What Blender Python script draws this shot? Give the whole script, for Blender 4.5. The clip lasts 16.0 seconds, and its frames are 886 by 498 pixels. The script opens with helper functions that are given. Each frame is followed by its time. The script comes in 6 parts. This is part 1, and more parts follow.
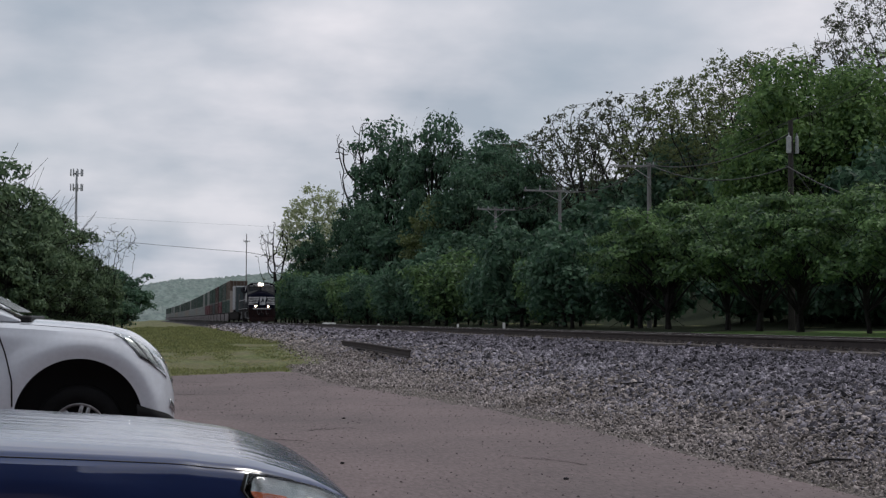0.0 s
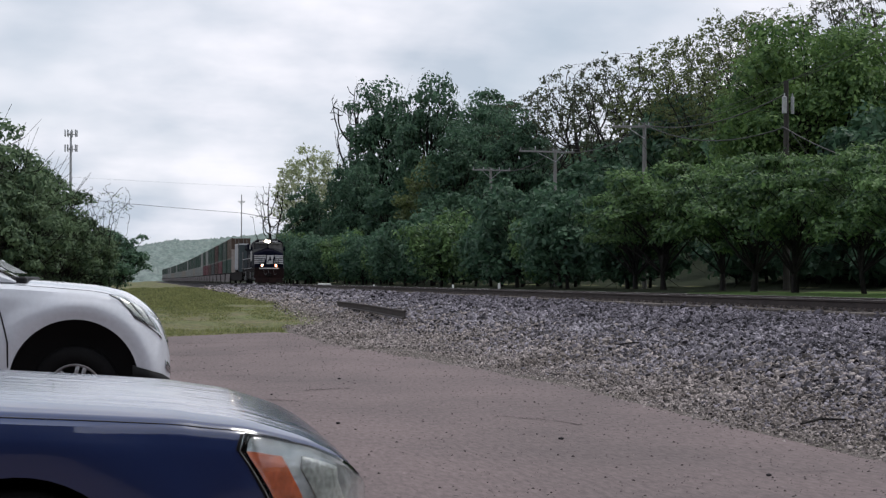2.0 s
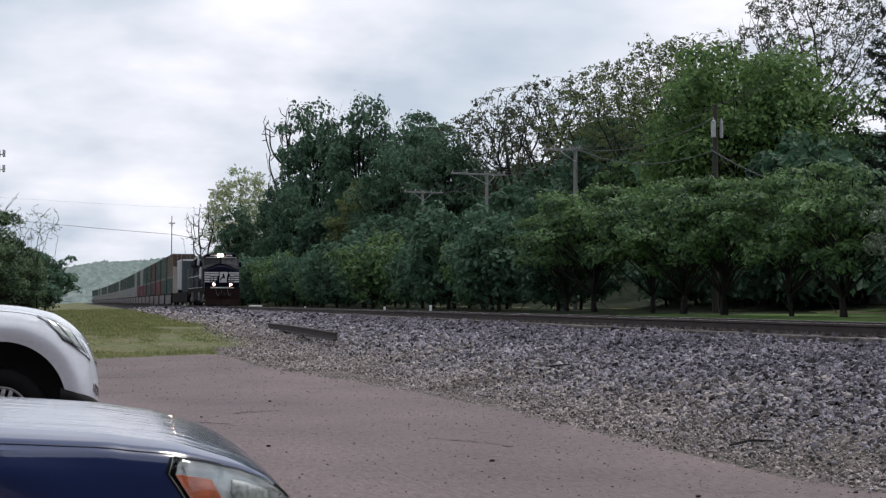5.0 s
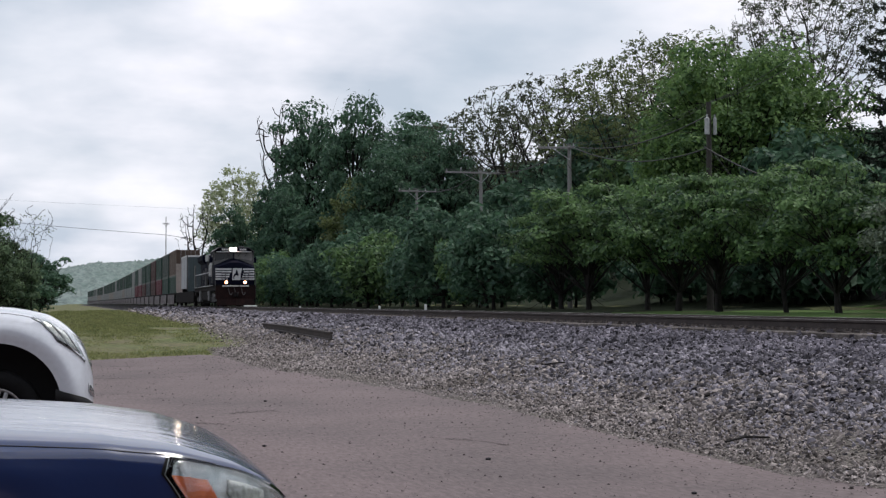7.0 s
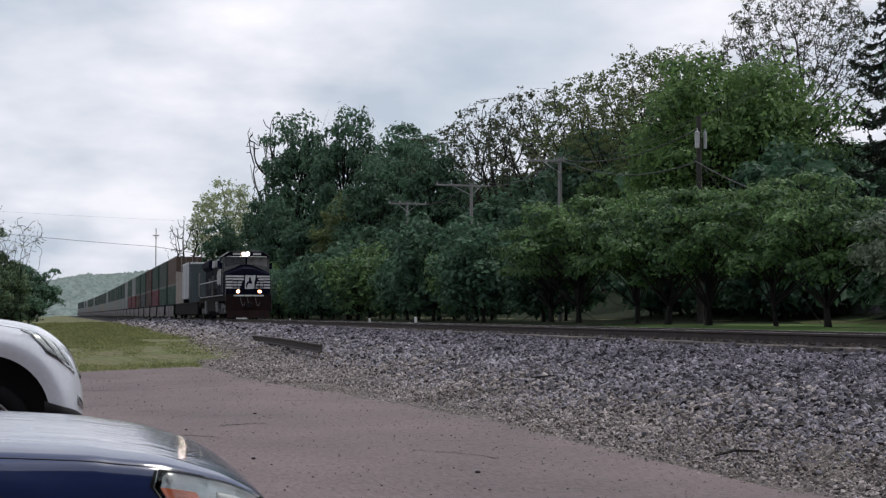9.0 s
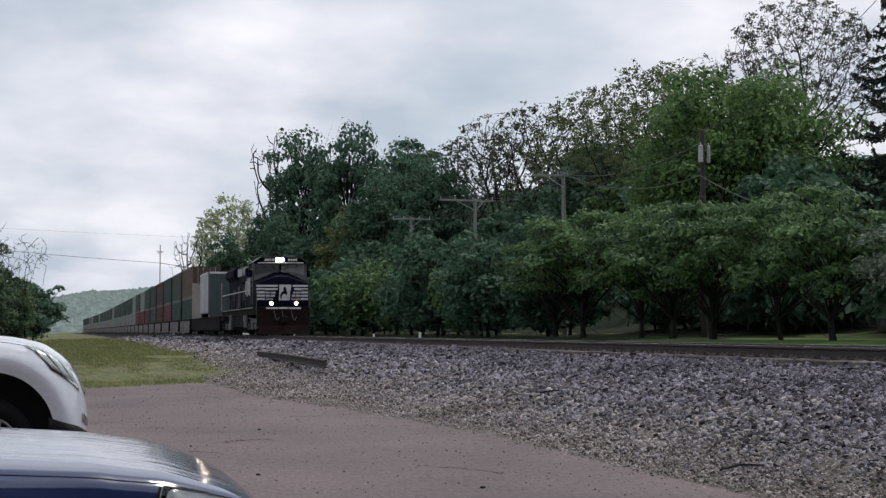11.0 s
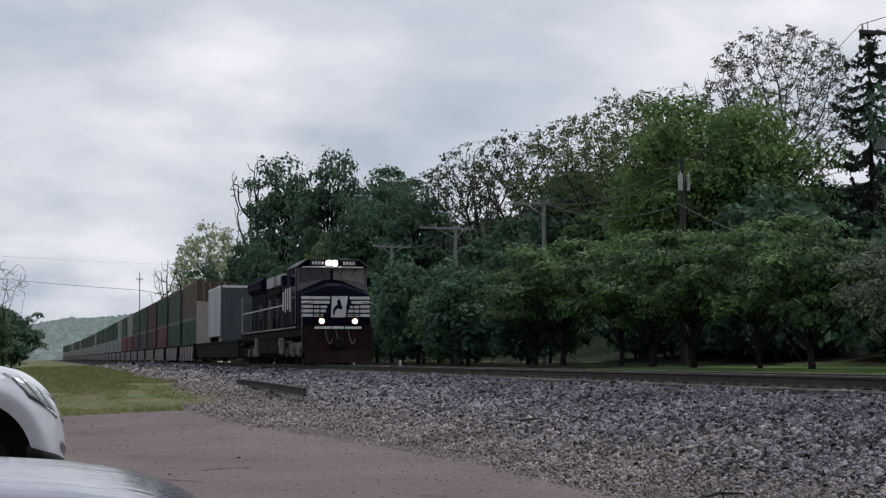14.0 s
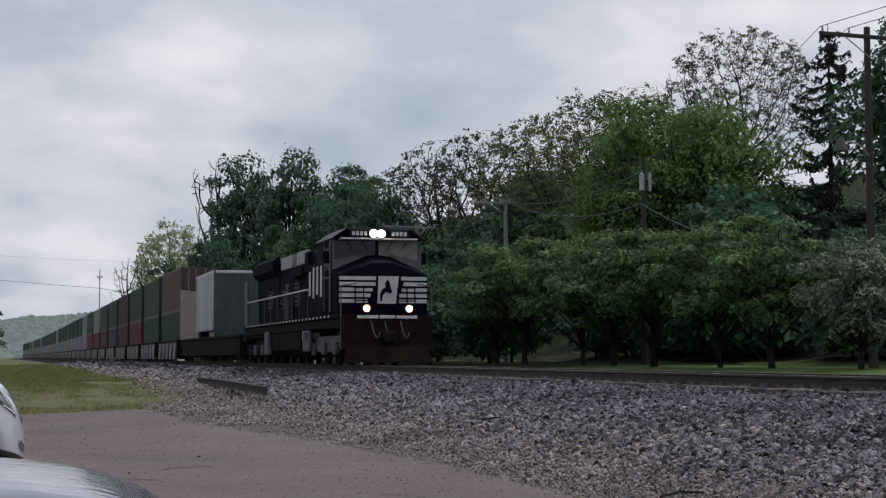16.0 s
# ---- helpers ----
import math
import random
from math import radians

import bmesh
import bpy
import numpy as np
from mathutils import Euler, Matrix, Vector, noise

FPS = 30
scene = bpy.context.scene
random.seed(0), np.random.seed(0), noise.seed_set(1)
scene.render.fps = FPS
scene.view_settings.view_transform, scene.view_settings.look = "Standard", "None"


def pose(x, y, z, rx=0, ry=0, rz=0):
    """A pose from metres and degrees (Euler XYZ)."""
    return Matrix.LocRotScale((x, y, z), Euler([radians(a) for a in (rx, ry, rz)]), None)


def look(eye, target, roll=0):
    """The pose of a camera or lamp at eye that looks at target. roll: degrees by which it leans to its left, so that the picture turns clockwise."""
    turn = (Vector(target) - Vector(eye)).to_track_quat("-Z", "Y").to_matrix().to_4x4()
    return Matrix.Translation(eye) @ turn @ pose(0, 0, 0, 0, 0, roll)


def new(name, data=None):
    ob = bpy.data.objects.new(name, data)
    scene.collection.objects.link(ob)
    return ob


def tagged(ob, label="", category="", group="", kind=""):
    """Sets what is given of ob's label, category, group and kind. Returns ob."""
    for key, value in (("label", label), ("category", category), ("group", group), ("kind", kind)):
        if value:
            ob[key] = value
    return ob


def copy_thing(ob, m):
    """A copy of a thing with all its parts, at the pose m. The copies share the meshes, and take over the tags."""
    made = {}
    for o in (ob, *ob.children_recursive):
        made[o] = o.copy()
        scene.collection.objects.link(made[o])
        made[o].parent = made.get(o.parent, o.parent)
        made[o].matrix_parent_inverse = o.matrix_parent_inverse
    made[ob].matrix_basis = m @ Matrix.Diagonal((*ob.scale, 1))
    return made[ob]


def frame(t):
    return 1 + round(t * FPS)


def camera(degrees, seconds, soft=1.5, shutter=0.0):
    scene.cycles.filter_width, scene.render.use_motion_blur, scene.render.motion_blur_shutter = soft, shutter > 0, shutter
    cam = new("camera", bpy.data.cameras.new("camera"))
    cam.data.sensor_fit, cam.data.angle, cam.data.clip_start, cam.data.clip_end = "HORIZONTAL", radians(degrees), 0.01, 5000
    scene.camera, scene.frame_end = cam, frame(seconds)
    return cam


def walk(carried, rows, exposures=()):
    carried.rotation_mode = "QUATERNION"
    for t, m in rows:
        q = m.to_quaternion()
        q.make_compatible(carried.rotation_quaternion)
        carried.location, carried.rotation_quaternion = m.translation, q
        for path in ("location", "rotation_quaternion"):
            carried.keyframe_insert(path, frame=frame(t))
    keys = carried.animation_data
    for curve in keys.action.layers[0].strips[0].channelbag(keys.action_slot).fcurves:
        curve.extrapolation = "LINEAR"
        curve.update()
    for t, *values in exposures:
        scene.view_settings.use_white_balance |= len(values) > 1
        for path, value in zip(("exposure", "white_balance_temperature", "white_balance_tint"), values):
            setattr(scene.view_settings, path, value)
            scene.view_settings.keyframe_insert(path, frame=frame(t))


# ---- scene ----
# The camera is held still in one place and only turned. Rows: seconds, turn to the right of the track, tilt, lean (degrees).
EYE = Vector((0.0, 0.0, 1.2))
TURNS = [
    (0.0, 10.539, 2.660, 0.208),
    (0.5, 10.232, 1.773, 0.185),
    (1.0, 9.888, 1.297, 0.022),
    (1.5, 10.158, 1.130, -0.022),
    (2.0, 10.722, 1.204, 0.169),
    (2.5, 11.590, 1.009, 0.349),
    (3.0, 12.432, 1.213, 0.523),
    (3.5, 13.224, 1.729, 0.501),
    (4.0, 13.373, 2.090, 0.458),
    (4.2, 13.300, 2.070, 0.400),
    (6.3, 13.440, 1.948, -0.020),
    (6.5, 13.469, 1.867, -0.040),
    (7.0, 13.454, 1.983, -0.160),
    (7.5, 13.441, 2.073, -0.156),
    (8.0, 13.691, 2.263, 0.006),
    (8.5, 13.906, 2.418, 0.075),
    (9.0, 13.817, 2.455, 0.009),
    (9.2, 13.880, 2.487, -0.041),
    (11.5, 13.645, 3.192, -0.267),
    (12.0, 13.837, 3.367, -0.207),
    (12.5, 13.879, 3.512, -0.249),
    (13.0, 14.020, 3.800, -0.240),
    (13.5, 14.287, 4.020, -0.137),
    (14.0, 14.404, 4.043, -0.155),
    (14.5, 14.543, 4.389, -0.219),
    (15.0, 14.848, 4.662, -0.154),
    (15.5, 15.367, 4.685, -0.041),
    (16.0, 15.824, 3.998, -0.061),
]

# The clip's own exposure in stops, and its white balance.
EXPOSURES = [(0, -0.27, 6380, 11), (0.5, -0.1, 6380, 11), (1.0, 0.05, 6380, 11), (1.5, 0.12, 6380, 11), (3.5, 0.21, 6380, 11), (7.0, 0.18, 6380, 11), (9.0, 0.1, 6380, 11), (12.5, 0.02, 6380, 11), (14.5, -0.12, 6380, 11), (16.0, -0.22, 6380, 11)]


def aim(turn, tilt, lean):
    a, b = radians(turn), radians(tilt)
    way = Vector((math.sin(a) * math.cos(b), math.cos(a) * math.cos(b), math.sin(b)))
    return look(EYE, EYE + way, lean)


cam = camera(32.0, 16.0, soft=1.3)
walk(cam, [(t, aim(a, b, c)) for t, a, b, c in TURNS], EXPOSURES)

# ---- world and sun: a bright overcast day, the sun veiled high over the wooded hill ----
SUN_UP, SUN_TURN = 62.0, 70.0


def make_world():
    w = bpy.data.worlds.new("overcast_sky")
    scene.world = w
    w.use_nodes = True
    nt = w.node_tree
    nt.nodes.clear()
    N, L = nt.nodes.new, nt.links.new
    out, bg = N("ShaderNodeOutputWorld"), N("ShaderNodeBackground")
    sky = N("ShaderNodeTexSky")
    sky.sky_type, sky.sun_disc = "NISHITA", False
    sky.sun_elevation, sky.sun_rotation = radians(SUN_UP), radians(SUN_TURN)
    co, sep = N("ShaderNodeTexCoord"), N("ShaderNodeSeparateXYZ")
    L(co.outputs["Generated"], sep.inputs[0])

    def m(op, a, b):
        n = N("ShaderNodeMath")
        n.operation = op
        for i, v in enumerate((a, b)):
            if isinstance(v, (int, float)):
                n.inputs[i].default_value = v
            else:
                L(v, n.inputs[i])
        return n.outputs[0]

    up = m("ADD", m("MAXIMUM", sep.outputs[2], 0.0), 0.30)
    comb = N("ShaderNodeCombineXYZ")
    L(m("DIVIDE", sep.outputs[0], up), comb.inputs[0])
    L(m("DIVIDE", sep.outputs[1], up), comb.inputs[1])
    n1, n2 = N("ShaderNodeTexNoise"), N("ShaderNodeTexNoise")
    for n, sc, det in ((n1, 1.3, 5.0), (n2, 2.9, 5.0)):
        L(comb.outputs[0], n.inputs["Vector"])
        n.inputs["Scale"].default_value, n.inputs["Detail"].default_value = sc, det
        n.inputs["Roughness"].default_value = 0.5
    r1, r2 = N("ShaderNodeValToRGB"), N("ShaderNodeValToRGB")
    L(n1.outputs[0], r1.inputs[0])
    L(n2.outputs[0], r2.inputs[0])
    r1.color_ramp.elements[0].position, r1.color_ramp.elements[1].position = 0.36, 0.56
    r1.color_ramp.elements[0].color, r1.color_ramp.elements[1].color = (0.25, 0.25, 0.25, 1), (1, 1, 1, 1)
    r2.color_ramp.elements[0].position, r2.color_ramp.elements[1].position = 0.32, 0.66
    r2.color_ramp.elements[0].color, r2.color_ramp.elements[1].color = (5.0, 5.6, 6.4, 1), (9.6, 9.4, 9.8, 1)
    mix = N("ShaderNodeMix")
    mix.data_type = "RGBA"
    thin = N("ShaderNodeMix")
    thin.data_type = "RGBA"
    thin.inputs["Factor"].default_value = 0.8
    L(sky.outputs[0], thin.inputs["A"])
    thin.inputs["B"].default_value = (4.9, 5.6, 6.3, 1)
    L(r1.outputs[0], mix.inputs["Factor"])
    L(thin.outputs["Result"], mix.inputs["A"])
    L(r2.outputs[0], mix.inputs["B"])
    L(mix.outputs["Result"], bg.inputs[0])
    bg.inputs[1].default_value = 0.1
    L(bg.outputs[0], out.inputs[0])


make_world()
sun_data = bpy.data.lights.new("sun", "SUN")
sun_data.energy, sun_data.angle, sun_data.color = 1.7, radians(15), (1.0, 0.95, 0.88)
sun = new("sun", sun_data)
sun.matrix_world = look((0, 0, 60), Vector((0, 0, 60)) - Vector((math.sin(radians(SUN_TURN)) * math.cos(radians(SUN_UP)), math.cos(radians(SUN_TURN)) * math.cos(radians(SUN_UP)), math.sin(radians(SUN_UP)))))

# ---- materials ----
def material(name, base, rough=0.7, metal=0.0, scale=4.0, vary=0.25, fine=40.0, bump=0.2, depth=0.01, tone=None, spots=0.5, coat=0.0, stretch=(1, 1, 1), random=0.0, island=0.0, streak=0.0, gloss=0.5):
    """Two scales of noise over a base colour: broad patches towards `tone`, fine grain in value, with relief."""
    m = bpy.data.materials.new(name)
    m.use_nodes = True
    nt = m.node_tree
    N, L = nt.nodes.new, nt.links.new
    b = nt.nodes["Principled BSDF"]
    co, mp = N("ShaderNodeTexCoord"), N("ShaderNodeMapping")
    L(co.outputs["Object"], mp.inputs[0])
    mp.inputs["Scale"].default_value = stretch
    big, small = N("ShaderNodeTexNoise"), N("ShaderNodeTexNoise")
    for n, s in ((big, scale), (small, fine)):
        L(mp.outputs[0], n.inputs["Vector"])
        n.inputs["Scale"].default_value, n.inputs["Detail"].default_value = s, 6.0
    ramp = N("ShaderNodeValToRGB")
    L(big.outputs[0], ramp.inputs[0])
    ramp.color_ramp.elements[0].position, ramp.color_ramp.elements[1].position = spots - 0.16, spots + 0.16
    mix = N("ShaderNodeMix")
    mix.data_type = "RGBA"
    tone = tone or tuple(c * 0.6 for c in base)
    mix.inputs["A"].default_value, mix.inputs["B"].default_value = (*base, 1), (*tone, 1)
    L(ramp.outputs[0], mix.inputs["Factor"])
    hsv = N("ShaderNodeHueSaturation")
    L(mix.outputs["Result"], hsv.inputs["Color"])
    rng = N("ShaderNodeMapRange")
    L(small.outputs[0], rng.inputs[0])
    rng.inputs[1].default_value, rng.inputs[2].default_value = 0.34, 0.66
    rng.inputs[3].default_value, rng.inputs[4].default_value = 1 - vary, 1 + vary
    value = rng.outputs[0]
    for amount, source in ((random, ("ShaderNodeObjectInfo", "Random")), (island, ("ShaderNodeNewGeometry", "Random Per Island"))):
        if amount:
            g, r2, mul = N(source[0]), N("ShaderNodeMapRange"), N("ShaderNodeMath")
            mul.operation = "MULTIPLY"
            L(g.outputs[source[1]], r2.inputs[0])
            r2.inputs[3].default_value, r2.inputs[4].default_value = 1 - amount, 1 + amount
            L(value, mul.inputs[0])
            L(r2.outputs[0], mul.inputs[1])
            value = mul.outputs[0]
    L(value, hsv.inputs["Value"])
    colour = hsv.outputs[0]
    if streak:
        # long dark scuffs and worn seams
        m2, n3, r3, mx = N("ShaderNodeMapping"), N("ShaderNodeTexNoise"), N("ShaderNodeValToRGB"), N("ShaderNodeMix")
        L(co.outputs["Object"], m2.inputs[0])
        m2.inputs["Scale"].default_value = (0.55, 1.6, 1.0)
        L(m2.outputs[0], n3.inputs["Vector"])
        n3.inputs["Scale"].default_value, n3.inputs["Detail"].default_value = 1.1, 9.0
        n3.inputs["Roughness"].default_value = 0.62
        L(n3.outputs[0], r3.inputs[0])
        r3.color_ramp.elements[0].position, r3.color_ramp.elements[1].position = 0.60, 0.72
        mx.data_type, mx.blend_type = "RGBA", "MULTIPLY"
        L(r3.outputs[0], mx.inputs["Factor"])
        L(colour, mx.inputs["A"])
        mx.inputs["B"].default_value = (1 - streak, 1 - streak, 1 - streak, 1)
        colour = mx.outputs["Result"]
    L(colour, b.inputs["Base Color"])
    b.inputs["Specular IOR Level"].default_value = gloss
    b.inputs["Roughness"].default_value, b.inputs["Metallic"].default_value = rough, metal
    b.inputs["Coat Weight"].default_value = coat
    b.inputs["Coat Roughness"].default_value = 0.03
    if bump:
        bp = N("ShaderNodeBump")
        bp.inputs["Strength"].default_value, bp.inputs["Distance"].default_value = bump, depth
        L(small.outputs[0], bp.inputs["Height"])
        L(bp.outputs[0], b.inputs["Normal"])
        if coat:
            L(bp.outputs[0], b.inputs["Coat Normal"])
    return m


def leaf_material(name, base, tip, through_light=0.35):
    """Leaves: colour varies leaf by leaf and bough by bough; some light passes through."""
    m = bpy.data.materials.new(name)
    m.use_nodes = True
    nt = m.node_tree
    N, L = nt.nodes.new, nt.links.new
    b = nt.nodes["Principled BSDF"]
    g, co, n = N("ShaderNodeNewGeometry"), N("ShaderNodeTexCoord"), N("ShaderNodeTexNoise")
    L(co.outputs["Object"], n.inputs["Vector"])
    n.inputs["Scale"].default_value, n.inputs["Detail"].default_value = 0.55, 3.0
    add, mul = N("ShaderNodeMath"), N("ShaderNodeMath")
    mul.operation, add.operation = "MULTIPLY", "ADD"
    L(g.outputs["Random Per Island"], mul.inputs[0])
    mul.inputs[1].default_value = 0.5
    L(mul.outputs[0], add.inputs[0])
    L(n.outputs[0], add.inputs[1])
    ramp = N("ShaderNodeValToRGB")
    ramp.color_ramp.elements[0].position, ramp.color_ramp.elements[1].position = 0.45, 1.0
    ramp.color_ramp.elements[0].color, ramp.color_ramp.elements[1].color = (*base, 1), (*tip, 1)
    L(add.outputs[0], ramp.inputs[0])
    L(ramp.outputs[0], b.inputs["Base Color"])
    b.inputs["Roughness"].default_value = 0.6
    b.inputs["Specular IOR Level"].default_value = 0.34
    tr, sh, out = N("ShaderNodeBsdfTranslucent"), N("ShaderNodeMixShader"), nt.nodes["Material Output"]
    L(ramp.outputs[0], tr.inputs[0])
    sh.inputs[0].default_value = through_light
    L(b.outputs[0], sh.inputs[1])
    L(tr.outputs[0], sh.inputs[2])
    L(sh.outputs[0], out.inputs[0])
    return m


def glow_material(name, colour, strength):
    m = bpy.data.materials.new(name)
    m.use_nodes = True
    b = m.node_tree.nodes["Principled BSDF"]
    b.inputs["Base Color"].default_value = (*colour, 1)
    b.inputs["Emission Color"].default_value, b.inputs["Emission Strength"].default_value = (*colour, 1), strength
    return m


def glass_material(name, tint=(1, 1, 1), rough=0.0):
    m = bpy.data.materials.new(name)
    m.use_nodes = True
    b = m.node_tree.nodes["Principled BSDF"]
    b.inputs["Base Color"].default_value = (*tint, 1)
    b.inputs["Transmission Weight"].default_value, b.inputs["Roughness"].default_value, b.inputs["IOR"].default_value = 1.0, rough, 1.45
    return m


def asphalt_material():
    """Worn reddish asphalt: broad stains, pale traffic wear and a fine grit of light and dark aggregate."""
    m = bpy.data.materials.new("worn_asphalt")
    m.use_nodes = True
    nt = m.node_tree
    N, L = nt.nodes.new, nt.links.new
    b, co = nt.nodes["Principled BSDF"], N("ShaderNodeTexCoord")

    def layer(size, detail, rough, low, high, a, c):
        n, r, mp = N("ShaderNodeTexNoise"), N("ShaderNodeMapRange"), N("ShaderNodeMapping")
        mp.inputs["Scale"].default_value = size
        L(co.outputs["Object"], mp.inputs[0])
        L(mp.outputs[0], n.inputs["Vector"])
        n.inputs["Scale"].default_value, n.inputs["Detail"].default_value, n.inputs["Roughness"].default_value = 1.0, detail, rough
        L(n.outputs[0], r.inputs[0])
        for k, v in enumerate((low, high, a, c)):
            r.inputs[k + 1].default_value = v
        return r.outputs[0], n.outputs[0]

    stain, _ = layer((0.45, 0.30, 1), 5, 0.55, 0.36, 0.66, 0.0, 1.0)
    mix = N("ShaderNodeMix")
    mix.data_type = "RGBA"
    mix.inputs["A"].default_value, mix.inputs["B"].default_value = (0.162, 0.128, 0.129, 1), (0.118, 0.097, 0.098, 1)
    L(stain, mix.inputs["Factor"])
    value = None
    # grit noise is stretched along y to suit the camera's view
    for args in (((26, 7, 26), 4, 0.7, 0.36, 0.64, 0.80, 1.20), ((15, 4.5, 15), 5, 0.7, 0.63, 0.70, 1.0, 0.45), ((13, 4.0, 13), 5, 0.7, 0.64, 0.70, 1.0, 1.45), ((0.7, 2.2, 1), 9, 0.62, 0.61, 0.72, 1.0, 0.72)):
        v, raw_noise = layer(*args)
        if value is None:
            value, grain = v, raw_noise
        else:
            mul = N("ShaderNodeMath")
            mul.operation = "MULTIPLY"
            L(value, mul.inputs[0])
            L(v, mul.inputs[1])
            value = mul.outputs[0]
    hsv = N("ShaderNodeHueSaturation")
    L(mix.outputs["Result"], hsv.inputs["Color"])
    L(value, hsv.inputs["Value"])
    L(hsv.outputs[0], b.inputs["Base Color"])
    b.inputs["Roughness"].default_value, b.inputs["Specular IOR Level"].default_value = 0.92, 0.22
    bp = N("ShaderNodeBump")
    bp.inputs["Strength"].default_value, bp.inputs["Distance"].default_value = 0.06, 0.006
    L(grain, bp.inputs["Height"])
    L(bp.outputs[0], b.inputs["Normal"])
    return m


ASPHALT = asphalt_material()
GROUND = material("dirt_and_grass", (0.098, 0.122, 0.044), 0.95, scale=0.45, vary=0.45, fine=5, bump=0.8, depth=0.05, tone=(0.130, 0.112, 0.066), spots=0.5, gloss=0.2)
LAWN = material("mown_lawn", (0.078, 0.140, 0.032), 0.95, scale=0.3, vary=0.3, fine=20, bump=0.6, depth=0.03, tone=(0.058, 0.104, 0.026), gloss=0.2)
CRACK = material("grit_filled_crack", (0.060, 0.049, 0.049), 0.95, scale=3, vary=0.4, fine=30, bump=0.3, tone=(0.085, 0.070, 0.070), gloss=0.1)
# Near black: paints the shaded gaps between ballast stones; pebbles share it.
GRAVEL = material("near_black_gravel", (0.022, 0.020, 0.023), 0.95, scale=1.2, vary=0.6, fine=22, bump=1.0, depth=0.06, tone=(0.030, 0.028, 0.030), gloss=0.15)
DUST = material("dusty_gravel", (0.150, 0.130, 0.127), 0.95, scale=0.7, vary=0.6, fine=26, bump=1.0, depth=0.04, tone=(0.110, 0.100, 0.088), gloss=0.15)
STONE = material("ballast_stone", (0.222, 0.208, 0.230), 0.9, scale=0.45, vary=0.15, fine=30, bump=0.2, tone=(0.150, 0.140, 0.160), island=0.90, gloss=0.2)
# Darker version of the ballast colour, for stones nearest the rails.
TRACK_STONE = material("dark_ballast_stone", (0.150, 0.138, 0.160), 0.9, scale=0.45, vary=0.15, fine=30, bump=0.2, tone=(0.095, 0.088, 0.104), island=0.90, gloss=0.2)
DUST_STONE = material("dusty_stone", (0.295, 0.262, 0.254), 0.95, scale=0.6, vary=0.15, fine=30, bump=0.2, tone=(0.180, 0.158, 0.146), island=0.80, gloss=0.15)
GRIT = material("loose_grit", (0.150, 0.126, 0.126), 0.95, scale=3, vary=0.2, fine=30, bump=0.0, tone=(0.090, 0.075, 0.075), island=0.80, gloss=0.15)
TIE = material("weathered_tie", (0.150, 0.134, 0.128), 0.9, scale=2, vary=0.35, fine=30, bump=0.6, stretch=(0.3, 3, 3), random=0.35, tone=(0.090, 0.078, 0.073), gloss=0.2)
RAIL = material("rusty_rail", (0.056, 0.045, 0.042), 0.8, metal=0.1, scale=3, vary=0.2, fine=40, tone=(0.038, 0.031, 0.030), gloss=0.25)
PLATE = material("rusty_tie_plate", (0.150, 0.128, 0.118), 0.8, metal=0.1, scale=3, vary=0.3, fine=40, tone=(0.085, 0.068, 0.060), gloss=0.3)
RAIL_TOP = material("polished_rail_head", (0.62, 0.61, 0.61), 0.48, metal=0.85, scale=2, vary=0.1, fine=60, bump=0.05)
BARK = material("bark", (0.023, 0.021, 0.020), 0.95, scale=3, vary=0.3, fine=18, bump=0.8, depth=0.03, stretch=(1, 1, 0.3), gloss=0.2)
WOOD_POLE = material("weathered_pole", (0.150, 0.138, 0.128), 0.9, scale=2, vary=0.25, fine=25, bump=0.5, stretch=(3, 3, 0.3), tone=(0.10, 0.09, 0.085))
PALE_POLE = material("silvered_pole", (0.24, 0.235, 0.235), 0.9, scale=2, vary=0.2, fine=25, bump=0.4, stretch=(3, 3, 0.3), tone=(0.18, 0.175, 0.172))
DARK_POLE = material("tarred_pole", (0.045, 0.040, 0.036), 0.9, scale=2, vary=0.25, fine=25, bump=0.4, stretch=(3, 3, 0.3), tone=(0.03, 0.027, 0.025))
GALV = material("galvanised_steel", (0.42, 0.43, 0.45), 0.5, metal=0.6, scale=5, vary=0.12, fine=40, bump=0.05)
WIRE = material("weathered_wire", (0.03, 0.03, 0.032), 0.6, scale=3, vary=0.1, bump=0.0)
LEAF_ROW = leaf_material("maple_leaf", (0.023, 0.058, 0.034), (0.138, 0.236, 0.080), 0.32)
LEAF_DARK = leaf_material("dark_leaf", (0.030, 0.072, 0.048), (0.090, 0.172, 0.100), 0.38)
LEAF_BUSH = leaf_material("dusty_bush_leaf", (0.040, 0.080, 0.046), (0.165, 0.240, 0.125), 0.38)
LEAF_LIME = leaf_material("spring_leaf", (0.042, 0.098, 0.036), (0.170, 0.280, 0.082), 0.40)
LEAF_PALE = leaf_material("pale_leaf", (0.22, 0.27, 0.15), (0.42, 0.46, 0.28), 0.5)
LEAF_BUD = leaf_material("dark_bud", (0.035, 0.042, 0.026), (0.085, 0.105, 0.055), 0.3)
LEAF_BROWN = leaf_material("budding_leaf", (0.060, 0.084, 0.034), (0.150, 0.185, 0.070))
LEAF_SILVER = leaf_material("silvery_leaf", (0.030, 0.050, 0.036), (0.20, 0.245, 0.17), 0.22)
NEEDLE = leaf_material("spruce_needle", (0.012, 0.022, 0.014), (0.030, 0.045, 0.028), 0.1)
GRASS = leaf_material("grass_blade", (0.092, 0.118, 0.042), (0.285, 0.290, 0.120))
LOCO_BLACK = material("locomotive_black", (0.0036, 0.0048, 0.0135), 0.75, scale=1.5, vary=0.25, fine=12, bump=0.05, tone=(0.0062, 0.0070, 0.0150), gloss=0.03)
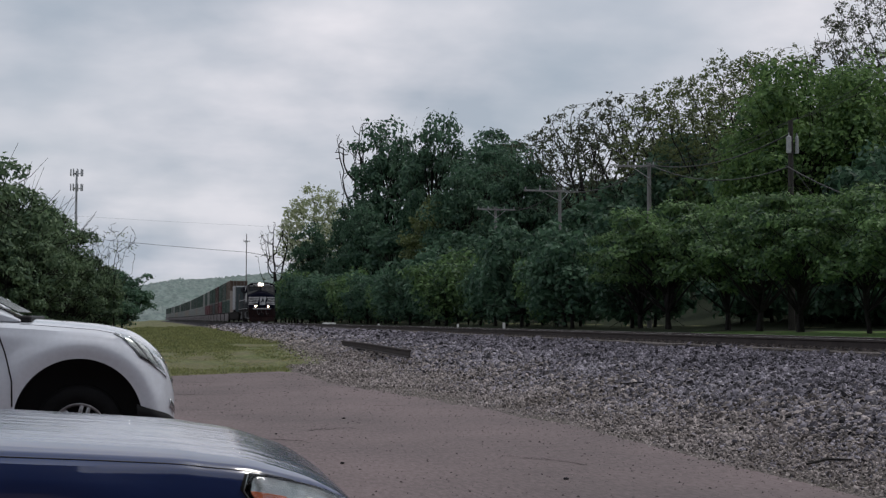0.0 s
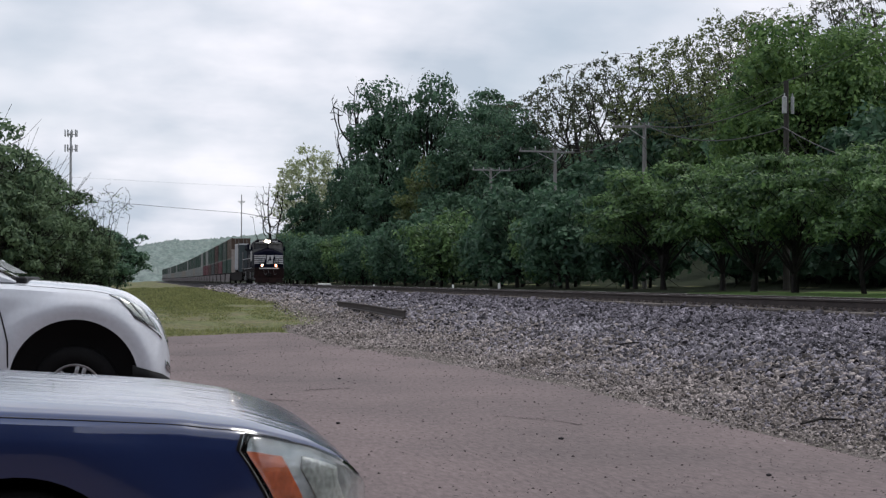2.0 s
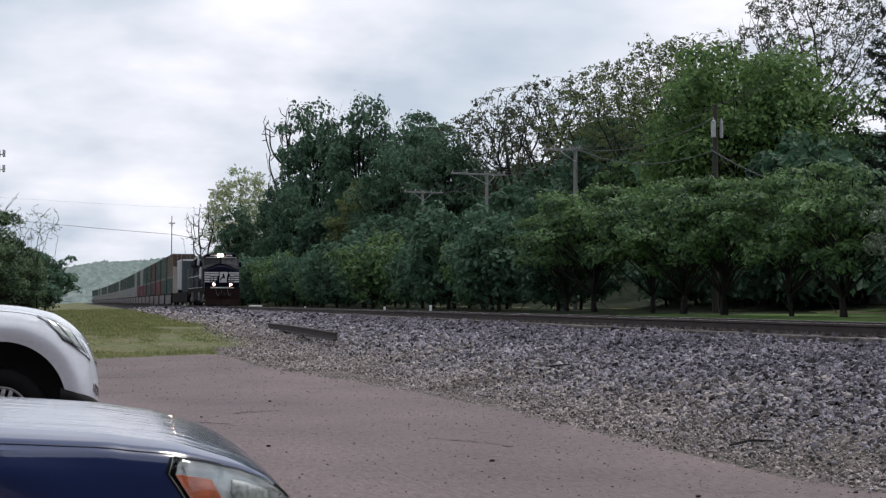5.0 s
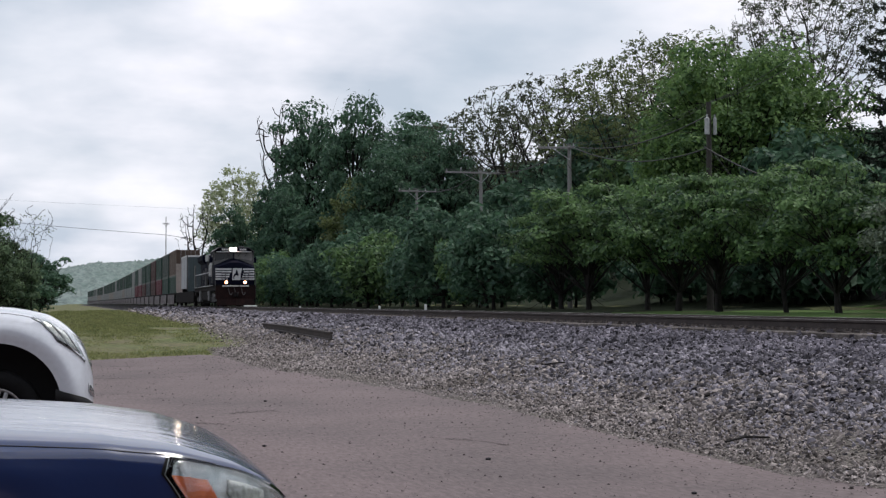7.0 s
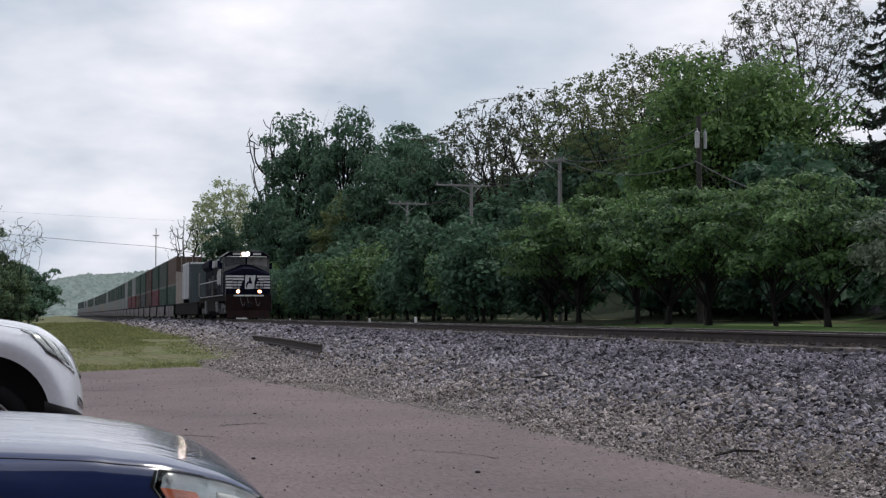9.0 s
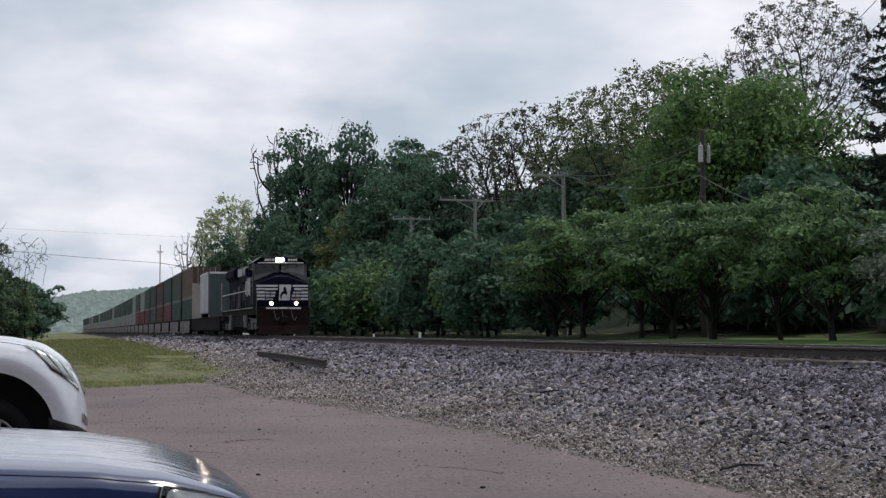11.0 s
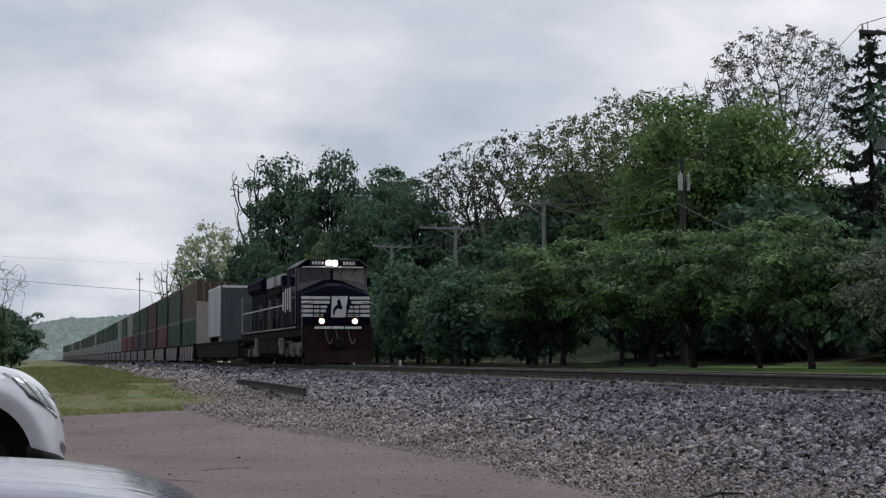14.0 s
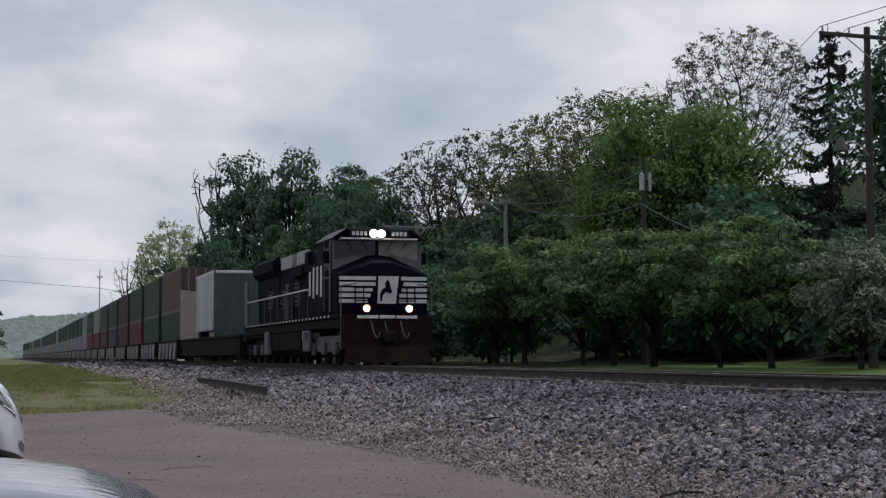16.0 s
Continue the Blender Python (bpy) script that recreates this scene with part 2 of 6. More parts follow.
LOCO_DIRT = material("grimy_underframe", (0.0095, 0.0085, 0.0095), 0.9, scale=2.5, vary=0.25, fine=14, bump=0.3, tone=(0.018, 0.0155, 0.015), gloss=0.05)
LOCO_RED_BROWN = material("red_brown_pilot", (0.0210, 0.0100, 0.0095), 0.9, scale=2.5, vary=0.25, fine=14, bump=0.3, tone=(0.0110, 0.0070, 0.0070), gloss=0.12)
LOCO_WHITE = material("dusty_white_paint", (0.56, 0.555, 0.57), 0.6, scale=3, vary=0.10, fine=25, bump=0.03, tone=(0.45, 0.445, 0.45), gloss=0.3)
LOCO_GREY = material("grey_metal", (0.115, 0.115, 0.120), 0.75, scale=3, vary=0.15, fine=25, bump=0.1, tone=(0.075, 0.073, 0.073), gloss=0.3)
CAR_WHITE = material("white_car_paint", (0.60, 0.63, 0.69), 0.25, scale=2, vary=0.03, fine=30, bump=0.0, tone=(0.59, 0.61, 0.66), coat=1.0)
CAR_BLUE = material("dark_blue_car_paint", (0.0040, 0.0200, 0.096), 0.30, scale=2, vary=0.05, fine=3.0, bump=0.8, depth=0.008, tone=(0.0036, 0.0165, 0.082), coat=1.0, gloss=0.4, stretch=(0.16, 3.2, 0.4))
CAR_BLUE.node_tree.nodes["Principled BSDF"].inputs["Coat Roughness"].default_value = 0.07
CAR_BLUE.node_tree.nodes["Principled BSDF"].inputs["Coat IOR"].default_value = 1.65
BLACK_PLASTIC = material("black_plastic", (0.0062, 0.0062, 0.0075), 0.6, scale=5, vary=0.15, fine=60, bump=0.1, gloss=0.3)
RUBBER = material("tyre_rubber", (0.0065, 0.0065, 0.0072), 0.85, scale=5, vary=0.2, fine=40, bump=0.15, gloss=0.2)
ALLOY = material("alloy_wheel", (0.50, 0.50, 0.52), 0.35, metal=0.9, scale=5, vary=0.1, fine=40, bump=0.0)
CHROME = material("chrome", (0.75, 0.75, 0.76), 0.12, metal=1.0, scale=5, vary=0.03, fine=40, bump=0.0)
AMBER = material("amber_reflector", (0.62, 0.13, 0.035), 0.25, scale=20, vary=0.1, fine=90, bump=0.1, coat=1.0)
DARK_GLASS = material("tinted_glass", (0.010, 0.012, 0.017), 0.12, scale=2, vary=0.05, bump=0.0, gloss=0.35)
CLEAR = glass_material("clear_lens", (0.95, 0.97, 0.98))
LAMP_ON = glow_material("lit_headlight", (1.0, 0.80, 0.62), 90.0)
LAMP_LOW = glow_material("lit_ditch_light", (1.0, 0.72, 0.50), 30.0)
# Emission for amber discs added round the lenses to imitate halo.
LAMP_HALO = glow_material("halo_glow", (1.0, 0.34, 0.14), 0.35)
WHITE_PAINT = material("white_house_paint", (0.70, 0.71, 0.70), 0.7, scale=2, vary=0.08, fine=20, bump=0.05)
ROOF = material("grey_shingles", (0.12, 0.12, 0.125), 0.9, scale=3, vary=0.3, fine=15, bump=0.4)
# Pale blue-green base: distance haze painted into the ridge's colour.
HAZE_WOOD = material("haze_tinted_hill", (0.150, 0.195, 0.180), 1.0, scale=0.06, vary=0.22, fine=0.22, bump=0.0, tone=(0.200, 0.240, 0.230), gloss=0.0)
BRICK = material("dull_brick", (0.105, 0.085, 0.075), 0.9, scale=1.5, vary=0.3, fine=12, bump=0.3, tone=(0.085, 0.07, 0.062), gloss=0.2)
BLIND = material("pale_window_blind", (0.20, 0.19, 0.19), 0.5, scale=3, vary=0.15, fine=20, bump=0.0, tone=(0.14, 0.13, 0.13))
CAN_GREY = material("transformer_grey", (0.40, 0.41, 0.42), 0.6, scale=4, vary=0.12, fine=30, bump=0.05)
WELL_GREY = material("dusty_well_side", (0.225, 0.205, 0.215), 0.8, scale=1.6, vary=0.2, fine=12, bump=0.1, tone=(0.150, 0.128, 0.128), gloss=0.2)
TRAILER_WHITE = material("weathered_trailer_white", (0.36, 0.37, 0.40), 0.55, scale=0.9, vary=0.12, fine=9, bump=0.04, tone=(0.27, 0.27, 0.29), stretch=(1, 1, 0.3), gloss=0.3)
TRAILER_NOSE = material("streaked_teal_panel", (0.058, 0.076, 0.084), 0.55, scale=1.4, vary=0.2, fine=8, bump=0.05, tone=(0.036, 0.050, 0.054), stretch=(3, 1, 0.3), gloss=0.3)
BULKHEAD_CREAM = material("weathered_cream_panel", (0.33, 0.285, 0.262), 0.7, scale=1.2, vary=0.12, fine=9, bump=0.05, tone=(0.26, 0.225, 0.205), stretch=(1, 1, 0.4), gloss=0.2)
PALE_GREY = material("pale_grey_paint", (0.27, 0.27, 0.28), 0.6, scale=3, vary=0.15, fine=20, bump=0.05, tone=(0.19, 0.19, 0.195))
FOREST_FLOOR = material("dark_wood_floor", (0.026, 0.032, 0.018), 0.95, scale=0.6, vary=0.4, fine=6, bump=0.6, depth=0.05, tone=(0.020, 0.028, 0.014), gloss=0.1)


# ---- mesh helpers ----
def finish(name, bm, mat, parent=None, label="", smooth=False):
    me = bpy.data.meshes.new(name)
    bm.normal_update()
    bm.to_mesh(me)
    bm.free()
    for m in mat if isinstance(mat, (list, tuple)) else (mat,):
        me.materials.append(m)
    if smooth:
        me.polygons.foreach_set("use_smooth", [True] * len(me.polygons))
    ob = new(name, me)
    if parent is not None:
        ob.parent = parent
    return tagged(ob, label)


def part(name, bm, mat, parent, label="", smooth=False):
    return finish(name, bm, mat, parent, label, smooth)


def thing(name, label, category, group="", m=None, kind=""):
    ob = new(name)
    ob.empty_display_size = 0.2
    if m is not None:
        ob.matrix_basis = m
    return tagged(ob, label, category, group, kind)


def box(bm, x0, x1, y0, y1, z0, z1, bevel=0.0, turn=None):
    m = Matrix.LocRotScale(((x0 + x1) / 2, (y0 + y1) / 2, (z0 + z1) / 2), None, (abs(x1 - x0), abs(y1 - y0), abs(z1 - z0)))
    if turn is not None:
        m = turn @ m
    made = bmesh.ops.create_cube(bm, size=1.0, matrix=m)
    if bevel:
        edges = list({e for v in made["verts"] for e in v.link_edges})
        bmesh.ops.bevel(bm, geom=edges, offset=bevel, segments=1, affect="EDGES", profile=0.5)
    return bm


def tube(bm, p, q, r0, r1=None, seg=10, caps=True):
    p, q = Vector(p), Vector(q)
    r1 = r0 if r1 is None else r1
    m = Matrix.Translation((p + q) / 2) @ (q - p).to_track_quat("Z", "Y").to_matrix().to_4x4()
    bmesh.ops.create_cone(bm, cap_ends=caps, segments=seg, radius1=r0, radius2=r1, depth=(q - p).length, matrix=m)
    return bm


def prism(bm, pts, axis, a, b):
    """A polygon, given in the two other axes in order, pushed along an axis from a to b."""
    def at(p, d):
        v = list(p)
        v.insert("xyz".index(axis), d)
        return v
    lo, hi = [bm.verts.new(at(p, a)) for p in pts], [bm.verts.new(at(p, b)) for p in pts]
    n = len(pts)
    bm.faces.new(lo)
    bm.faces.new(hi[::-1])
    for i in range(n):
        bm.faces.new((lo[i], hi[i], hi[(i + 1) % n], lo[(i + 1) % n]))
    bmesh.ops.recalc_face_normals(bm, faces=bm.faces[:])
    return bm


def loft(bm, rings, closed=True, caps=True):
    rows = [[bm.verts.new(p) for p in r] for r in rings]
    n = len(rows[0])
    for a, b in zip(rows, rows[1:]):
        for i in range(n if closed else n - 1):
            j = (i + 1) % n
            bm.faces.new((a[i], a[j], b[j], b[i]))
    if caps and closed:
        bm.faces.new(rows[0][::-1])
        bm.faces.new(rows[-1])
    bmesh.ops.recalc_face_normals(bm, faces=bm.faces[:])
    return bm


def raw(name, verts, faces, mat, parent=None, smooth=False, slots=None):
    me = bpy.data.meshes.new(name)
    me.from_pydata(verts, [], faces)
    for m in mat if isinstance(mat, (list, tuple)) else (mat,):
        me.materials.append(m)
    if slots is not None:
        me.polygons.foreach_set("material_index", slots)
    if smooth:
        me.polygons.foreach_set("use_smooth", [True] * len(me.polygons))
    me.update()
    ob = new(name, me)
    if parent is not None:
        ob.parent = parent
    return ob


# ---- the ground, the lot, the ballast and the track ----
TRACK_X, RAIL_Z, GAUGE = 11.8, 0.93, 0.752
rng = np.random.default_rng(7)


def smooth_step(a, b, v):
    t = np.clip((v - a) / (b - a), 0, 1)
    return t * t * (3 - 2 * t)


def bend(y):
    """How far the track has swung to the left, far down the line."""
    return -0.20e-4 * np.maximum(0, np.asarray(y, float) - 330) ** 2


def ground_z(x, y):
    """Height of the ground: flat lot, a low bank for the track, a level lawn behind it and a wooded hillside."""
    x, y = np.asarray(x, float), np.asarray(y, float)
    u = x - bend(y)
    bank = 0.60 * smooth_step(4.6, 10.0, u) * (1 - 0.22 * smooth_step(13.6, 16.5, u))
    grass = 0.22 * smooth_step(36, 50, y) * smooth_step(-6, 2, x) * (1 - smooth_step(5, 9, x))
    hill = 24 * smooth_step(34, 120, np.minimum(x, 84)) * smooth_step(20, 120, y) + 4 * smooth_step(33, 70, x)
    wave = 0.025 * np.sin(x * 1.7 + y * 0.31) * np.sin(y * 0.9 - x * 0.4)
    lawn = 0.31 * smooth_step(21.5, 26.5, x)
    return bank + lawn + grass + hill + wave * smooth_step(4.6, 6, x) - 0.03


def grid_mesh(name, xs, ys, z, mat, swing=False):
    X, Y = np.meshgrid(xs, ys)
    if swing:
        X = X + bend(Y)
    Z = z(X, Y)
    v = np.stack([X, Y, Z], -1).reshape(-1, 3)
    nx, ny = len(xs), len(ys)
    i = (np.arange(ny - 1)[:, None] * nx + np.arange(nx - 1)[None, :]).ravel()
    f = np.stack([i, i + 1, i + nx + 1, i + nx], -1)
    return raw(name, v.tolist(), f.tolist(), mat, smooth=True)


def make_ground():
    xs = np.concatenate([[-3000, -1500, -600, -250, -120, -60], np.arange(-30, 4, 3.0), np.arange(4, 18, 0.5), np.arange(18, 130, 4.0), [160, 250, 500, 1000, 2000, 3000]])
    ys = np.concatenate([[-3000, -1000, -300, -100, -40], np.arange(-20, 80, 1.5), np.arange(80, 300, 8.0), np.arange(300, 800, 25.0), np.arange(800, 1600, 60.0), [2000, 3000, 4500]])
    tagged(grid_mesh("ground", xs, ys, ground_z, GROUND), "grass and dirt ground rising to a wooded hillside", "ground", kind="structure")

    # the lawn behind the track, with its edge along the wood
    xs, ys = np.arange(17.5, 40, 1.5), np.arange(10, 78, 3.0)
    tagged(grid_mesh("lawn", xs, ys, lambda x, y: ground_z(x, y) + 0.02, LAWN), "mown green lawn under the row of trees", "lawn", kind="structure")

    # dark sheet under wood and hedge, up to the track beyond y 70
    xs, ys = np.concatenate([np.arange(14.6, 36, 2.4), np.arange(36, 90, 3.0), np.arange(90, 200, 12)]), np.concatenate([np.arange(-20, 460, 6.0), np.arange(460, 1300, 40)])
    tagged(grid_mesh("forest_floor", xs, ys, lambda x, y: ground_z(x, y) + 0.06 - 0.14 * ((x < 37) & (y < 70)), FOREST_FLOOR, True), "dark floor sheet of the wood, reaching to the track", "ground", kind="structure")

    # asphalt lot: its edge wavers along the ballast and the grass
    rim = []
    for y in np.arange(-12, 31, 0.6):
        rim.append((4.78 + 0.10 * math.sin(y * 0.55) + 0.09 * noise.noise((0, y * 1.3, 0)) + 0.9 * smooth_step(12, 5, y) - 1.35 * smooth_step(17, 31, y), y))
    rim += [(3.35, 32.0), (3.3, 34.0), (3.2, 35.6), (2.9, 36.4)]
    for x in np.arange(2.4, -34, -0.8):
        rim.append((x, 36.5 - 1.15 * (2.9 - x) * (1 if x > -1 else 0) - (1.15 * 3.9 + 0.15 * (-1 - x)) * (x <= -1) + 0.15 * noise.noise((x, 3, 0))))
    rim.append((-34.0, -12.0))
    bm = bmesh.new()
    prism(bm, rim, "z", -0.12, 0.0)
    bmesh.ops.triangulate(bm, faces=[f for f in bm.faces if len(f.verts) > 4])
    tagged(finish("pavement", bm, ASPHALT), "worn reddish-grey asphalt of a parking lot", "parking lot", kind="structure")

    # gravel bed under the loose ballast; its near-black colour paints shade between stones
    xs = np.concatenate([np.arange(2.7, 10.2, 0.3), [10.2, 10.5, 11.8, 13.1, 13.4, 14.2, 15.2, 16.2]])
    ys = np.concatenate([np.arange(-30, 70, 0.7), np.arange(70, 200, 4), np.arange(200, 800, 30)])

    def bed(x, y):
        h = ground_z(x, y)
        x = x - bend(y)
        edge = 4.5 + 1.2 * smooth_step(40, 75, y)
        turf = smooth_step(39, 43, y) * (1 - smooth_step(edge - 0.4, edge + 0.5, x)) * 0.16
        rim = 4.68 + 0.9 * smooth_step(12, 5, y) - 1.30 * smooth_step(17, 31, y)
        return h + 0.035 + 0.045 * smooth_step(10.15, 10.5, x) * (1 - smooth_step(13.1, 13.4, x)) - 0.16 * (1 - smooth_step(rim - 0.45, rim - 0.12, x)) - turf + 0.03 * np.sin(x * 5.1 + y * 2.2) * np.sin(y * 3.7) * smooth_step(5, 6, x) - 0.3 * smooth_step(15.0, 16.2, x)
    tagged(grid_mesh("ballast_bed", xs[xs > 6.2], ys, bed, GRAVEL, True), "crushed-stone bed painted near black for shade between stones", "ballast", kind="structure")
    tagged(grid_mesh("gravel_shoulder", xs[xs < 6.6], ys, lambda x, y: bed(x, y) - 0.004, DUST, True), "dusty fine gravel between the lot and the ballast", "gravel", kind="structure")


CRACKS = ((0.2, 25.1, 2.6, 26.5), (1.9, 27.8, 3.2, 28.9), (0.4, 29.6, 2.4, 30.4), (1.65, 16.9, 2.25, 17.3), (1.0, 15.95, 1.5, 15.95), (2.9, 21.8, 3.5, 22.1), (3.0, 13.3, 3.6, 13.5))  # ends of each crack


def make_cracks():
    """Old cracks wandering across the lot, filled with dark grit."""
    r = np.random.default_rng(17)
    for x0, y0, x1, y1 in CRACKS:
        n = 26
        t = np.linspace(0, 1, n)
        x, y = x0 + (x1 - x0) * t, y0 + (y1 - y0) * t + 0.25 * np.cumsum(r.normal(size=n)) * 0.28
        w = 0.008 + 0.06 * r.random(n) ** 3
        w[0] = w[-1] = 0.004
        v = np.concatenate([np.stack([x, y - w, 0 * x + 0.004], -1), np.stack([x, y + w, 0 * x + 0.004], -1)])
        f = [(i, i + 1, n + i + 1, n + i) for i in range(n - 1)]
        tagged(raw("crack", v.tolist(), f, CRACK), "thin dark crack in the asphalt", "crack", "cracks in the lot")


def make_grit():
    """Loose grit strewn over the asphalt: tiny sharp stones, dark and pale."""
    r = np.random.default_rng(23)
    n = 26000
    x, y = r.uniform(-2.0, 5.6, n), 8 + 28 * r.random(n) ** 1.4
    # more of it lies towards the ballast
    rim = 4.78 + 0.9 * smooth_step(12, 5, y) - 1.35 * smooth_step(17, 31, y)
    ok = (x < rim) & (r.random(n) < 0.28 + 0.72 * np.exp(-(rim - x) / 0.8))
    x, y = x[ok], y[ok]
    n = len(x)
    size = (0.0028 + 0.0065 * r.random(n) ** 5) * (1 + (y - 8) / 50)
    a = np.array([(1, 1, -0.3), (-1, 1, -0.3), (-1, -1, -0.3), (1, -1, -0.3), (0, 0, 0.8)])[None] * (0.6 + 0.8 * r.random((n, 5, 3))) * size[:, None, None]
    a = a + np.stack([x, y, 0.3 * size], -1)[:, None]
    f = np.array([(0, 1, 4), (1, 2, 4), (2, 3, 4), (3, 0, 4)])[None] + (np.arange(n) * 5)[:, None, None]
    tagged(raw("grit", a.reshape(-1, 3).tolist(), f.reshape(-1, 3).tolist(), GRIT), "loose dark and pale grit on the asphalt", "grit", kind="stuff")


def make_stones():
    """Loose ballast: angular stones on the bank, denser towards the track, thinning out over the lot's edge."""
    spans = [(4.9, 10.35, 8, 14, 11000, 0.0160, 1.8), (4.9, 10.35, 14, 21, 29000, 0.0180, 1.8), (4.6, 10.35, 21, 34, 45000, 0.0196, 1.9), (4.0, 10.4, 34, 60, 44000, 0.0265, 1.6), (5.0, 10.4, 60, 100, 17000, 0.046, 1.2), (5.6, 10.4, 100, 190, 9000, 0.075, 1.1), (10.30, 13.2, 14, 60, 13000, 0.026, 1.0), (4.5, 7.2, 8, 36, 15000, 0.012, 1.7), (4.8, 7.6, 8, 20, 12000, 0.0155, 1.0), (3.3, 6.0, 27, 42, 9000, 0.022, 1.0), (3.2, 6.2, 9, 36, 26000, 0.0125, 0.75)]
    block = np.array([(1, 1, -0.7), (-1, 1, -0.7), (-1, -1, -0.7), (1, -1, -0.7), (0.62, 0.62, 0.6), (-0.62, 0.62, 0.6), (-0.62, -0.62, 0.6), (0.62, -0.62, 0.6)], float)
    sides = np.array([(0, 1, 5), (0, 5, 4), (1, 2, 6), (1, 6, 5), (2, 3, 7), (2, 7, 6), (3, 0, 4), (3, 4, 7), (4, 5, 6), (4, 6, 7)])
    wedge = np.array([(1, 1, -0.5), (-1, 1, -0.5), (-1, -1, -0.5), (1, -1, -0.5), (0, 0, 0.6)], float)
    slopes = np.array([(0, 1, 4), (1, 2, 4), (2, 3, 4), (3, 0, 4)])
    vs, fs, base, sorts = [], [], 0, []
    for x0, x1, y0, y1, n, r, power in spans:
        x = x0 + (x1 - x0) * (1 - rng.random(n) ** power)
        y = rng.uniform(y0, y1, n)
        # rough grass takes over left of this line
        edge = 4.5 + 1.2 * smooth_step(40, 75, y)
        rim = 4.78 + 0.9 * smooth_step(12, 5, y) - 1.35 * smooth_step(17, 31, y)
        ok = ((y < 40) | (x > edge + rng.normal(size=n) * 0.4)) & (x > rim - 0.05 + rng.normal(size=n) * 0.10)
        x, y = x[ok], y[ok]
        n = len(x)
        shape, tris = (block, sides) if y1 < 61 and r > 0.015 else (wedge, slopes)
        k = len(shape)
        z = np.maximum(ground_z(x, y) + 0.035, 0.0 + 0 * x) + 0.055 * smooth_step(10.15, 10.5, x) * (1 - smooth_step(13.1, 13.4, x))
        size = r * rng.lognormal(0, 0.22, n) * (0.55 + 0.45 * smooth_step(4.6, 7.0, x))
        z += size * (2.2 * rng.random(n) ** 1.4 - 0.1)
        a = shape[None] * (0.78 + 0.44 * rng.random((n, k, 1))) * (0.58 + 0.86 * rng.random((n, 1, 3))) * np.array([1.12, 1.12, 0.92])
        a += rng.normal(size=(n, k, 3)) * np.array([0.14, 0.14, 0.10])
        a *= size[:, None, None]
        t, p, q = rng.uniform(0, 2 * np.pi, n), rng.normal(size=n) * 0.34, rng.normal(size=n) * 0.34
        X, Y = a[:, :, 0] * np.cos(t)[:, None] - a[:, :, 1] * np.sin(t)[:, None], a[:, :, 0] * np.sin(t)[:, None] + a[:, :, 1] * np.cos(t)[:, None]
        Z = a[:, :, 2] + X * p[:, None] + Y * q[:, None]
        a = np.stack([X, Y, Z], -1) + np.stack([x, y, z], -1)[:, None]
        vs.append(a.reshape(-1, 3))
        fs.append((tris[None] + (np.arange(n) * k)[:, None, None]).reshape(-1, 3) + base)
        base += n * k
        kind = np.where(x + rng.normal(size=n) * 0.9 < 6.5 + 0.4 * np.sin(y * 0.9), 1, np.where(x + rng.normal(size=n) * 0.7 > 8.3, 2, 0))
        sorts.append(np.repeat(kind, len(tris)))
    v, f = np.concatenate(vs), np.concatenate(fs)
    sort = np.concatenate(sorts)
    for faces, name, mat, label in ((f[sort == 0], "ballast_stones", STONE, "loose angular grey-purple ballast stones on the bank"), (f[sort == 1], "dusty_stones", DUST_STONE, "dusty brownish stones strewn along the foot of the bank"), (f[sort == 2], "track_stones", TRACK_STONE, "darker ballast stones beside the rails")):
        used, faces = np.unique(faces, return_inverse=True)
        tagged(raw(name, v[used].tolist(), faces.reshape(-1, 3).tolist(), mat), label, "ballast", kind="stuff")


def rail_rings(ys):
    prof = [(-0.07, 0), (0.07, 0), (0.07, 0.012), (0.012, 0.03), (0.009, 0.12), (0.035, 0.135), (0.035, 0.165), (0.028, 0.172), (-0.028, 0.172), (-0.035, 0.165), (-0.035, 0.135), (-0.009, 0.12), (-0.012, 0.03), (-0.07, 0.012)]
    return [[(x + float(bend(y)), y, z) for x, z in prof] for y in ys]


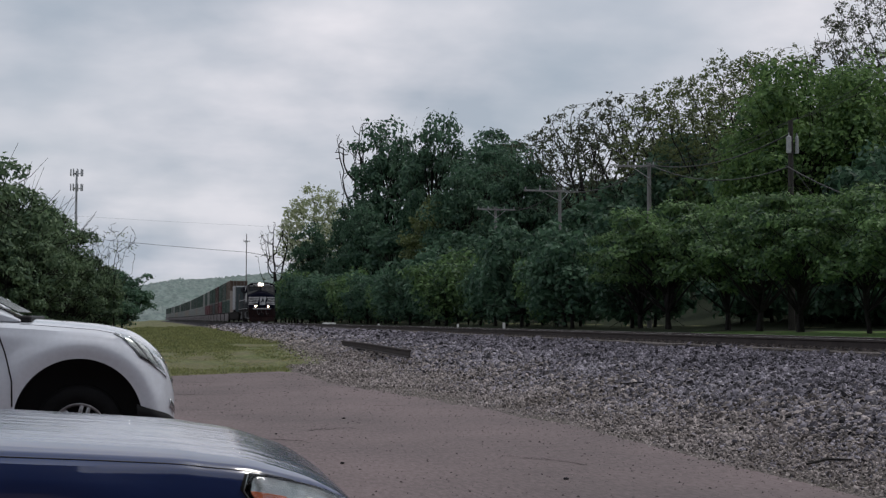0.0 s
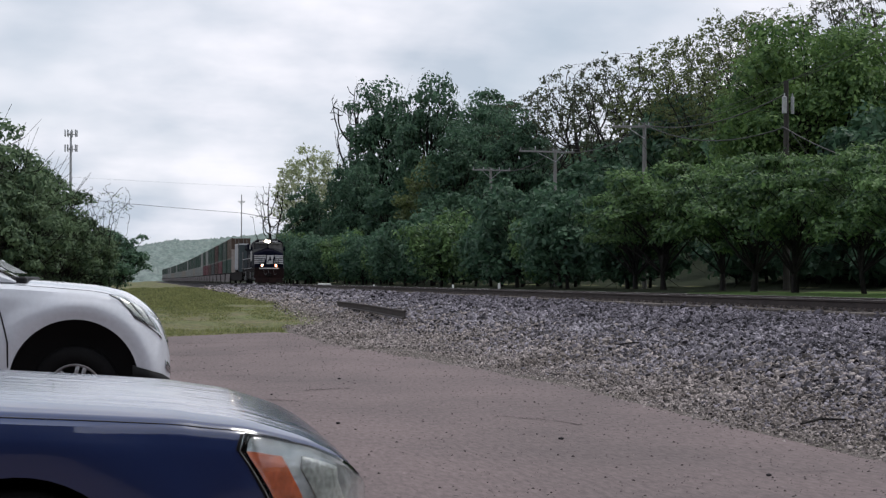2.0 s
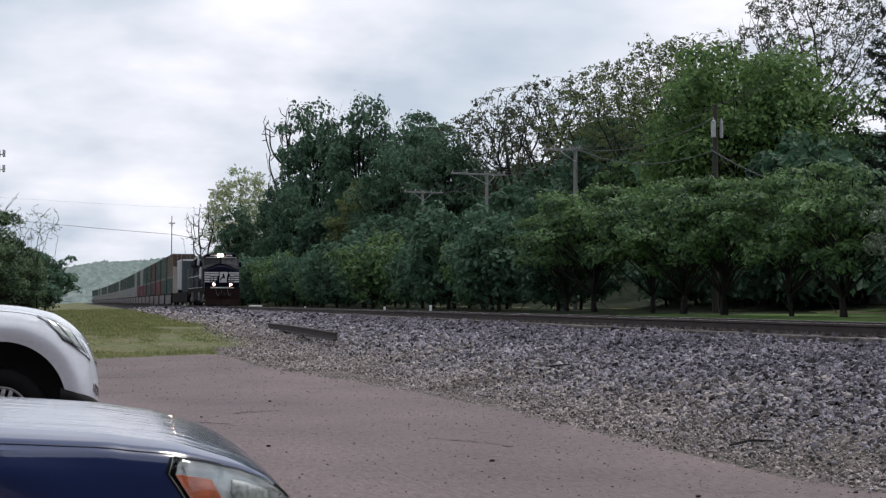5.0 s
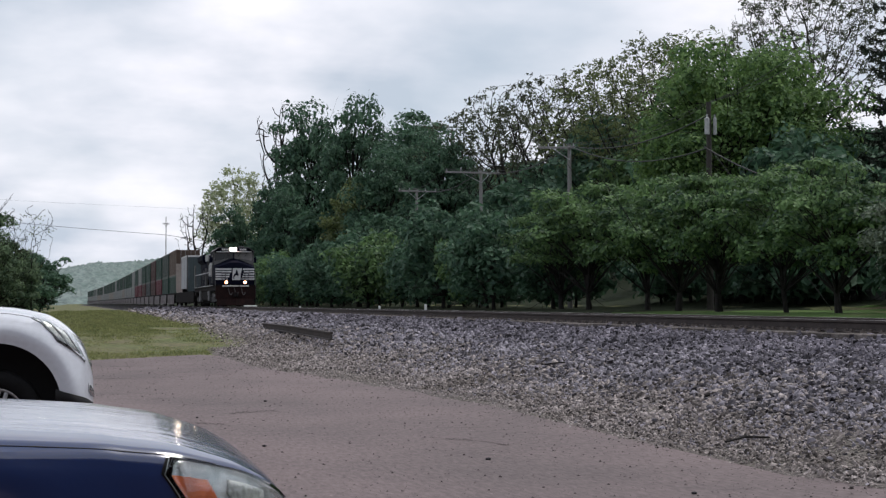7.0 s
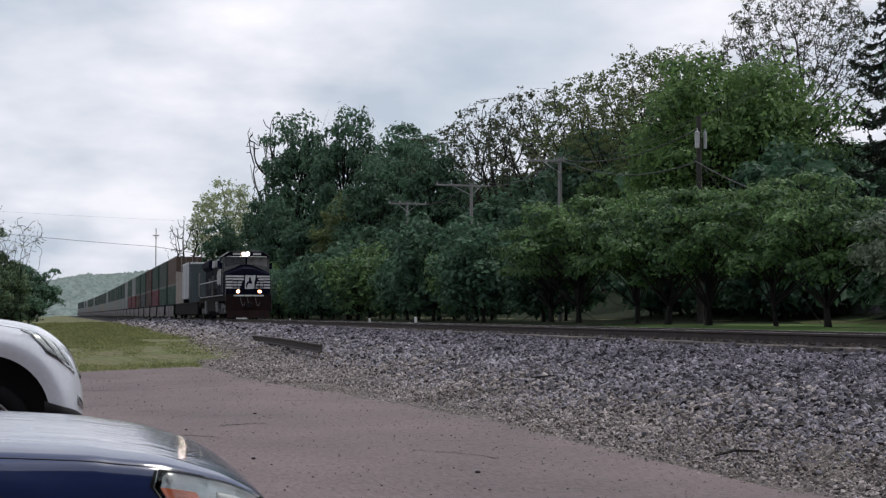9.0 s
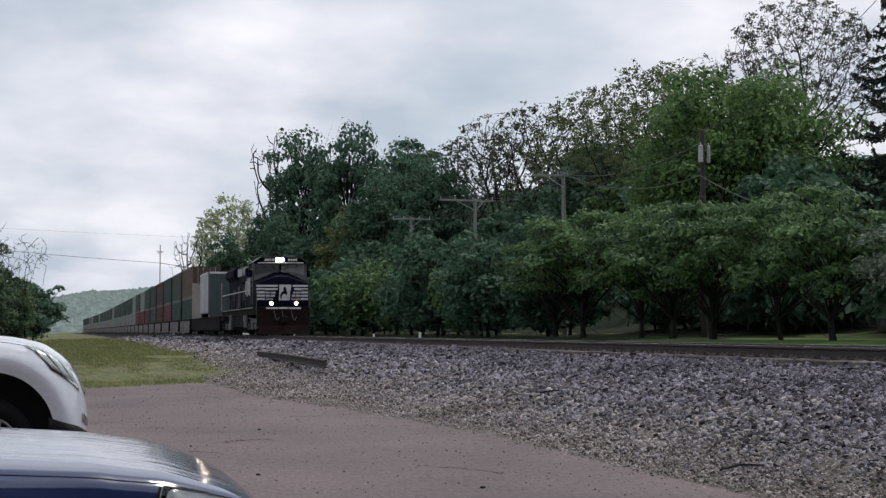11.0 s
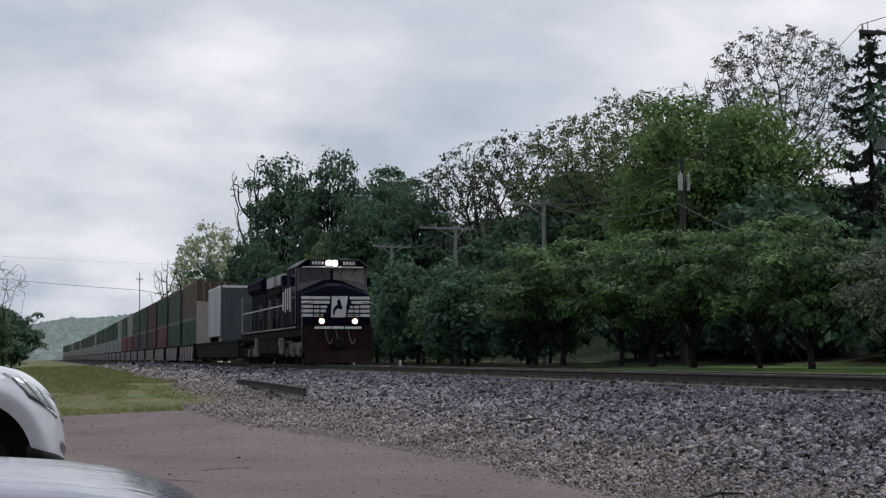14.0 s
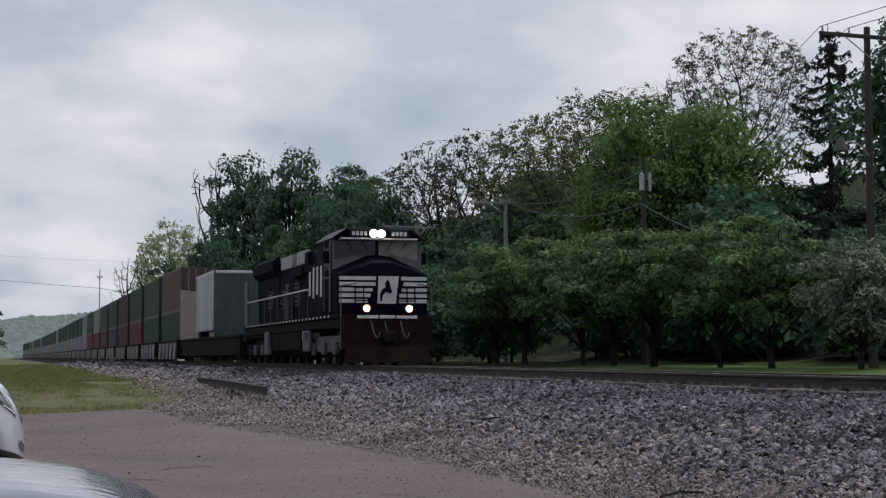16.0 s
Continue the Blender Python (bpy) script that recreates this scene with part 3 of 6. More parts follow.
def make_track():
    for side in (-1, 1):
        bm = bmesh.new()
        loft(bm, rail_rings([-60, 10, 30, 60, 120, 290] + list(range(320, 800, 30))))
        bm.normal_update()
        for f in bm.faces:
            f.material_index = 1 if f.normal.z > 0.9 and f.calc_center_median().z > 0.16 else 0
        ob = finish("rail", bm, [RAIL, RAIL_TOP])
        ob.location = (TRACK_X + side * GAUGE, 0, RAIL_Z - 0.172)
        tagged(ob, "rusty steel running rail with a polished head", "rail", "rails of the track", "structure")
    # timber ties: near ones by the piece, far ones in one mesh
    bed = thing("track_ties", "weathered timber ties half sunk in ballast", "railway ties", kind="structure")
    bm = bmesh.new()
    box(bm, -1.3, 1.3, -0.115, 0.115, -0.17, 0.0, 0.012)
    first = part("tie", bm, TIE, bed)
    first.location = (TRACK_X, 8.0, RAIL_Z - 0.178)
    bm = bmesh.new()
    box(bm, -0.10, 0.10, -0.17, 0.17, 0.0, 0.018)
    for sx in (-0.085, 0.085):
        box(bm, sx - 0.02, sx + 0.02, -0.12, -0.08, 0.018, 0.05)
        box(bm, sx - 0.02, sx + 0.02, 0.08, 0.12, 0.018, 0.05)
    plate = part("tie_plate", bm, PLATE, bed)
    plate.location = (TRACK_X - GAUGE, 8.0, RAIL_Z - 0.1785)
    for k in range(1, 240):
        y = 8.0 + 0.52 * k
        t = new("tie", first.data)
        t.parent, t.location = bed, (TRACK_X + rng.uniform(-0.05, 0.05), y, RAIL_Z - 0.178 - rng.uniform(0, 0.012))
        t.rotation_euler = (0, 0, rng.uniform(-0.02, 0.02))
        if k < 120:
            p = new("tie_plate", plate.data)
            p.parent, p.location = bed, (TRACK_X - GAUGE, y, RAIL_Z - 0.1785)
    bm = bmesh.new()
    for k in range(400):
        y = 8.0 + 0.52 * (240 + k)
        box(bm, TRACK_X + float(bend(y)) - 1.3, TRACK_X + float(bend(y)) + 1.3, y - 0.11, y + 0.11, RAIL_Z - 0.35, RAIL_Z - 0.18)
    tagged(part("far_ties", bm, TIE, bed), kind="stuff")


def make_loose_rail():
    """A length of old rail left on the bank, sagging a little, propped on a tie end."""
    ob = thing("scrap_rail", "rusty length of old rail lying on the gravel", "rail")
    ys = np.linspace(0, 15.5, 14)
    bm = bmesh.new()
    rings = []
    for y in ys:
        x = 6.02 + 0.012 * y + 0.010 * (y - 7) ** 2 * 0.08
        z = 0.30 + 0.02 * smooth_step(0, 15, y) + 0.03 * math.sin(math.pi * y / 15.5)
        rings.append([(x + px * 1.15, 36.9 + yy, z + pz * 1.15) for px, yy, pz in rail_rings([y])[0]])
    loft(bm, rings)
    part("rail_bar", bm, RAIL, ob)
    bm = bmesh.new()
    box(bm, 5.7, 6.7, 49.5, 49.74, 0.10, 0.32, 0.015)
    part("timber_block", bm, TIE, ob)


# ---- vegetation ----
def tubes_mesh(paths, seg=6):
    """Tapered limbs: each path is a list of (point, radius)."""
    vs, fs = [], []
    for path in paths:
        base = len(vs)
        for k, (p, r) in enumerate(path):
            a = Vector(path[min(k + 1, len(path) - 1)][0]) - Vector(path[max(k - 1, 0)][0])
            q = a.to_track_quat("Z", "Y").to_matrix()
            for s in range(seg):
                t = 2 * math.pi * s / seg
                vs.append(tuple(Vector(p) + q @ Vector((r * math.cos(t), r * math.sin(t), 0))))
        for k in range(len(path) - 1):
            for s in range(seg):
                i, j = base + k * seg + s, base + k * seg + (s + 1) % seg
                fs.append((i, j, j + seg, i + seg))
    return vs, fs


def leaf_quads(centres, sizes, r, up=0.5, out=None):
    """Small folded leaves round the given points; out: the way they face."""
    n = len(centres)
    nrm = r.normal(size=(n, 3)) * (1.0 if out is None else 0.45) + np.array([0, 0, up])
    if out is not None:
        nrm = nrm + out
    nrm /= np.linalg.norm(nrm, axis=1, keepdims=True)
    a = np.cross(nrm, r.normal(size=(n, 3)))
    a /= np.linalg.norm(a, axis=1, keepdims=True) + 1e-9
    b = np.cross(nrm, a)
    s = sizes[:, None]
    v = np.stack([centres - a * s, centres - b * s * 0.55 + nrm * s * 0.15, centres + a * s, centres + b * s * 0.55 + nrm * s * 0.15], 1)
    f = np.arange(n * 4).reshape(-1, 4)
    return v.reshape(-1, 3), f


def make_tree(name, seed, H, R, crown_base, clumps, leaves, leaf, leaf_mat, label, category="tree", clump=0.26, flat=0.65, twigs=1, trunk_r=None, stems=1):
    """A tapered trunk with limbs out to leafy boughs that fill an uneven crown. H and R in metres."""
    r = np.random.default_rng(seed)
    ob = thing(name, label, category)
    tr = trunk_r or 0.022 * H
    mid, half = (H + crown_base) / 2, (H - crown_base) / 2
    cs = []
    tries = 0
    space = 0.62 * clump * R
    while len(cs) < clumps and tries < 6000:
        tries += 1
        p = r.uniform(-1, 1, 3)
        d = np.linalg.norm(p)
        if 0.42 < d < 1.0:
            wob = 1 + 0.35 * noise.noise(Vector(p / d * 1.6) + Vector((seed * 3.1, 0, 0)))
            c = np.array((p[0] * R * wob * 0.9, p[1] * R * wob * 0.9, mid + p[2] * half * wob * 0.88))
            if all(np.linalg.norm(c - q) > space for q in cs):
                cs.append(c)
    cs = np.array(cs)
    clumps = len(cs)
    paths = []
    for s in range(stems):
        off = Vector((r.uniform(-1, 1), r.uniform(-1, 1), 0)) * (0.35 * R if stems > 1 else 0.0)
        bend = [Vector((0.03 * H * noise.noise((seed + s, t * 2.0, 0)), 0.03 * H * noise.noise((t * 2.0, seed + s, 5)), t * H * 0.8)) + off * t for t in np.linspace(0, 1, 7)]
        paths.append([(b, tr * (1.25 if k == 0 else 1.0) * (1 - 0.8 * k / 6) / math.sqrt(stems)) for k, b in enumerate(bend)])
    trunks = [p for p in paths]
    for c in cs:
        c = Vector(c)
        t = trunks[r.integers(len(trunks))]
        k = int(np.clip((c.z * 0.72 - 0.10 * H) / (0.8 * H) * 6, 1, 5))
        a, ra = t[k][0], t[k][1]
        m1 = a.lerp(c, 0.5) + Vector((r.normal() * 0.05 * R, r.normal() * 0.05 * R, 0.05 * H * r.random()))
        paths.append([(a, ra * 0.5), (m1, ra * 0.30), (c, ra * 0.10 + 0.006)])
        for _ in range(twigs):
            e = c + Vector(r.normal(size=3) * clump * R * 1.1) + Vector((0, 0, 0.01 * H))
            paths.append([(m1.lerp(c, 0.6), ra * 0.12 + 0.006), (m1.lerp(e, 0.7), ra * 0.06 + 0.006), (e, 0.008)])
    v, f = tubes_mesh(paths, 4)
    raw("trunk", v, f, BARK, ob, smooth=True)
    per = leaves / clumps
    w = 0.6 + 0.8 * r.random(clumps)
    idx = np.repeat(np.arange(clumps), np.maximum((per * w).astype(int), 3))
    rad = clump * R * (0.7 + 0.55 * r.random(clumps))
    u = r.normal(size=(len(idx), 3))
    u[:, 2] = np.where(u[:, 2] < -0.5, -u[:, 2] * 0.7, u[:, 2])
    u /= np.linalg.norm(u, axis=1, keepdims=True)
    lump = 1 + 0.3 * np.sin(u[:, 0] * 5 + idx * 1.7) * np.sin(u[:, 1] * 5 + idx)
    pts = cs[idx] + u * np.array([1, 1, flat]) * (rad[idx] * lump * (0.62 + 0.45 * r.random(len(idx))))[:, None]
    out = u * 1.1
    keep = pts[:, 2] > crown_base * 0.85
    pts = pts[keep]
    v, f = leaf_quads(pts, leaf * (0.6 + 0.8 * r.random(len(pts))), r, 0.35, out[keep])
    raw("crown", v.tolist(), f.tolist(), leaf_mat, ob)
    return ob


def make_open_tree(name, seed, H, R, fork, boughs, leaves, leaf, leaf_mat, label, trunk_r=0.35, stems=1, shape="dome", clump=0.3, fine=28, category="tree"):
    """A tree seen limb by limb: shoots grow towards free room in the crown, fork, thicken towards the trunk, and end in small leaf clumps."""
    r = np.random.default_rng(seed)
    ob = thing(name, label, category)
    room = []
    while len(room) < boughs:
        p = r.uniform(-1, 1, 3)
        f = (p[2] + 1) / 2
        wide = math.sqrt(max(0.0, 1 - max(0.0, (f - 0.42) / 0.58) ** 2.2)) * (0.30 + 0.70 * min(1.0, f / 0.42)) if shape == "dome" else math.sqrt(max(0.0, 1 - f ** 5)) * (0.16 + 0.84 * f ** 0.8)
        wob = 1 + 0.30 * noise.noise(Vector(p * 1.7) + Vector((seed * 2.3, 0, 0)))
        d = math.hypot(p[0], p[1])
        if d < wide * wob and (d > 0.35 * wide or r.random() < 0.5):
            room.append((p[0] * R, p[1] * R, fork * 0.85 + f * (H - fork * 0.85)))
    room = np.array(room)
    step = (H - fork) / fine
    pos, up = [], []
    for s in range(stems):
        a = 2 * math.pi * (s + 0.3) / stems
        off = np.array((math.cos(a), math.sin(a), 0.0)) * (0.16 * R if stems > 1 else 0.0)
        last = -1
        for k in range(6):
            t = k / 5
            pos.append(off * t * t + np.array((0.02 * H * noise.noise((seed + s, t * 2, 0)) * t, 0.02 * H * noise.noise((t * 2, seed + s, 3)) * t, fork * t - 0.1)))
            up.append(last)
            last = len(pos) - 1
    P = np.array(pos)
    D = np.linalg.norm(room[:, None] - P[None], axis=2)
    near, dist = D.argmin(1), D.min(1)
    alive = np.ones(len(room), bool)
    for turn in range(90):
        if not alive.any():
            break
        todo = np.unique(near[alive])
        fresh, mother = [], []
        for i in todo:
            pull = room[alive & (near == i)] - P[i]
            pull /= np.linalg.norm(pull, axis=1, keepdims=True) + 1e-9
            w = pull.mean(0) + r.normal(size=3) * 0.09 + np.array((0, 0, 0.08))
            fresh.append(P[i] + w / (np.linalg.norm(w) + 1e-9) * step)
            mother.append(int(i))
        fresh = np.array(fresh)
        D = np.linalg.norm(room[:, None] - fresh[None], axis=2)
        j, d = D.argmin(1), D.min(1)
        better = d < dist
        near[better], dist[better] = len(P) + j[better], d[better]
        alive &= dist > step * 1.15
        P = np.concatenate([P, fresh])
        up += mother
        if len(P) > 8500:
            break
    n = len(P)
    kids = [[] for _ in range(n)]
    load = np.zeros(n)
    for i in range(n - 1, -1, -1):
        if not kids[i]:
            load[i] = 1.0
        if up[i] >= 0:
            kids[up[i]].append(i)
            load[up[i]] += load[i]
    rad = np.maximum(trunk_r * (load / load.max()) ** 0.54, 0.008 + 0.0005 * H)
    paths, starts = [], [(-1, i) for i in range(n) if up[i] < 0]
    while starts:
        a, i = starts.pop()
        path = [(Vector(P[a]), min(rad[a] * 0.8, rad[i] * 1.2))] if a >= 0 else []
        while True:
            path.append((Vector(P[i]), float(rad[i])))
            if not kids[i]:
                break
            order = sorted(kids[i], key=lambda q: -load[q])
            starts += [(i, q) for q in order[1:]]
            i = order[0]
        paths.append(path)
    v, f = tubes_mesh(paths, 4)
    raw("trunk", v, f, BARK, ob, smooth=True)
    tips = P[[i for i in range(n) if not kids[i] or load[i] < 2.5]]
    heart = tips[r.integers(len(tips), size=max(leaves // 7, 1))] + r.normal(size=(max(leaves // 7, 1), 3)) * clump * 0.5
    idx = r.integers(len(heart), size=leaves)
    pts = heart[idx] + r.normal(size=(leaves, 3)) * clump * np.array((0.55, 0.55, 0.30))
    v, f = leaf_quads(pts, leaf * (0.6 + 0.8 * r.random(leaves)), r, 0.5)
    raw("crown", v.tolist(), f.tolist(), leaf_mat, ob)
    return ob


def make_spruce(H, R, label):
    """A ragged spruce: sparse boughs that sweep down and lift at the tips, hung with drooping twigs."""
    r = np.random.default_rng(5)
    ob = thing("spruce_tree", label, "tree")
    paths = [[(Vector((0, 0, 0)), 0.24), (Vector((0.05, 0, H * 0.5)), 0.15), (Vector((0.0, 0, H)), 0.02)]]
    pts = []
    z = H * 0.10
    while z < H * 0.985:
        reach = R * min(1.0, 0.12 + 1.25 * (1 - z / H) ** 0.85)
        for _ in range(5):
            a = r.uniform(0, 2 * math.pi)
            q = reach * r.uniform(0.55, 1.0)
            out = Vector((math.cos(a), math.sin(a), 0))
            dip = 0.20 + 0.10 * r.random()
            line = [Vector((0, 0, z)) + out * (q * t) + Vector((0, 0, q * (-dip * math.sin(t * 2.6) + 0.16 * t * t))) for t in np.linspace(0, 1, 7)]
            paths.append([(p, 0.06 * (1 - k / 7) + 0.012) for k, p in enumerate(line)])
            for t in r.random(int(9 * q) + 3) ** 0.8:
                k = min(int(t * 6), 5)
                p = line[k].lerp(line[k + 1], t * 6 - k)
                side = Vector((-out.y, out.x, 0)) * r.choice((-1.0, 1.0))
                end = p + side * r.uniform(0.15, 0.5) * (1.1 - t) + out * 0.12 + Vector((0, 0, -r.uniform(0.10, 0.42)))
                paths.append([(p, 0.014), (end, 0.008)])
                for u in r.random(9):
                    c = p.lerp(end, u)
                    pts.append((c.x + r.normal() * 0.03, c.y + r.normal() * 0.03, c.z + r.normal() * 0.03))
            for t in r.random(int(16 * q) + 4):
                k = min(int(t * 6), 5)
                p = line[k].lerp(line[k + 1], t * 6 - k)
                pts.append((p.x + r.normal() * 0.06, p.y + r.normal() * 0.06, p.z + r.normal() * 0.04))
        z += 0.50 + 0.30 * r.random()
    v, f = tubes_mesh(paths, 4)
    raw("trunk", v, f, BARK, ob, smooth=True)
    pts = np.array(pts)
    v, f = leaf_quads(pts, 0.085 * (0.6 + 0.8 * r.random(len(pts))), r, 0.2)
    raw("crown", v.tolist(), f.tolist(), NEEDLE, ob)
    return ob


def put(ob, x, y, turn=0.0, s=1.0, sz=None, sink=0.06, first=False, label=""):
    """Sets a thing, or a copy of it, on the ground."""
    m = pose(x, y, float(ground_z(x, y)) - sink, 0, 0, turn)
    if not first:
        ob = copy_thing(ob, m)
    else:
        ob.matrix_basis = m
    ob.scale = (s, s, sz or s)
    if label:
        ob["label"] = label
    return ob


# skyline fitted to the camera's view: rise per metre above eye, by direction (degrees)
SKYLINE_TURN = (4.0, 5.4, 7.2, 8.2, 9.6, 11.0, 12.6, 13.2, 14.2, 17.2, 18.8, 21.8, 25.9, 28.8, 33.0)
SKYLINE_RISE = (0.035, 0.065, 0.098, 0.124, 0.126, 0.122, 0.112, 0.110, 0.094, 0.094, 0.122, 0.132, 0.132, 0.100, 0.080)


def make_wood():
    r = np.random.default_rng(11)
    label = "dense dark-green broadleaf tree on the wooded hillside"
    kinds = [
        make_tree("woodland_tree", 21, 12, 4.2, 1.5, 46, 2600, 0.305, LEAF_DARK, label, clump=0.3, flat=0.8),
        make_tree("woodland_tree", 22, 12, 4.6, 1.2, 48, 2600, 0.305, LEAF_ROW, "mid-green broadleaf tree on the wooded hillside"),
        make_tree("woodland_tree", 23, 12, 3.6, 2.0, 42, 2500, 0.30, LEAF_DARK, label, clump=0.3, flat=0.8),
        make_open_tree("woodland_tree", 25, 12, 4.2, 3, 420, 5200, 0.20, LEAF_BROWN, "thin-leaved olive-green tree on the wooded hillside", 0.22, clump=0.45),
    ]
    used, spots = set(), []
    for ring in range(9000):
        x, y = r.uniform(37, 80), r.uniform(55, 400)
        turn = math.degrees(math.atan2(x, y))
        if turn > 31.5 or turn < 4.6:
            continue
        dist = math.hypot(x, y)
        # cap the tree where the camera's skyline runs in this direction
        limit = np.interp(turn, SKYLINE_TURN, SKYLINE_RISE) * dist + 1.2 - float(ground_z(x, y))
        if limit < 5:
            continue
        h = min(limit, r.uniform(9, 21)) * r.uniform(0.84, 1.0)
        if x - 0.42 * h < 31.5:
            continue
        gap = 0.42 * h * (0.75 + dist / 400)
        if any((x - a) ** 2 + (y - b) ** 2 < gap * gap for a, b in spots):
            continue
        spots.append((x, y))
        k = int(r.choice(4, p=(0.38, 0.28, 0.24, 0.10)))
        s = h / 12
        put(kinds[k], x, y, r.uniform(0, 360), s * r.uniform(0.95, 1.25), s, first=k not in used)
        used.add(k)
        if len(spots) > 74:
            break


def make_named_trees():
    # tall trees that stand out along the skyline
    t = make_tree("tall_tree", 31, 26, 8.2, 4, 85, 10000, 0.36, LEAF_DARK, "tall dark-green tree with a ragged crown", twigs=2, clump=0.27, flat=0.8)
    put(t, 44, 292, 30, 1.05, 1.42, first=True)
    put(t, 46, 257, 130, 0.86, 1.27, label="tall dark-green tree with gaps in its crown")
    put(t, 49, 228, 270, 0.80, 0.95, label="dark-green tree filling the wood's skyline")
    put(t, 47, 196, 20, 0.62, 0.78, label="dark-green tree among budding ones")
    put(t, 41, 205, 220, 0.68, 0.80, label="dark-green tree in front of taller ones")
    for x, y, a, s in ((44.5, 88, 10, 0.46), (50, 92, 200, 0.50), (43.5, 74, 120, 0.36), (48, 80, 50, 0.40), (47, 104, 80, 0.48)):
        put(t, x, y, a, s, s * 0.66, label="dark-green tree of the wood behind the spruce")
    put(t, 30, 299, 60, 0.62, 0.74, label="dark-green tree at the far end of the wood")
    put(t, 36, 286, 160, 0.62, 0.90, label="dark-green tree below a taller one")
    put(t, 37, 270, 300, 0.70, 0.80, label="dark-green tree standing below taller ones")
    t = make_tree("tall_tree", 32, 26, 5.4, 6, 55, 5500, 0.34, LEAF_DARK, "round-topped dark tree rising behind the wood", clump=0.33, flat=0.9)
    put(t, 60, 272, 0, 1.35, 1.06, first=True)
    t = make_open_tree("pale_tree", 33, 30, 7.6, 7, 620, 8500, 0.29, LEAF_PALE, "pale yellow-green tree in thin spring leaf", 0.5, clump=0.85)
    put(t, 34, 329, 0, 1.12, 0.98, first=True)
    t = make_open_tree("bare_tree", 34, 20, 5.8, 4, 300, 60, 0.2, LEAF_BROWN, "bare grey tree with crooked limbs", 0.45, shape="fan", fine=22)
    put(t, 24, 314, 0, 1.0, 1.05, first=True)
    put(t, 42, 315, 90, 1.6, 2.05, label="dead grey limbs rising above a tree crown")
    t = make_open_tree("budding_tree", 35, 22, 7.8, 8.0, 800, 3600, 0.18, LEAF_BUD, "tall tree with dark limbs in thin budding leaf", 0.46, 1, clump=0.40, fine=24)
    put(t, 55.5, 196, 0, 1.12, 1.06, first=True)
    put(t, 55, 214, 80, 0.95, 1.03)
    put(t, 54, 173, 200, 1.0, 1.0)
    t = make_open_tree("budding_tree", 36, 21, 6.8, 5, 1100, 8500, 0.15, LEAF_BROWN, "tall tree in thin olive-green spring leaf", 0.36, clump=0.36, fine=30)
    put(t, 52, 149, 0, 1.0, 0.98, first=True)
    put(t, 52, 135.5, 140, 1.0, 0.99)
    put(t, 52, 123, 250, 1.0, 0.91)
    t = make_open_tree("ash_tree", 37, 20, 6.6, 8.0, 2000, 17000, 0.088, LEAF_BUD, "tall dome-shaped tree with thin leaf on upright limbs", 0.30, 1, "dome", 0.22, 30)
    put(t, 52.8, 104.5, 0, 1.0, 1.03, first=True)
    t = make_tree("lime_tree", 38, 14, 6.3, 2.0, 190, 46000, 0.135, LEAF_LIME, "broad rounded tree in bright fresh green leaf", clump=0.23, flat=0.8)
    put(t, 38, 83.5, 0, 1.06, 1.13, first=True)
    put(t, 39.5, 88.5, 120, 0.9, 1.0, label="rounded tree in fresh green leaf beside a larger one")
    s = make_spruce(18.0, 4.3, "dark ragged spruce with drooping boughs")
    put(s, 46.1, 79.9, 0, 1.0, 1.0, first=True)
    t = make_tree("shade_tree", 39, 15, 4.6, 2.0, 190, 42000, 0.15, LEAF_DARK, "large leafy shade tree behind the utility pole", clump=0.25, flat=0.8)
    put(t, 36.75, 52.4, 0, 1.0, 1.10, first=True)
    t = make_tree("ornamental_tree", 40, 5, 2.3, 0.5, 60, 9000, 0.085, LEAF_SILVER, "low ornamental tree with silvery-green leaf")
    put(t, 27.2, 45.4, 0, 1.0, 0.95, first=True)


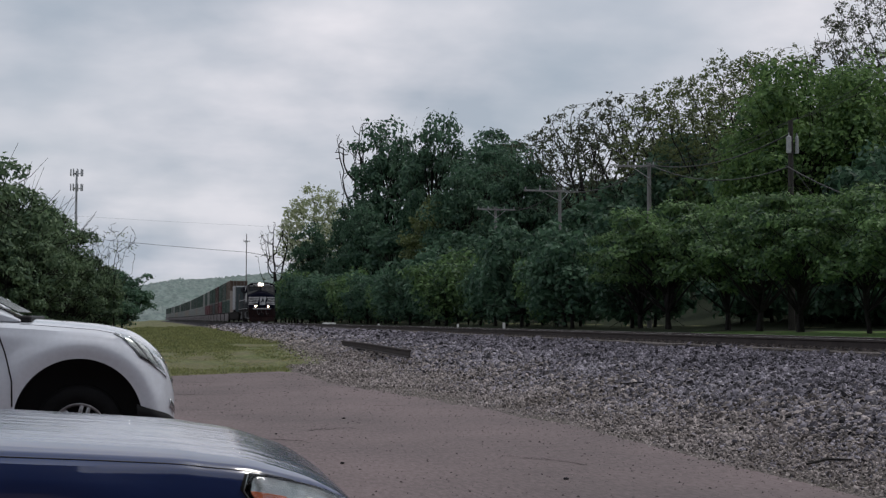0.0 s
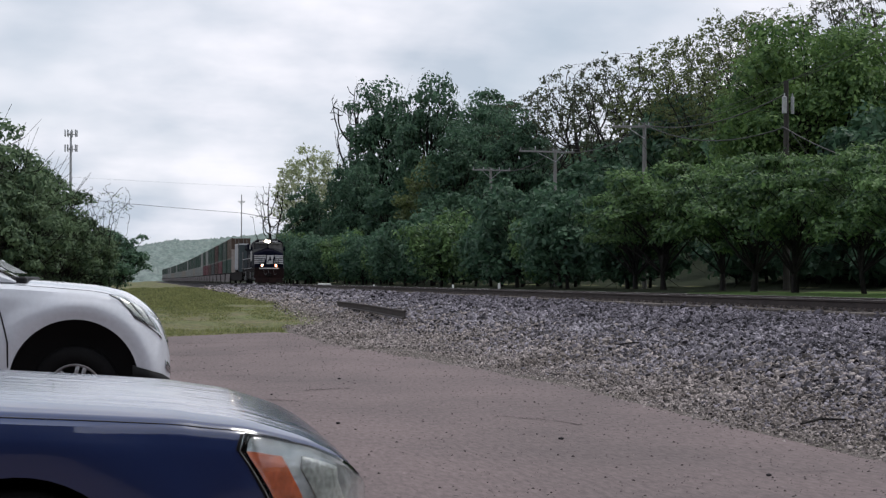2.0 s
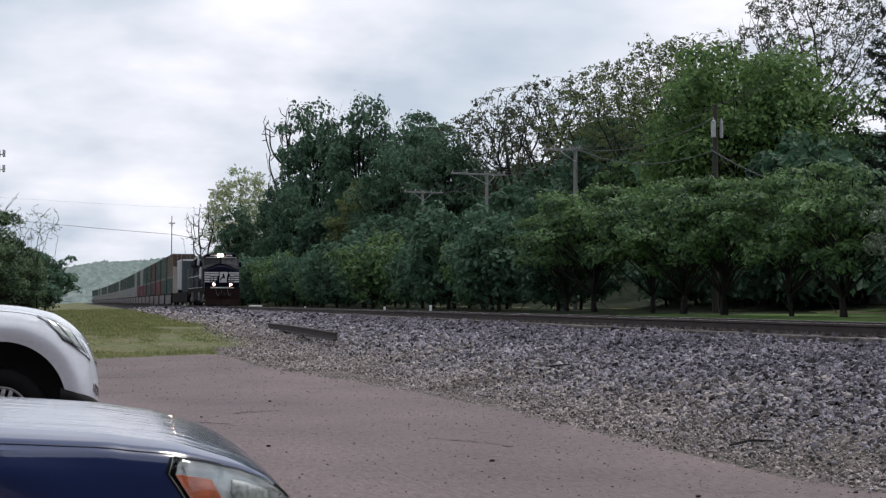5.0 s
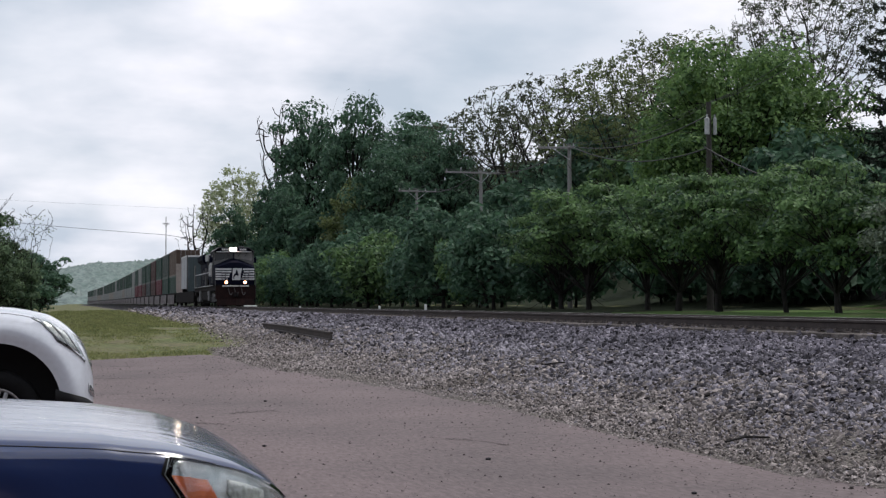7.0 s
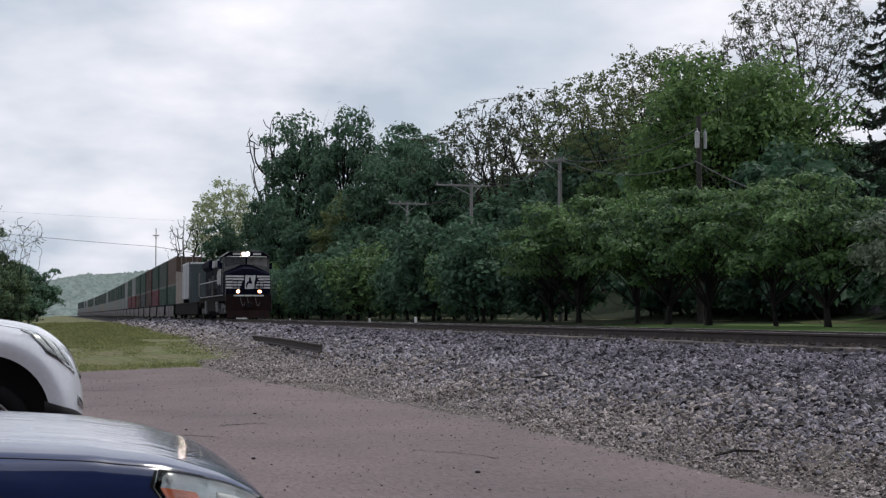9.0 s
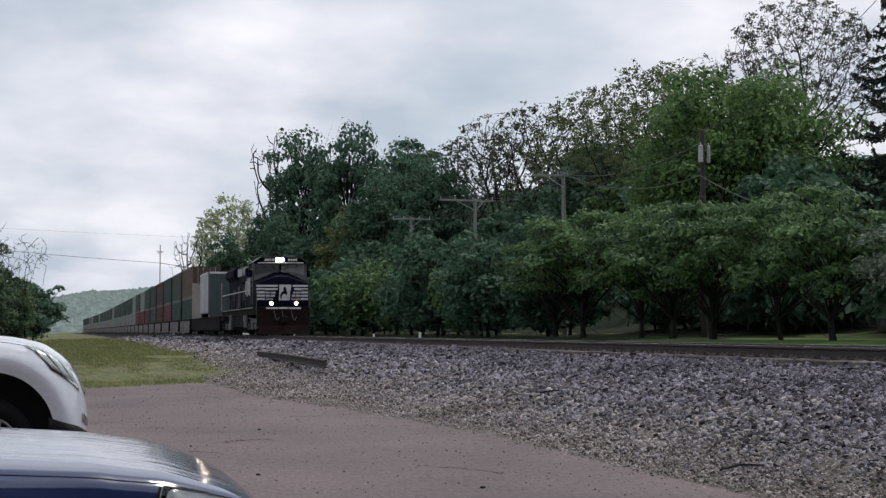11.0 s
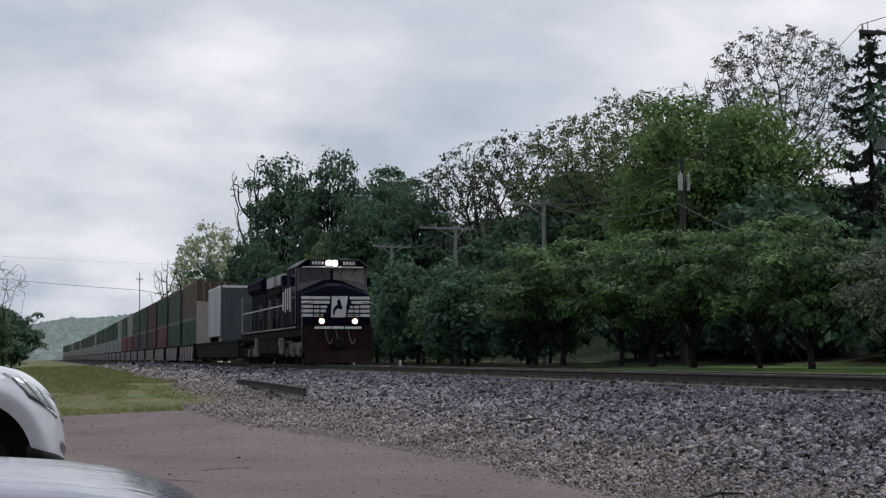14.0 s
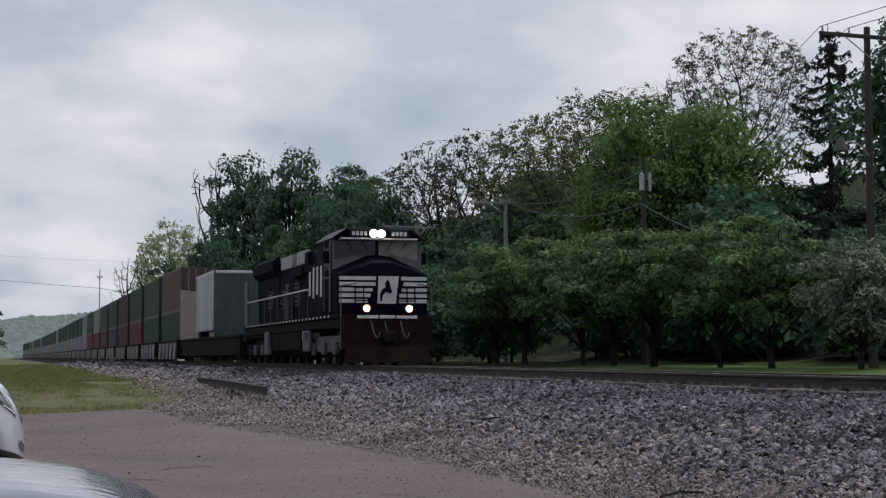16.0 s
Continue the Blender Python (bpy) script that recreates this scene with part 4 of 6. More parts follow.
def make_row():
    """The row of small round-headed trees along the far side of the track."""
    a = "small round-headed maple in the row beside the track"
    kinds = [
        make_tree("row_tree", 51, 7.0, 3.3, 1.7, 46, 11500, 0.115, LEAF_ROW, a, flat=0.5, trunk_r=0.16, clump=0.29),
        make_tree("row_tree", 52, 7.0, 3.1, 1.7, 42, 11000, 0.115, LEAF_ROW, a, flat=0.5, trunk_r=0.18, stems=2, clump=0.30),
        make_tree("row_tree", 53, 7.0, 3.4, 1.7, 46, 11500, 0.115, LEAF_ROW, a, flat=0.5, trunk_r=0.17, clump=0.29),
    ]
    for k in kinds:
        tagged(k, group="row of small trees")
    ys = [51.2, 56.3, 60.9, 66.5, 71.5, 77.8, 84]
    for i, y in enumerate(ys):
        s = (0.83, 0.90, 0.89, 0.95, 0.97, 1.03, 0.92)[i]
        put(kinds[i % 3], 27 + 0.5 * math.sin(i * 2.1), y, 77 * i, s * 1.02, s, first=i < 3)
    # a denser, lower hedge of bushes carries the row on into the distance
    r = np.random.default_rng(3)
    b = [make_tree("hedge_bush", 61, 6.0, 3.4, 0.2, 50, 3700, 0.195, LEAF_ROW, "dense green bush in the hedge beside the track", "bush", clump=0.29, flat=0.8), make_tree("hedge_bush", 62, 6.0, 3.2, 0.2, 50, 3700, 0.195, LEAF_DARK, "dense dark-green bush in the hedge beside the track", "bush", clump=0.29, flat=0.8)]
    placed = set()
    for y in np.concatenate([np.arange(88, 200, 5.2), np.arange(203, 318, 7.5)]):
        k = int(r.random() < 0.68)
        s = r.uniform(0.88, 1.14) * (1 + max(0, y - 190) / 420)
        put(b[k], r.uniform(25, 28.5) - 1.0 * smooth_step(140, 300, y), y, r.uniform(0, 360), s, s * r.uniform(0.95, 1.15), first=k not in placed)
        placed.add(k)
    # undergrowth below the wood
    c = make_tree("undergrowth", 63, 4.0, 3.0, 0.1, 36, 2200, 0.22, LEAF_DARK, "dark undergrowth at the edge of the wood", "bush")
    for i, y in enumerate(np.concatenate([np.arange(48, 96, 3.4), np.arange(100, 330, 12.5)])):
        x = r.uniform(37.2, 39.2) if y < 96 else r.uniform(31, 34.5)
        if 28.7 < math.degrees(math.atan2(x, y)) < 30.4:
            x += 6.5
        put(c, x, y, r.uniform(0, 360), r.uniform(0.9, 1.4), first=i == 0)


def make_left_bushes():
    a = "tall leafy bush with an uneven top beside the lot"
    t = make_tree("roadside_tree", 71, 8.0, 3.6, 0.1, 90, 13000, 0.125, LEAF_BUSH, a, twigs=4, clump=0.22)
    put(t, -7.4, 68, 0, 1.0, 1.06, first=True)
    put(t, -5.6, 76, 100, 0.8, 0.86)
    put(t, -12.0, 66, 200, 1.0, 1.10)
    put(t, -5.2, 66, 250, 0.60, 0.66)
    put(t, -4.0, 72, 20, 0.52, 0.60)
    put(t, -3.1, 75, 310, 0.50, 0.56)
    put(t, -6.6, 72, 40, 0.8, 0.92)
    t = make_tree("roadside_tree", 72, 6.0, 2.6, 0.1, 50, 6500, 0.13, LEAF_DARK, "dark rounded bush at the far end of the lot", "bush")
    put(t, -4.3, 92, 0, 0.95, 0.9, first=True)
    put(t, -3.6, 104, 80, 0.95, 0.85)
    put(t, -2.6, 128, 140, 1.0, 0.95)
    put(t, -4.2, 150, 10, 1.2, 1.1)
    put(t, -9.0, 95, 10, 1.2, 1.1)
    t = make_open_tree("bare_sapling", 73, 7.0, 1.8, 2.5, 90, 90, 0.06, LEAF_BROWN, "thin bare sapling with a few buds", 0.032, 1, "fan")
    put(t, -1.9, 74, 0, 0.95, 0.85, first=True)
    put(t, -2.9, 73, 90, 0.95, 0.80)


def make_grass():
    """Rough grass between the lot and the track."""
    r = np.random.default_rng(9)
    n = 190000
    x, y = r.uniform(-9, 8.4, n), 33 + 170 * r.random(n) ** 1.9
    edge = 36.6 - 1.15 * np.clip(2.9 - x, 0, 3.9) + 4.5 * np.clip(x - 3.1, 0, 3) * 1.0
    patch = np.array([noise.noise((a * 0.35, b * 0.2, 0)) for a, b in zip(x, y)])
    right = 4.3 + 1.3 * smooth_step(40, 78, y) + 0.6 * patch
    fine = np.array([noise.noise((a * 1.3, b * 0.45, 7)) for a, b in zip(x, y)])
    keep = (y > edge + 0.5 * patch + 0.4 * fine) & (x < right + 0.5 * fine) & (patch + 0.7 * fine + r.normal(size=n) * 0.18 > -0.40)
    x, y, patch = x[keep], y[keep], patch[keep]
    n = len(x)
    z = ground_z(x, y) - 0.01
    h = (0.016 + 0.030 * r.random(n)) * (1 + 2.2 * np.clip(patch + 0.5 * fine[keep], -0.4, 1)) * (1 + (y - 33) / 90)
    a = r.uniform(0, 2 * np.pi, n)
    w = 0.012 + (y - 33) * 0.0006
    d = np.stack([np.cos(a), np.sin(a), 0 * a], -1)
    base = np.stack([x, y, z], -1)
    tip = base + np.stack([r.normal(size=n) * 0.35 * h, r.normal(size=n) * 0.35 * h, h], -1)
    v = np.stack([base - d * w[:, None], base + d * w[:, None], tip], 1).reshape(-1, 3)
    f = np.arange(n * 3).reshape(-1, 3)
    tagged(raw("grass", v.tolist(), f.tolist(), GRASS), "rough yellow-green grass between lot and track", "grass", kind="stuff")


make_ground()
make_cracks()
make_stones()
make_grit()
make_track()
make_loose_rail()
make_row()
make_wood()
make_named_trees()
make_left_bushes()
make_grass()


# ---- the train ----
CONTAINER_COLOURS = {
    "dark green": (0.014, 0.040, 0.031), "teal grey": (0.036, 0.050, 0.045), "brown": (0.085, 0.058, 0.046), "cream": (0.211, 0.187, 0.168), "tan": (0.133, 0.105, 0.090), "white": (0.240, 0.240, 0.245),
    "maroon": (0.045, 0.016, 0.017), "red": (0.088, 0.018, 0.030), "blue": (0.016, 0.023, 0.043), "light grey": (0.187, 0.195, 0.195), "slate": (0.031, 0.037, 0.042)}
TRAIN = []  # (thing, metres behind the front of the engine, height of its base above the rail)


def make_locomotive():
    lo = thing("locomotive", "black diesel freight locomotive with white nose stripes and lit headlights", "locomotive")
    bm = bmesh.new()
    box(bm, -1.45, 1.45, 0.55, 21.2, 1.20, 1.55, 0.03)
    box(bm, -1.52, 1.52, 0.75, 21.0, 1.55, 1.66, 0.01)
    part("underframe", bm, LOCO_DIRT, lo)
    # the sill's edge stripe along the walkway, in dashes
    for k in range(28):
        y = 2.2 + k * 0.66
        for sx in (-1.535, 1.523):
            bm = bmesh.new()
            box(bm, sx, sx + 0.012, y, y + 0.20, 1.57, 1.64)
            part("sill_stripe", bm, LOCO_WHITE, lo, "white dash of the broken stripe along the sill")
    # pilot, plough, steps
    bm = bmesh.new()
    prism(bm, [(-1.50, 0.55), (1.50, 0.55), (1.50, 1.55), (-1.50, 1.55)], "y", 0.42, 0.60)
    part("pilot", bm, LOCO_RED_BROWN, lo, "red-brown pilot plate")
    bm = bmesh.new()
    loft(bm, [[(-1.35, 0.42, 0.60), (0, 0.05, 0.60), (1.35, 0.42, 0.60), (0, 0.45, 0.60)], [(-1.45, 0.30, 0.10), (0, -0.12, 0.10), (1.45, 0.30, 0.10), (0, 0.45, 0.10)]])
    part("plough", bm, LOCO_RED_BROWN, lo, "red-brown snow plough")
    bm = bmesh.new()
    box(bm, -0.16, 0.16, -0.20, 0.45, 0.78, 1.02, 0.03)
    box(bm, -0.22, 0.10, -0.38, -0.18, 0.72, 1.08, 0.04)
    part("coupler", bm, LOCO_DIRT, lo)
    for x0, x1 in ((-0.98, -0.30), (-0.25, 0.25), (0.30, 0.98)):
        bm = bmesh.new()
        box(bm, x0, x1, 0.34, 0.44, 1.50, 1.60, 0.01)
        part("footboard", bm, LOCO_WHITE, lo, "white platform edge")
    for sx in (-1, 1):
        bm = bmesh.new()
        for k in range(4):
            box(bm, sx * 1.52, sx * 1.18, 0.62, 1.10, 0.35 + 0.33 * k, 0.39 + 0.33 * k)
        box(bm, sx * 1.17, sx * 1.20, 0.60, 1.12, 0.30, 1.55)
        part("steps", bm, LOCO_DIRT, lo)
        bm = bmesh.new()
        tube(bm, (sx * 1.50, 0.50, 0.5), (sx * 1.50, 0.50, 2.55), 0.022, seg=6)
        tube(bm, (sx * 1.50, 0.50, 2.55), (sx * 1.0, 0.40, 2.62), 0.022, seg=6)
        part("grab_rail", bm, LOCO_GREY, lo)
    # air hoses
    for hx in (-0.55, -0.1, 0.42):
        bm = bmesh.new()
        pts = [Vector((hx + 0.30 * t, 0.33 - 0.05 * math.sin(t * 3.1), 1.42 - 1.25 * t * (1.25 - t) * 1.1)) for t in np.linspace(0, 1, 8)]
        for a, b in zip(pts, pts[1:]):
            tube(bm, a, b, 0.022, seg=6)
        part("air_hose", bm, LOCO_GREY, lo)
    # wide nose with its peaked top
    bm = bmesh.new()
    front = [(-1.48, 1.60), (1.48, 1.60), (1.50, 2.92), (0.35, 3.34), (-0.35, 3.34), (-1.50, 2.92)]
    back = [(-1.48, 1.60), (1.48, 1.60), (1.50, 3.14), (0.30, 3.60), (-0.30, 3.60), (-1.50, 3.14)]
    loft(bm, [[(x, 0.96, z) for x, z in front], [(x, 1.95, z) for x, z in back]])
    bmesh.ops.bevel(bm, geom=bm.edges[:], offset=0.04, segments=2, affect="EDGES", profile=0.5)
    nose = part("nose", bm, LOCO_BLACK, lo, "black wide nose", True)
    # five white stripes each side of a white panel
    for k in range(5):
        z = 2.02 + k * 0.185
        for sx in (-1, 1):
            inner = ((0.52, 0.42, 0.34, 0.26, 0.24) if sx < 0 else (0.50, 0.54, 0.62, 0.68, 0.60))[k]
            bm = bmesh.new()
            box(bm, sx * 1.46, sx * inner, 0.935, 0.955, z, z + 0.118)
            part("stripe", bm, LOCO_WHITE, nose, "white stripe")
    bm = bmesh.new()
    prism(bm, [(-0.20, 2.00), (0.42, 2.00), (0.46, 2.41), (0.52, 2.89), (-0.16, 2.89), (-0.18, 2.36)], "y", 0.930, 0.955)
    part("emblem_panel", bm, LOCO_WHITE, nose, "white panel with a dark slanted shape")
    bm = bmesh.new()
    prism(bm, [(-0.10, 2.08), (-0.05, 2.08), (-0.02, 2.26), (0.08, 2.38), (0.24, 2.32), (0.30, 2.40), (0.24, 2.50), (0.22, 2.66), (0.15, 2.80), (0.05, 2.66), (0.08, 2.54), (-0.04, 2.46), (-0.12, 2.28)], "y", 0.922, 0.932)
    part("emblem", bm, LOCO_BLACK, nose)
    for hx in (-1.0, -0.72, -0.40, 0.72, 0.98, 0.42):
        bm = bmesh.new()
        tube(bm, (hx, 0.62, 1.62), (hx, 0.66, 2.50), 0.022, seg=6)
        part("rail_post", bm, LOCO_BLACK, lo)
    for x0, x1 in ((-1.0, -0.40), (0.42, 0.98)):
        bm = bmesh.new()
        tube(bm, (x0, 0.66, 2.50), (x1, 0.66, 2.50), 0.022, seg=6)
        part("front_rail", bm, LOCO_BLACK, lo)
        bm = bmesh.new()
        tube(bm, (x0, 0.64, 2.08), (x1, 0.64, 2.08), 0.018, seg=6)
        part("front_rail", bm, LOCO_BLACK, lo)
    # ditch lights
    for sx in (-1, 1):
        bm = bmesh.new()
        tube(bm, (sx * 0.70, 0.30, 1.82), (sx * 0.70, 0.62, 1.82), 0.16, 0.13, 14)
        box(bm, sx * 0.70 - 0.05, sx * 0.70 + 0.05, 0.42, 0.58, 1.58, 1.70)
        dl = part("ditch_light", bm, LOCO_BLACK, lo)
        bm = bmesh.new()
        tube(bm, (sx * 0.70, 0.275, 1.82), (sx * 0.70, 0.297, 1.82), 0.090, seg=16)
        part("lens", bm, LAMP_LOW, dl, "lit warm lens")
        # added glowing disc behind the lens, standing in for the light's halo
        bm = bmesh.new()
        tube(bm, (sx * 0.70, 0.298, 1.82), (sx * 0.70, 0.31, 1.82), 0.125, seg=20)
        part("reflector", bm, LAMP_HALO, dl, "glowing amber disc added for the lamp halo")
    # cab with chamfered roof
    def cab_ring(y, low=1.66):
        return [(-1.52, y, low), (1.52, y, low), (1.52, y, 4.17), (1.08, y, 4.46), (-1.08, y, 4.46), (-1.52, y, 4.17)]
    bm = bmesh.new()
    loft(bm, [cab_ring(1.90), cab_ring(4.45)])
    bmesh.ops.bevel(bm, geom=bm.edges[:], offset=0.035, segments=2, affect="EDGES", profile=0.5)
    cab = part("cab", bm, LOCO_BLACK, lo, "black cab", True)
    bm = bmesh.new()
    loft(bm, [[(-1.56, y, 4.15), (-1.10, y, 4.47), (1.10, y, 4.47), (1.56, y, 4.15), (1.56, y, 4.18), (1.10, y, 4.50), (-1.10, y, 4.50), (-1.56, y, 4.18)] for y in (1.55, 4.5)])
    part("cab_roof", bm, LOCO_GREY, cab, "grey cab roof with an overhanging brow")
    for x0, x1 in ((-1.40, -0.06), (0.06, 1.40)):
        bm = bmesh.new()
        prism(bm, [(x0, 3.64 if x0 > 0 else 3.44), (x1, 3.44 if x0 > 0 else 3.64), (x1, 4.12), (x0, 4.12)], "y", 1.850, 1.895)
        part("windshield", bm, DARK_GLASS if x0 < 0 else BLIND, cab, "dark windscreen" if x0 < 0 else "windscreen with a pale blind behind it")
    for sx in (-1, 1):
        for y0, y1 in ((2.22, 2.60), (2.66, 2.98)):
            bm = bmesh.new()
            box(bm, sx * 1.522, sx * 1.535, y0, y1, 3.14, 3.88, 0.004)
            part("side_window", bm, BLACK_PLASTIC, cab, "dark side window")
        bm = bmesh.new()
        box(bm, sx * 1.55, sx * 1.75, 2.10, 2.14, 3.35, 3.75, 0.01)
        part("mirror", bm, LOCO_BLACK, cab)
        # horizontal marks on the cab's rear wall and the grille behind it
        for k in range(4):
            bm = bmesh.new()
            box(bm, sx * 1.524, sx * 1.55, 3.40 + 0.66 * k, 3.66 + 0.66 * k, 2.30 + 0.10 * (k % 2), 3.36 - 0.12 * (k == 3), 0.008)
            part("white_bar", bm, LOCO_WHITE, cab, "white vertical bar of the emblem behind the cab")
        # corner pillar, door frame and belt rail of the cab's side, paler than the cab
        for y0, y1, z0, z1, mat, what in ((1.98, 2.16, 1.75, 4.12, LOCO_GREY, "corner_pillar"), (3.0, 3.06, 1.80, 4.1, LOCO_GREY, "door_frame"), (2.2, 3.3, 2.86, 2.93, LOCO_GREY, "belt_rail")):
            bm = bmesh.new()
            box(bm, sx * 1.521, sx * 1.545, y0, y1, z0, z1, 0.006)
            part(what, bm, mat, cab, "grey metal edge")
    for sx in (-1, 1):
        bm = bmesh.new()
        prism(bm, [(sx * 1.50, 3.12), (sx * 0.42, 3.58), (sx * 0.42, 3.66), (sx * 1.46, 3.46), (sx * 1.50, 3.42)], "y", 1.80, 1.90)
        part("window_ledge", bm, LOCO_GREY, cab, "grey ledge below the windscreen")
        bm = bmesh.new()
        prism(bm, [(sx * 1.42, 3.44), (sx * 1.51, 3.40), (sx * 1.51, 4.12), (sx * 1.42, 4.12)], "y", 1.82, 1.90)
        part("windscreen_pillar", bm, LOCO_GREY, cab, "dusty grey windscreen pillar")
        for wx in (0.55, 1.05):
            bm = bmesh.new()
            tube(bm, (sx * wx, 1.835, 4.13), (sx * (wx - 0.22), 1.83, 3.80), 0.014, seg=5)
            part("wiper", bm, LOCO_BLACK, cab)
    # brow with number boards and the headlight
    bm = bmesh.new()
    box(bm, -1.05, 1.05, 1.50, 1.95, 4.175, 4.45, 0.03)
    part("brow", bm, LOCO_BLACK, cab)
    bm = bmesh.new()
    box(bm, -1.30, 1.30, 1.46, 1.90, 4.12, 4.17, 0.01)
    part("visor", bm, LOCO_WHITE, cab, "pale sun visor")
    for sx in (-1, 1):
        board = bmesh.new()
        box(board, sx * 0.98, sx * 0.36, 1.475, 1.505, 4.20, 4.43, 0.008)
        nb = part("number_board", board, BLACK_PLASTIC, cab, "dark number board with pale bars")
        for k in range(4):
            bm = bmesh.new()
            box(bm, sx * 0.67 - 0.25 + k * 0.135, sx * 0.67 - 0.16 + k * 0.135, 1.466, 1.476, 4.25, 4.38)
            part("number_bar", bm, LOCO_WHITE, nb)
    for hx in (-0.13, 0.13):
        bm = bmesh.new()
        tube(bm, (hx - 0.08, 1.44, 4.315), (hx - 0.08, 1.52, 4.315), 0.15, seg=16)
        hl = part("headlight", bm, BLACK_PLASTIC, cab)
        bm = bmesh.new()
        tube(bm, (hx - 0.08, 1.415, 4.315), (hx - 0.08, 1.438, 4.315), 0.120, seg=16)
        part("lens", bm, LAMP_ON, hl, "lit warm headlight")
        # this disc glows only to imitate the halo round the headlight
        bm = bmesh.new()
        tube(bm, (hx - 0.08, 1.44, 4.315), (hx - 0.08, 1.452, 4.315), 0.140, seg=20)
        part("reflector", bm, LAMP_HALO, hl, "glowing amber disc added for the lamp halo")
    # roof clutter
    bm = bmesh.new()
    tube(bm, (0.2, 2.3, 4.50), (0.2, 2.3, 4.78), 0.012, seg=5)
    part("antenna", bm, LOCO_GREY, cab)
    bm = bmesh.new()
    tube(bm, (-0.5, 2.9, 4.50), (-0.5, 2.9, 4.76), 0.012, seg=5)
    part("antenna", bm, LOCO_GREY, cab)
    bm = bmesh.new()
    box(bm, 0.5, 0.9, 2.6, 3.0, 4.50, 4.60, 0.02)
    part("antenna_box", bm, LOCO_GREY, cab)
    # long hood
    def hood(y0, y1, w, top, name, mat=LOCO_BLACK, label=""):
        bm = bmesh.new()
        loft(bm, [[(-w, y, 1.66), (w, y, 1.66), (w, y, top - 0.28), (w - 0.30, y, top), (-w + 0.30, y, top), (-w, y, top - 0.28)] for y in (y0, y1)])
        bmesh.ops.bevel(bm, geom=bm.edges[:], offset=0.03, segments=1, affect="EDGES", profile=0.5)
        return part(name, bm, mat, lo, label)
    hood(4.45, 7.4, 1.25, 4.20, "inverter_cabinet")
    for sx in (-1, 1):
        bm = bmesh.new()
        box(bm, sx * 1.26, sx * 1.52, 4.46, 5.9, 1.67, 3.50, 0.03)
        part("side_cabinet", bm, LOCO_BLACK, lo, "black electrical cabinet behind the cab")
    hood(7.4, 14.8, 0.98, 4.28, "engine_hood")
    hood(14.8, 20.3, 1.02, 4.36, "radiator_hood")
    # bulges, ducts and boxes that break up the hood's side
    for y0, y1, x, z0, z1, mat in ((5.0, 6.2, 1.42, 1.66, 2.5, LOCO_BLACK), (7.5, 8.3, 1.30, 1.66, 2.9, LOCO_DIRT), (9.2, 11.4, 1.18, 3.30, 3.62, LOCO_DIRT), (12.0, 14.2, 1.14, 1.66, 2.2, LOCO_DIRT), (6.6, 7.3, 1.40, 3.30, 4.05, LOCO_BLACK)):
        for sx in (-1, 1):
            bm = bmesh.new()
            box(bm, sx * 0.9, sx * x, y0, y1, z0, z1, 0.04)
            part("equipment_box", bm, mat, lo)
    for y in (5.35, 11.2):
        bm = bmesh.new()
        tube(bm, (-1.30, y, 1.66), (-1.30, y, 3.1), 0.09, seg=8)
        part("pipe", bm, LOCO_GREY, lo)
    for sx in (-1, 1):
        bm = bmesh.new()
        loft(bm, [[(sx * 1.0, y, 3.55), (sx * 1.28, y, 3.82), (sx * 1.30, y, 4.20), (sx * 1.0, y, 4.42)] for y in (14.9, 20.2)])
        part("radiator_wing", bm, LOCO_BLACK, lo, "flared radiator wing")
        for y0, y1 in ((8.2, 10.2), (11.2, 13.6)):
            bm = bmesh.new()
            box(bm, sx * 0.98, sx * 1.16, y0, y1, 3.72, 4.22, 0.02)
            part("intake_grille", bm, PALE_GREY, lo, "pale grey intake box")
        for k in range(9):
            y = 4.9 + k * 1.1
            bm = bmesh.new()
            w = 1.255 if y < 7.0 else 0.985
            box(bm, sx * w, sx * (w + 0.012), y, y + 0.92, 1.85, 3.35, 0.005)
            dr = part("hood_door", bm, LOCO_BLACK, lo)
            bm = bmesh.new()
            box(bm, sx * (w + 0.012), sx * (w + 0.03), y + 0.8, y + 0.86, 2.4, 2.6)
            part("latch", bm, LOCO_GREY, dr)
        # walkway handrail
        bm = bmesh.new()
        tube(bm, (sx * 1.47, 4.6, 2.66), (sx * 1.47, 20.6, 2.66), 0.03, seg=6)
        part("handrail", bm, LOCO_WHITE, lo, "pale handrail along the walkway")
        for k in range(11):
            bm = bmesh.new()
            tube(bm, (sx * 1.47, 4.7 + k * 1.58, 1.66), (sx * 1.47, 4.7 + k * 1.58, 2.66), 0.02, seg=6)
            part("handrail_post", bm, LOCO_GREY, lo)
        # rear corner panel with white edge
        bm = bmesh.new()
        box(bm, sx * 1.40, sx * 1.50, 20.3, 21.1, 1.66, 3.55, 0.02)
        part("rear_step_panel", bm, LOCO_GREY, lo, "dusty pale rear corner panel")
        bm = bmesh.new()
        box(bm, sx * 1.35, sx * 1.5, 5.9, 7.1, 0.45, 1.2, 0.05)
        part("sand_box", bm, LOCO_GREY, lo)
        bm = bmesh.new()
        box(bm, sx * 1.32, sx * 1.5, 14.6, 15.6, 0.35, 1.3, 0.05)
        part("air_reservoir", bm, LOCO_GREY, lo, "dusty grey box under the sill")
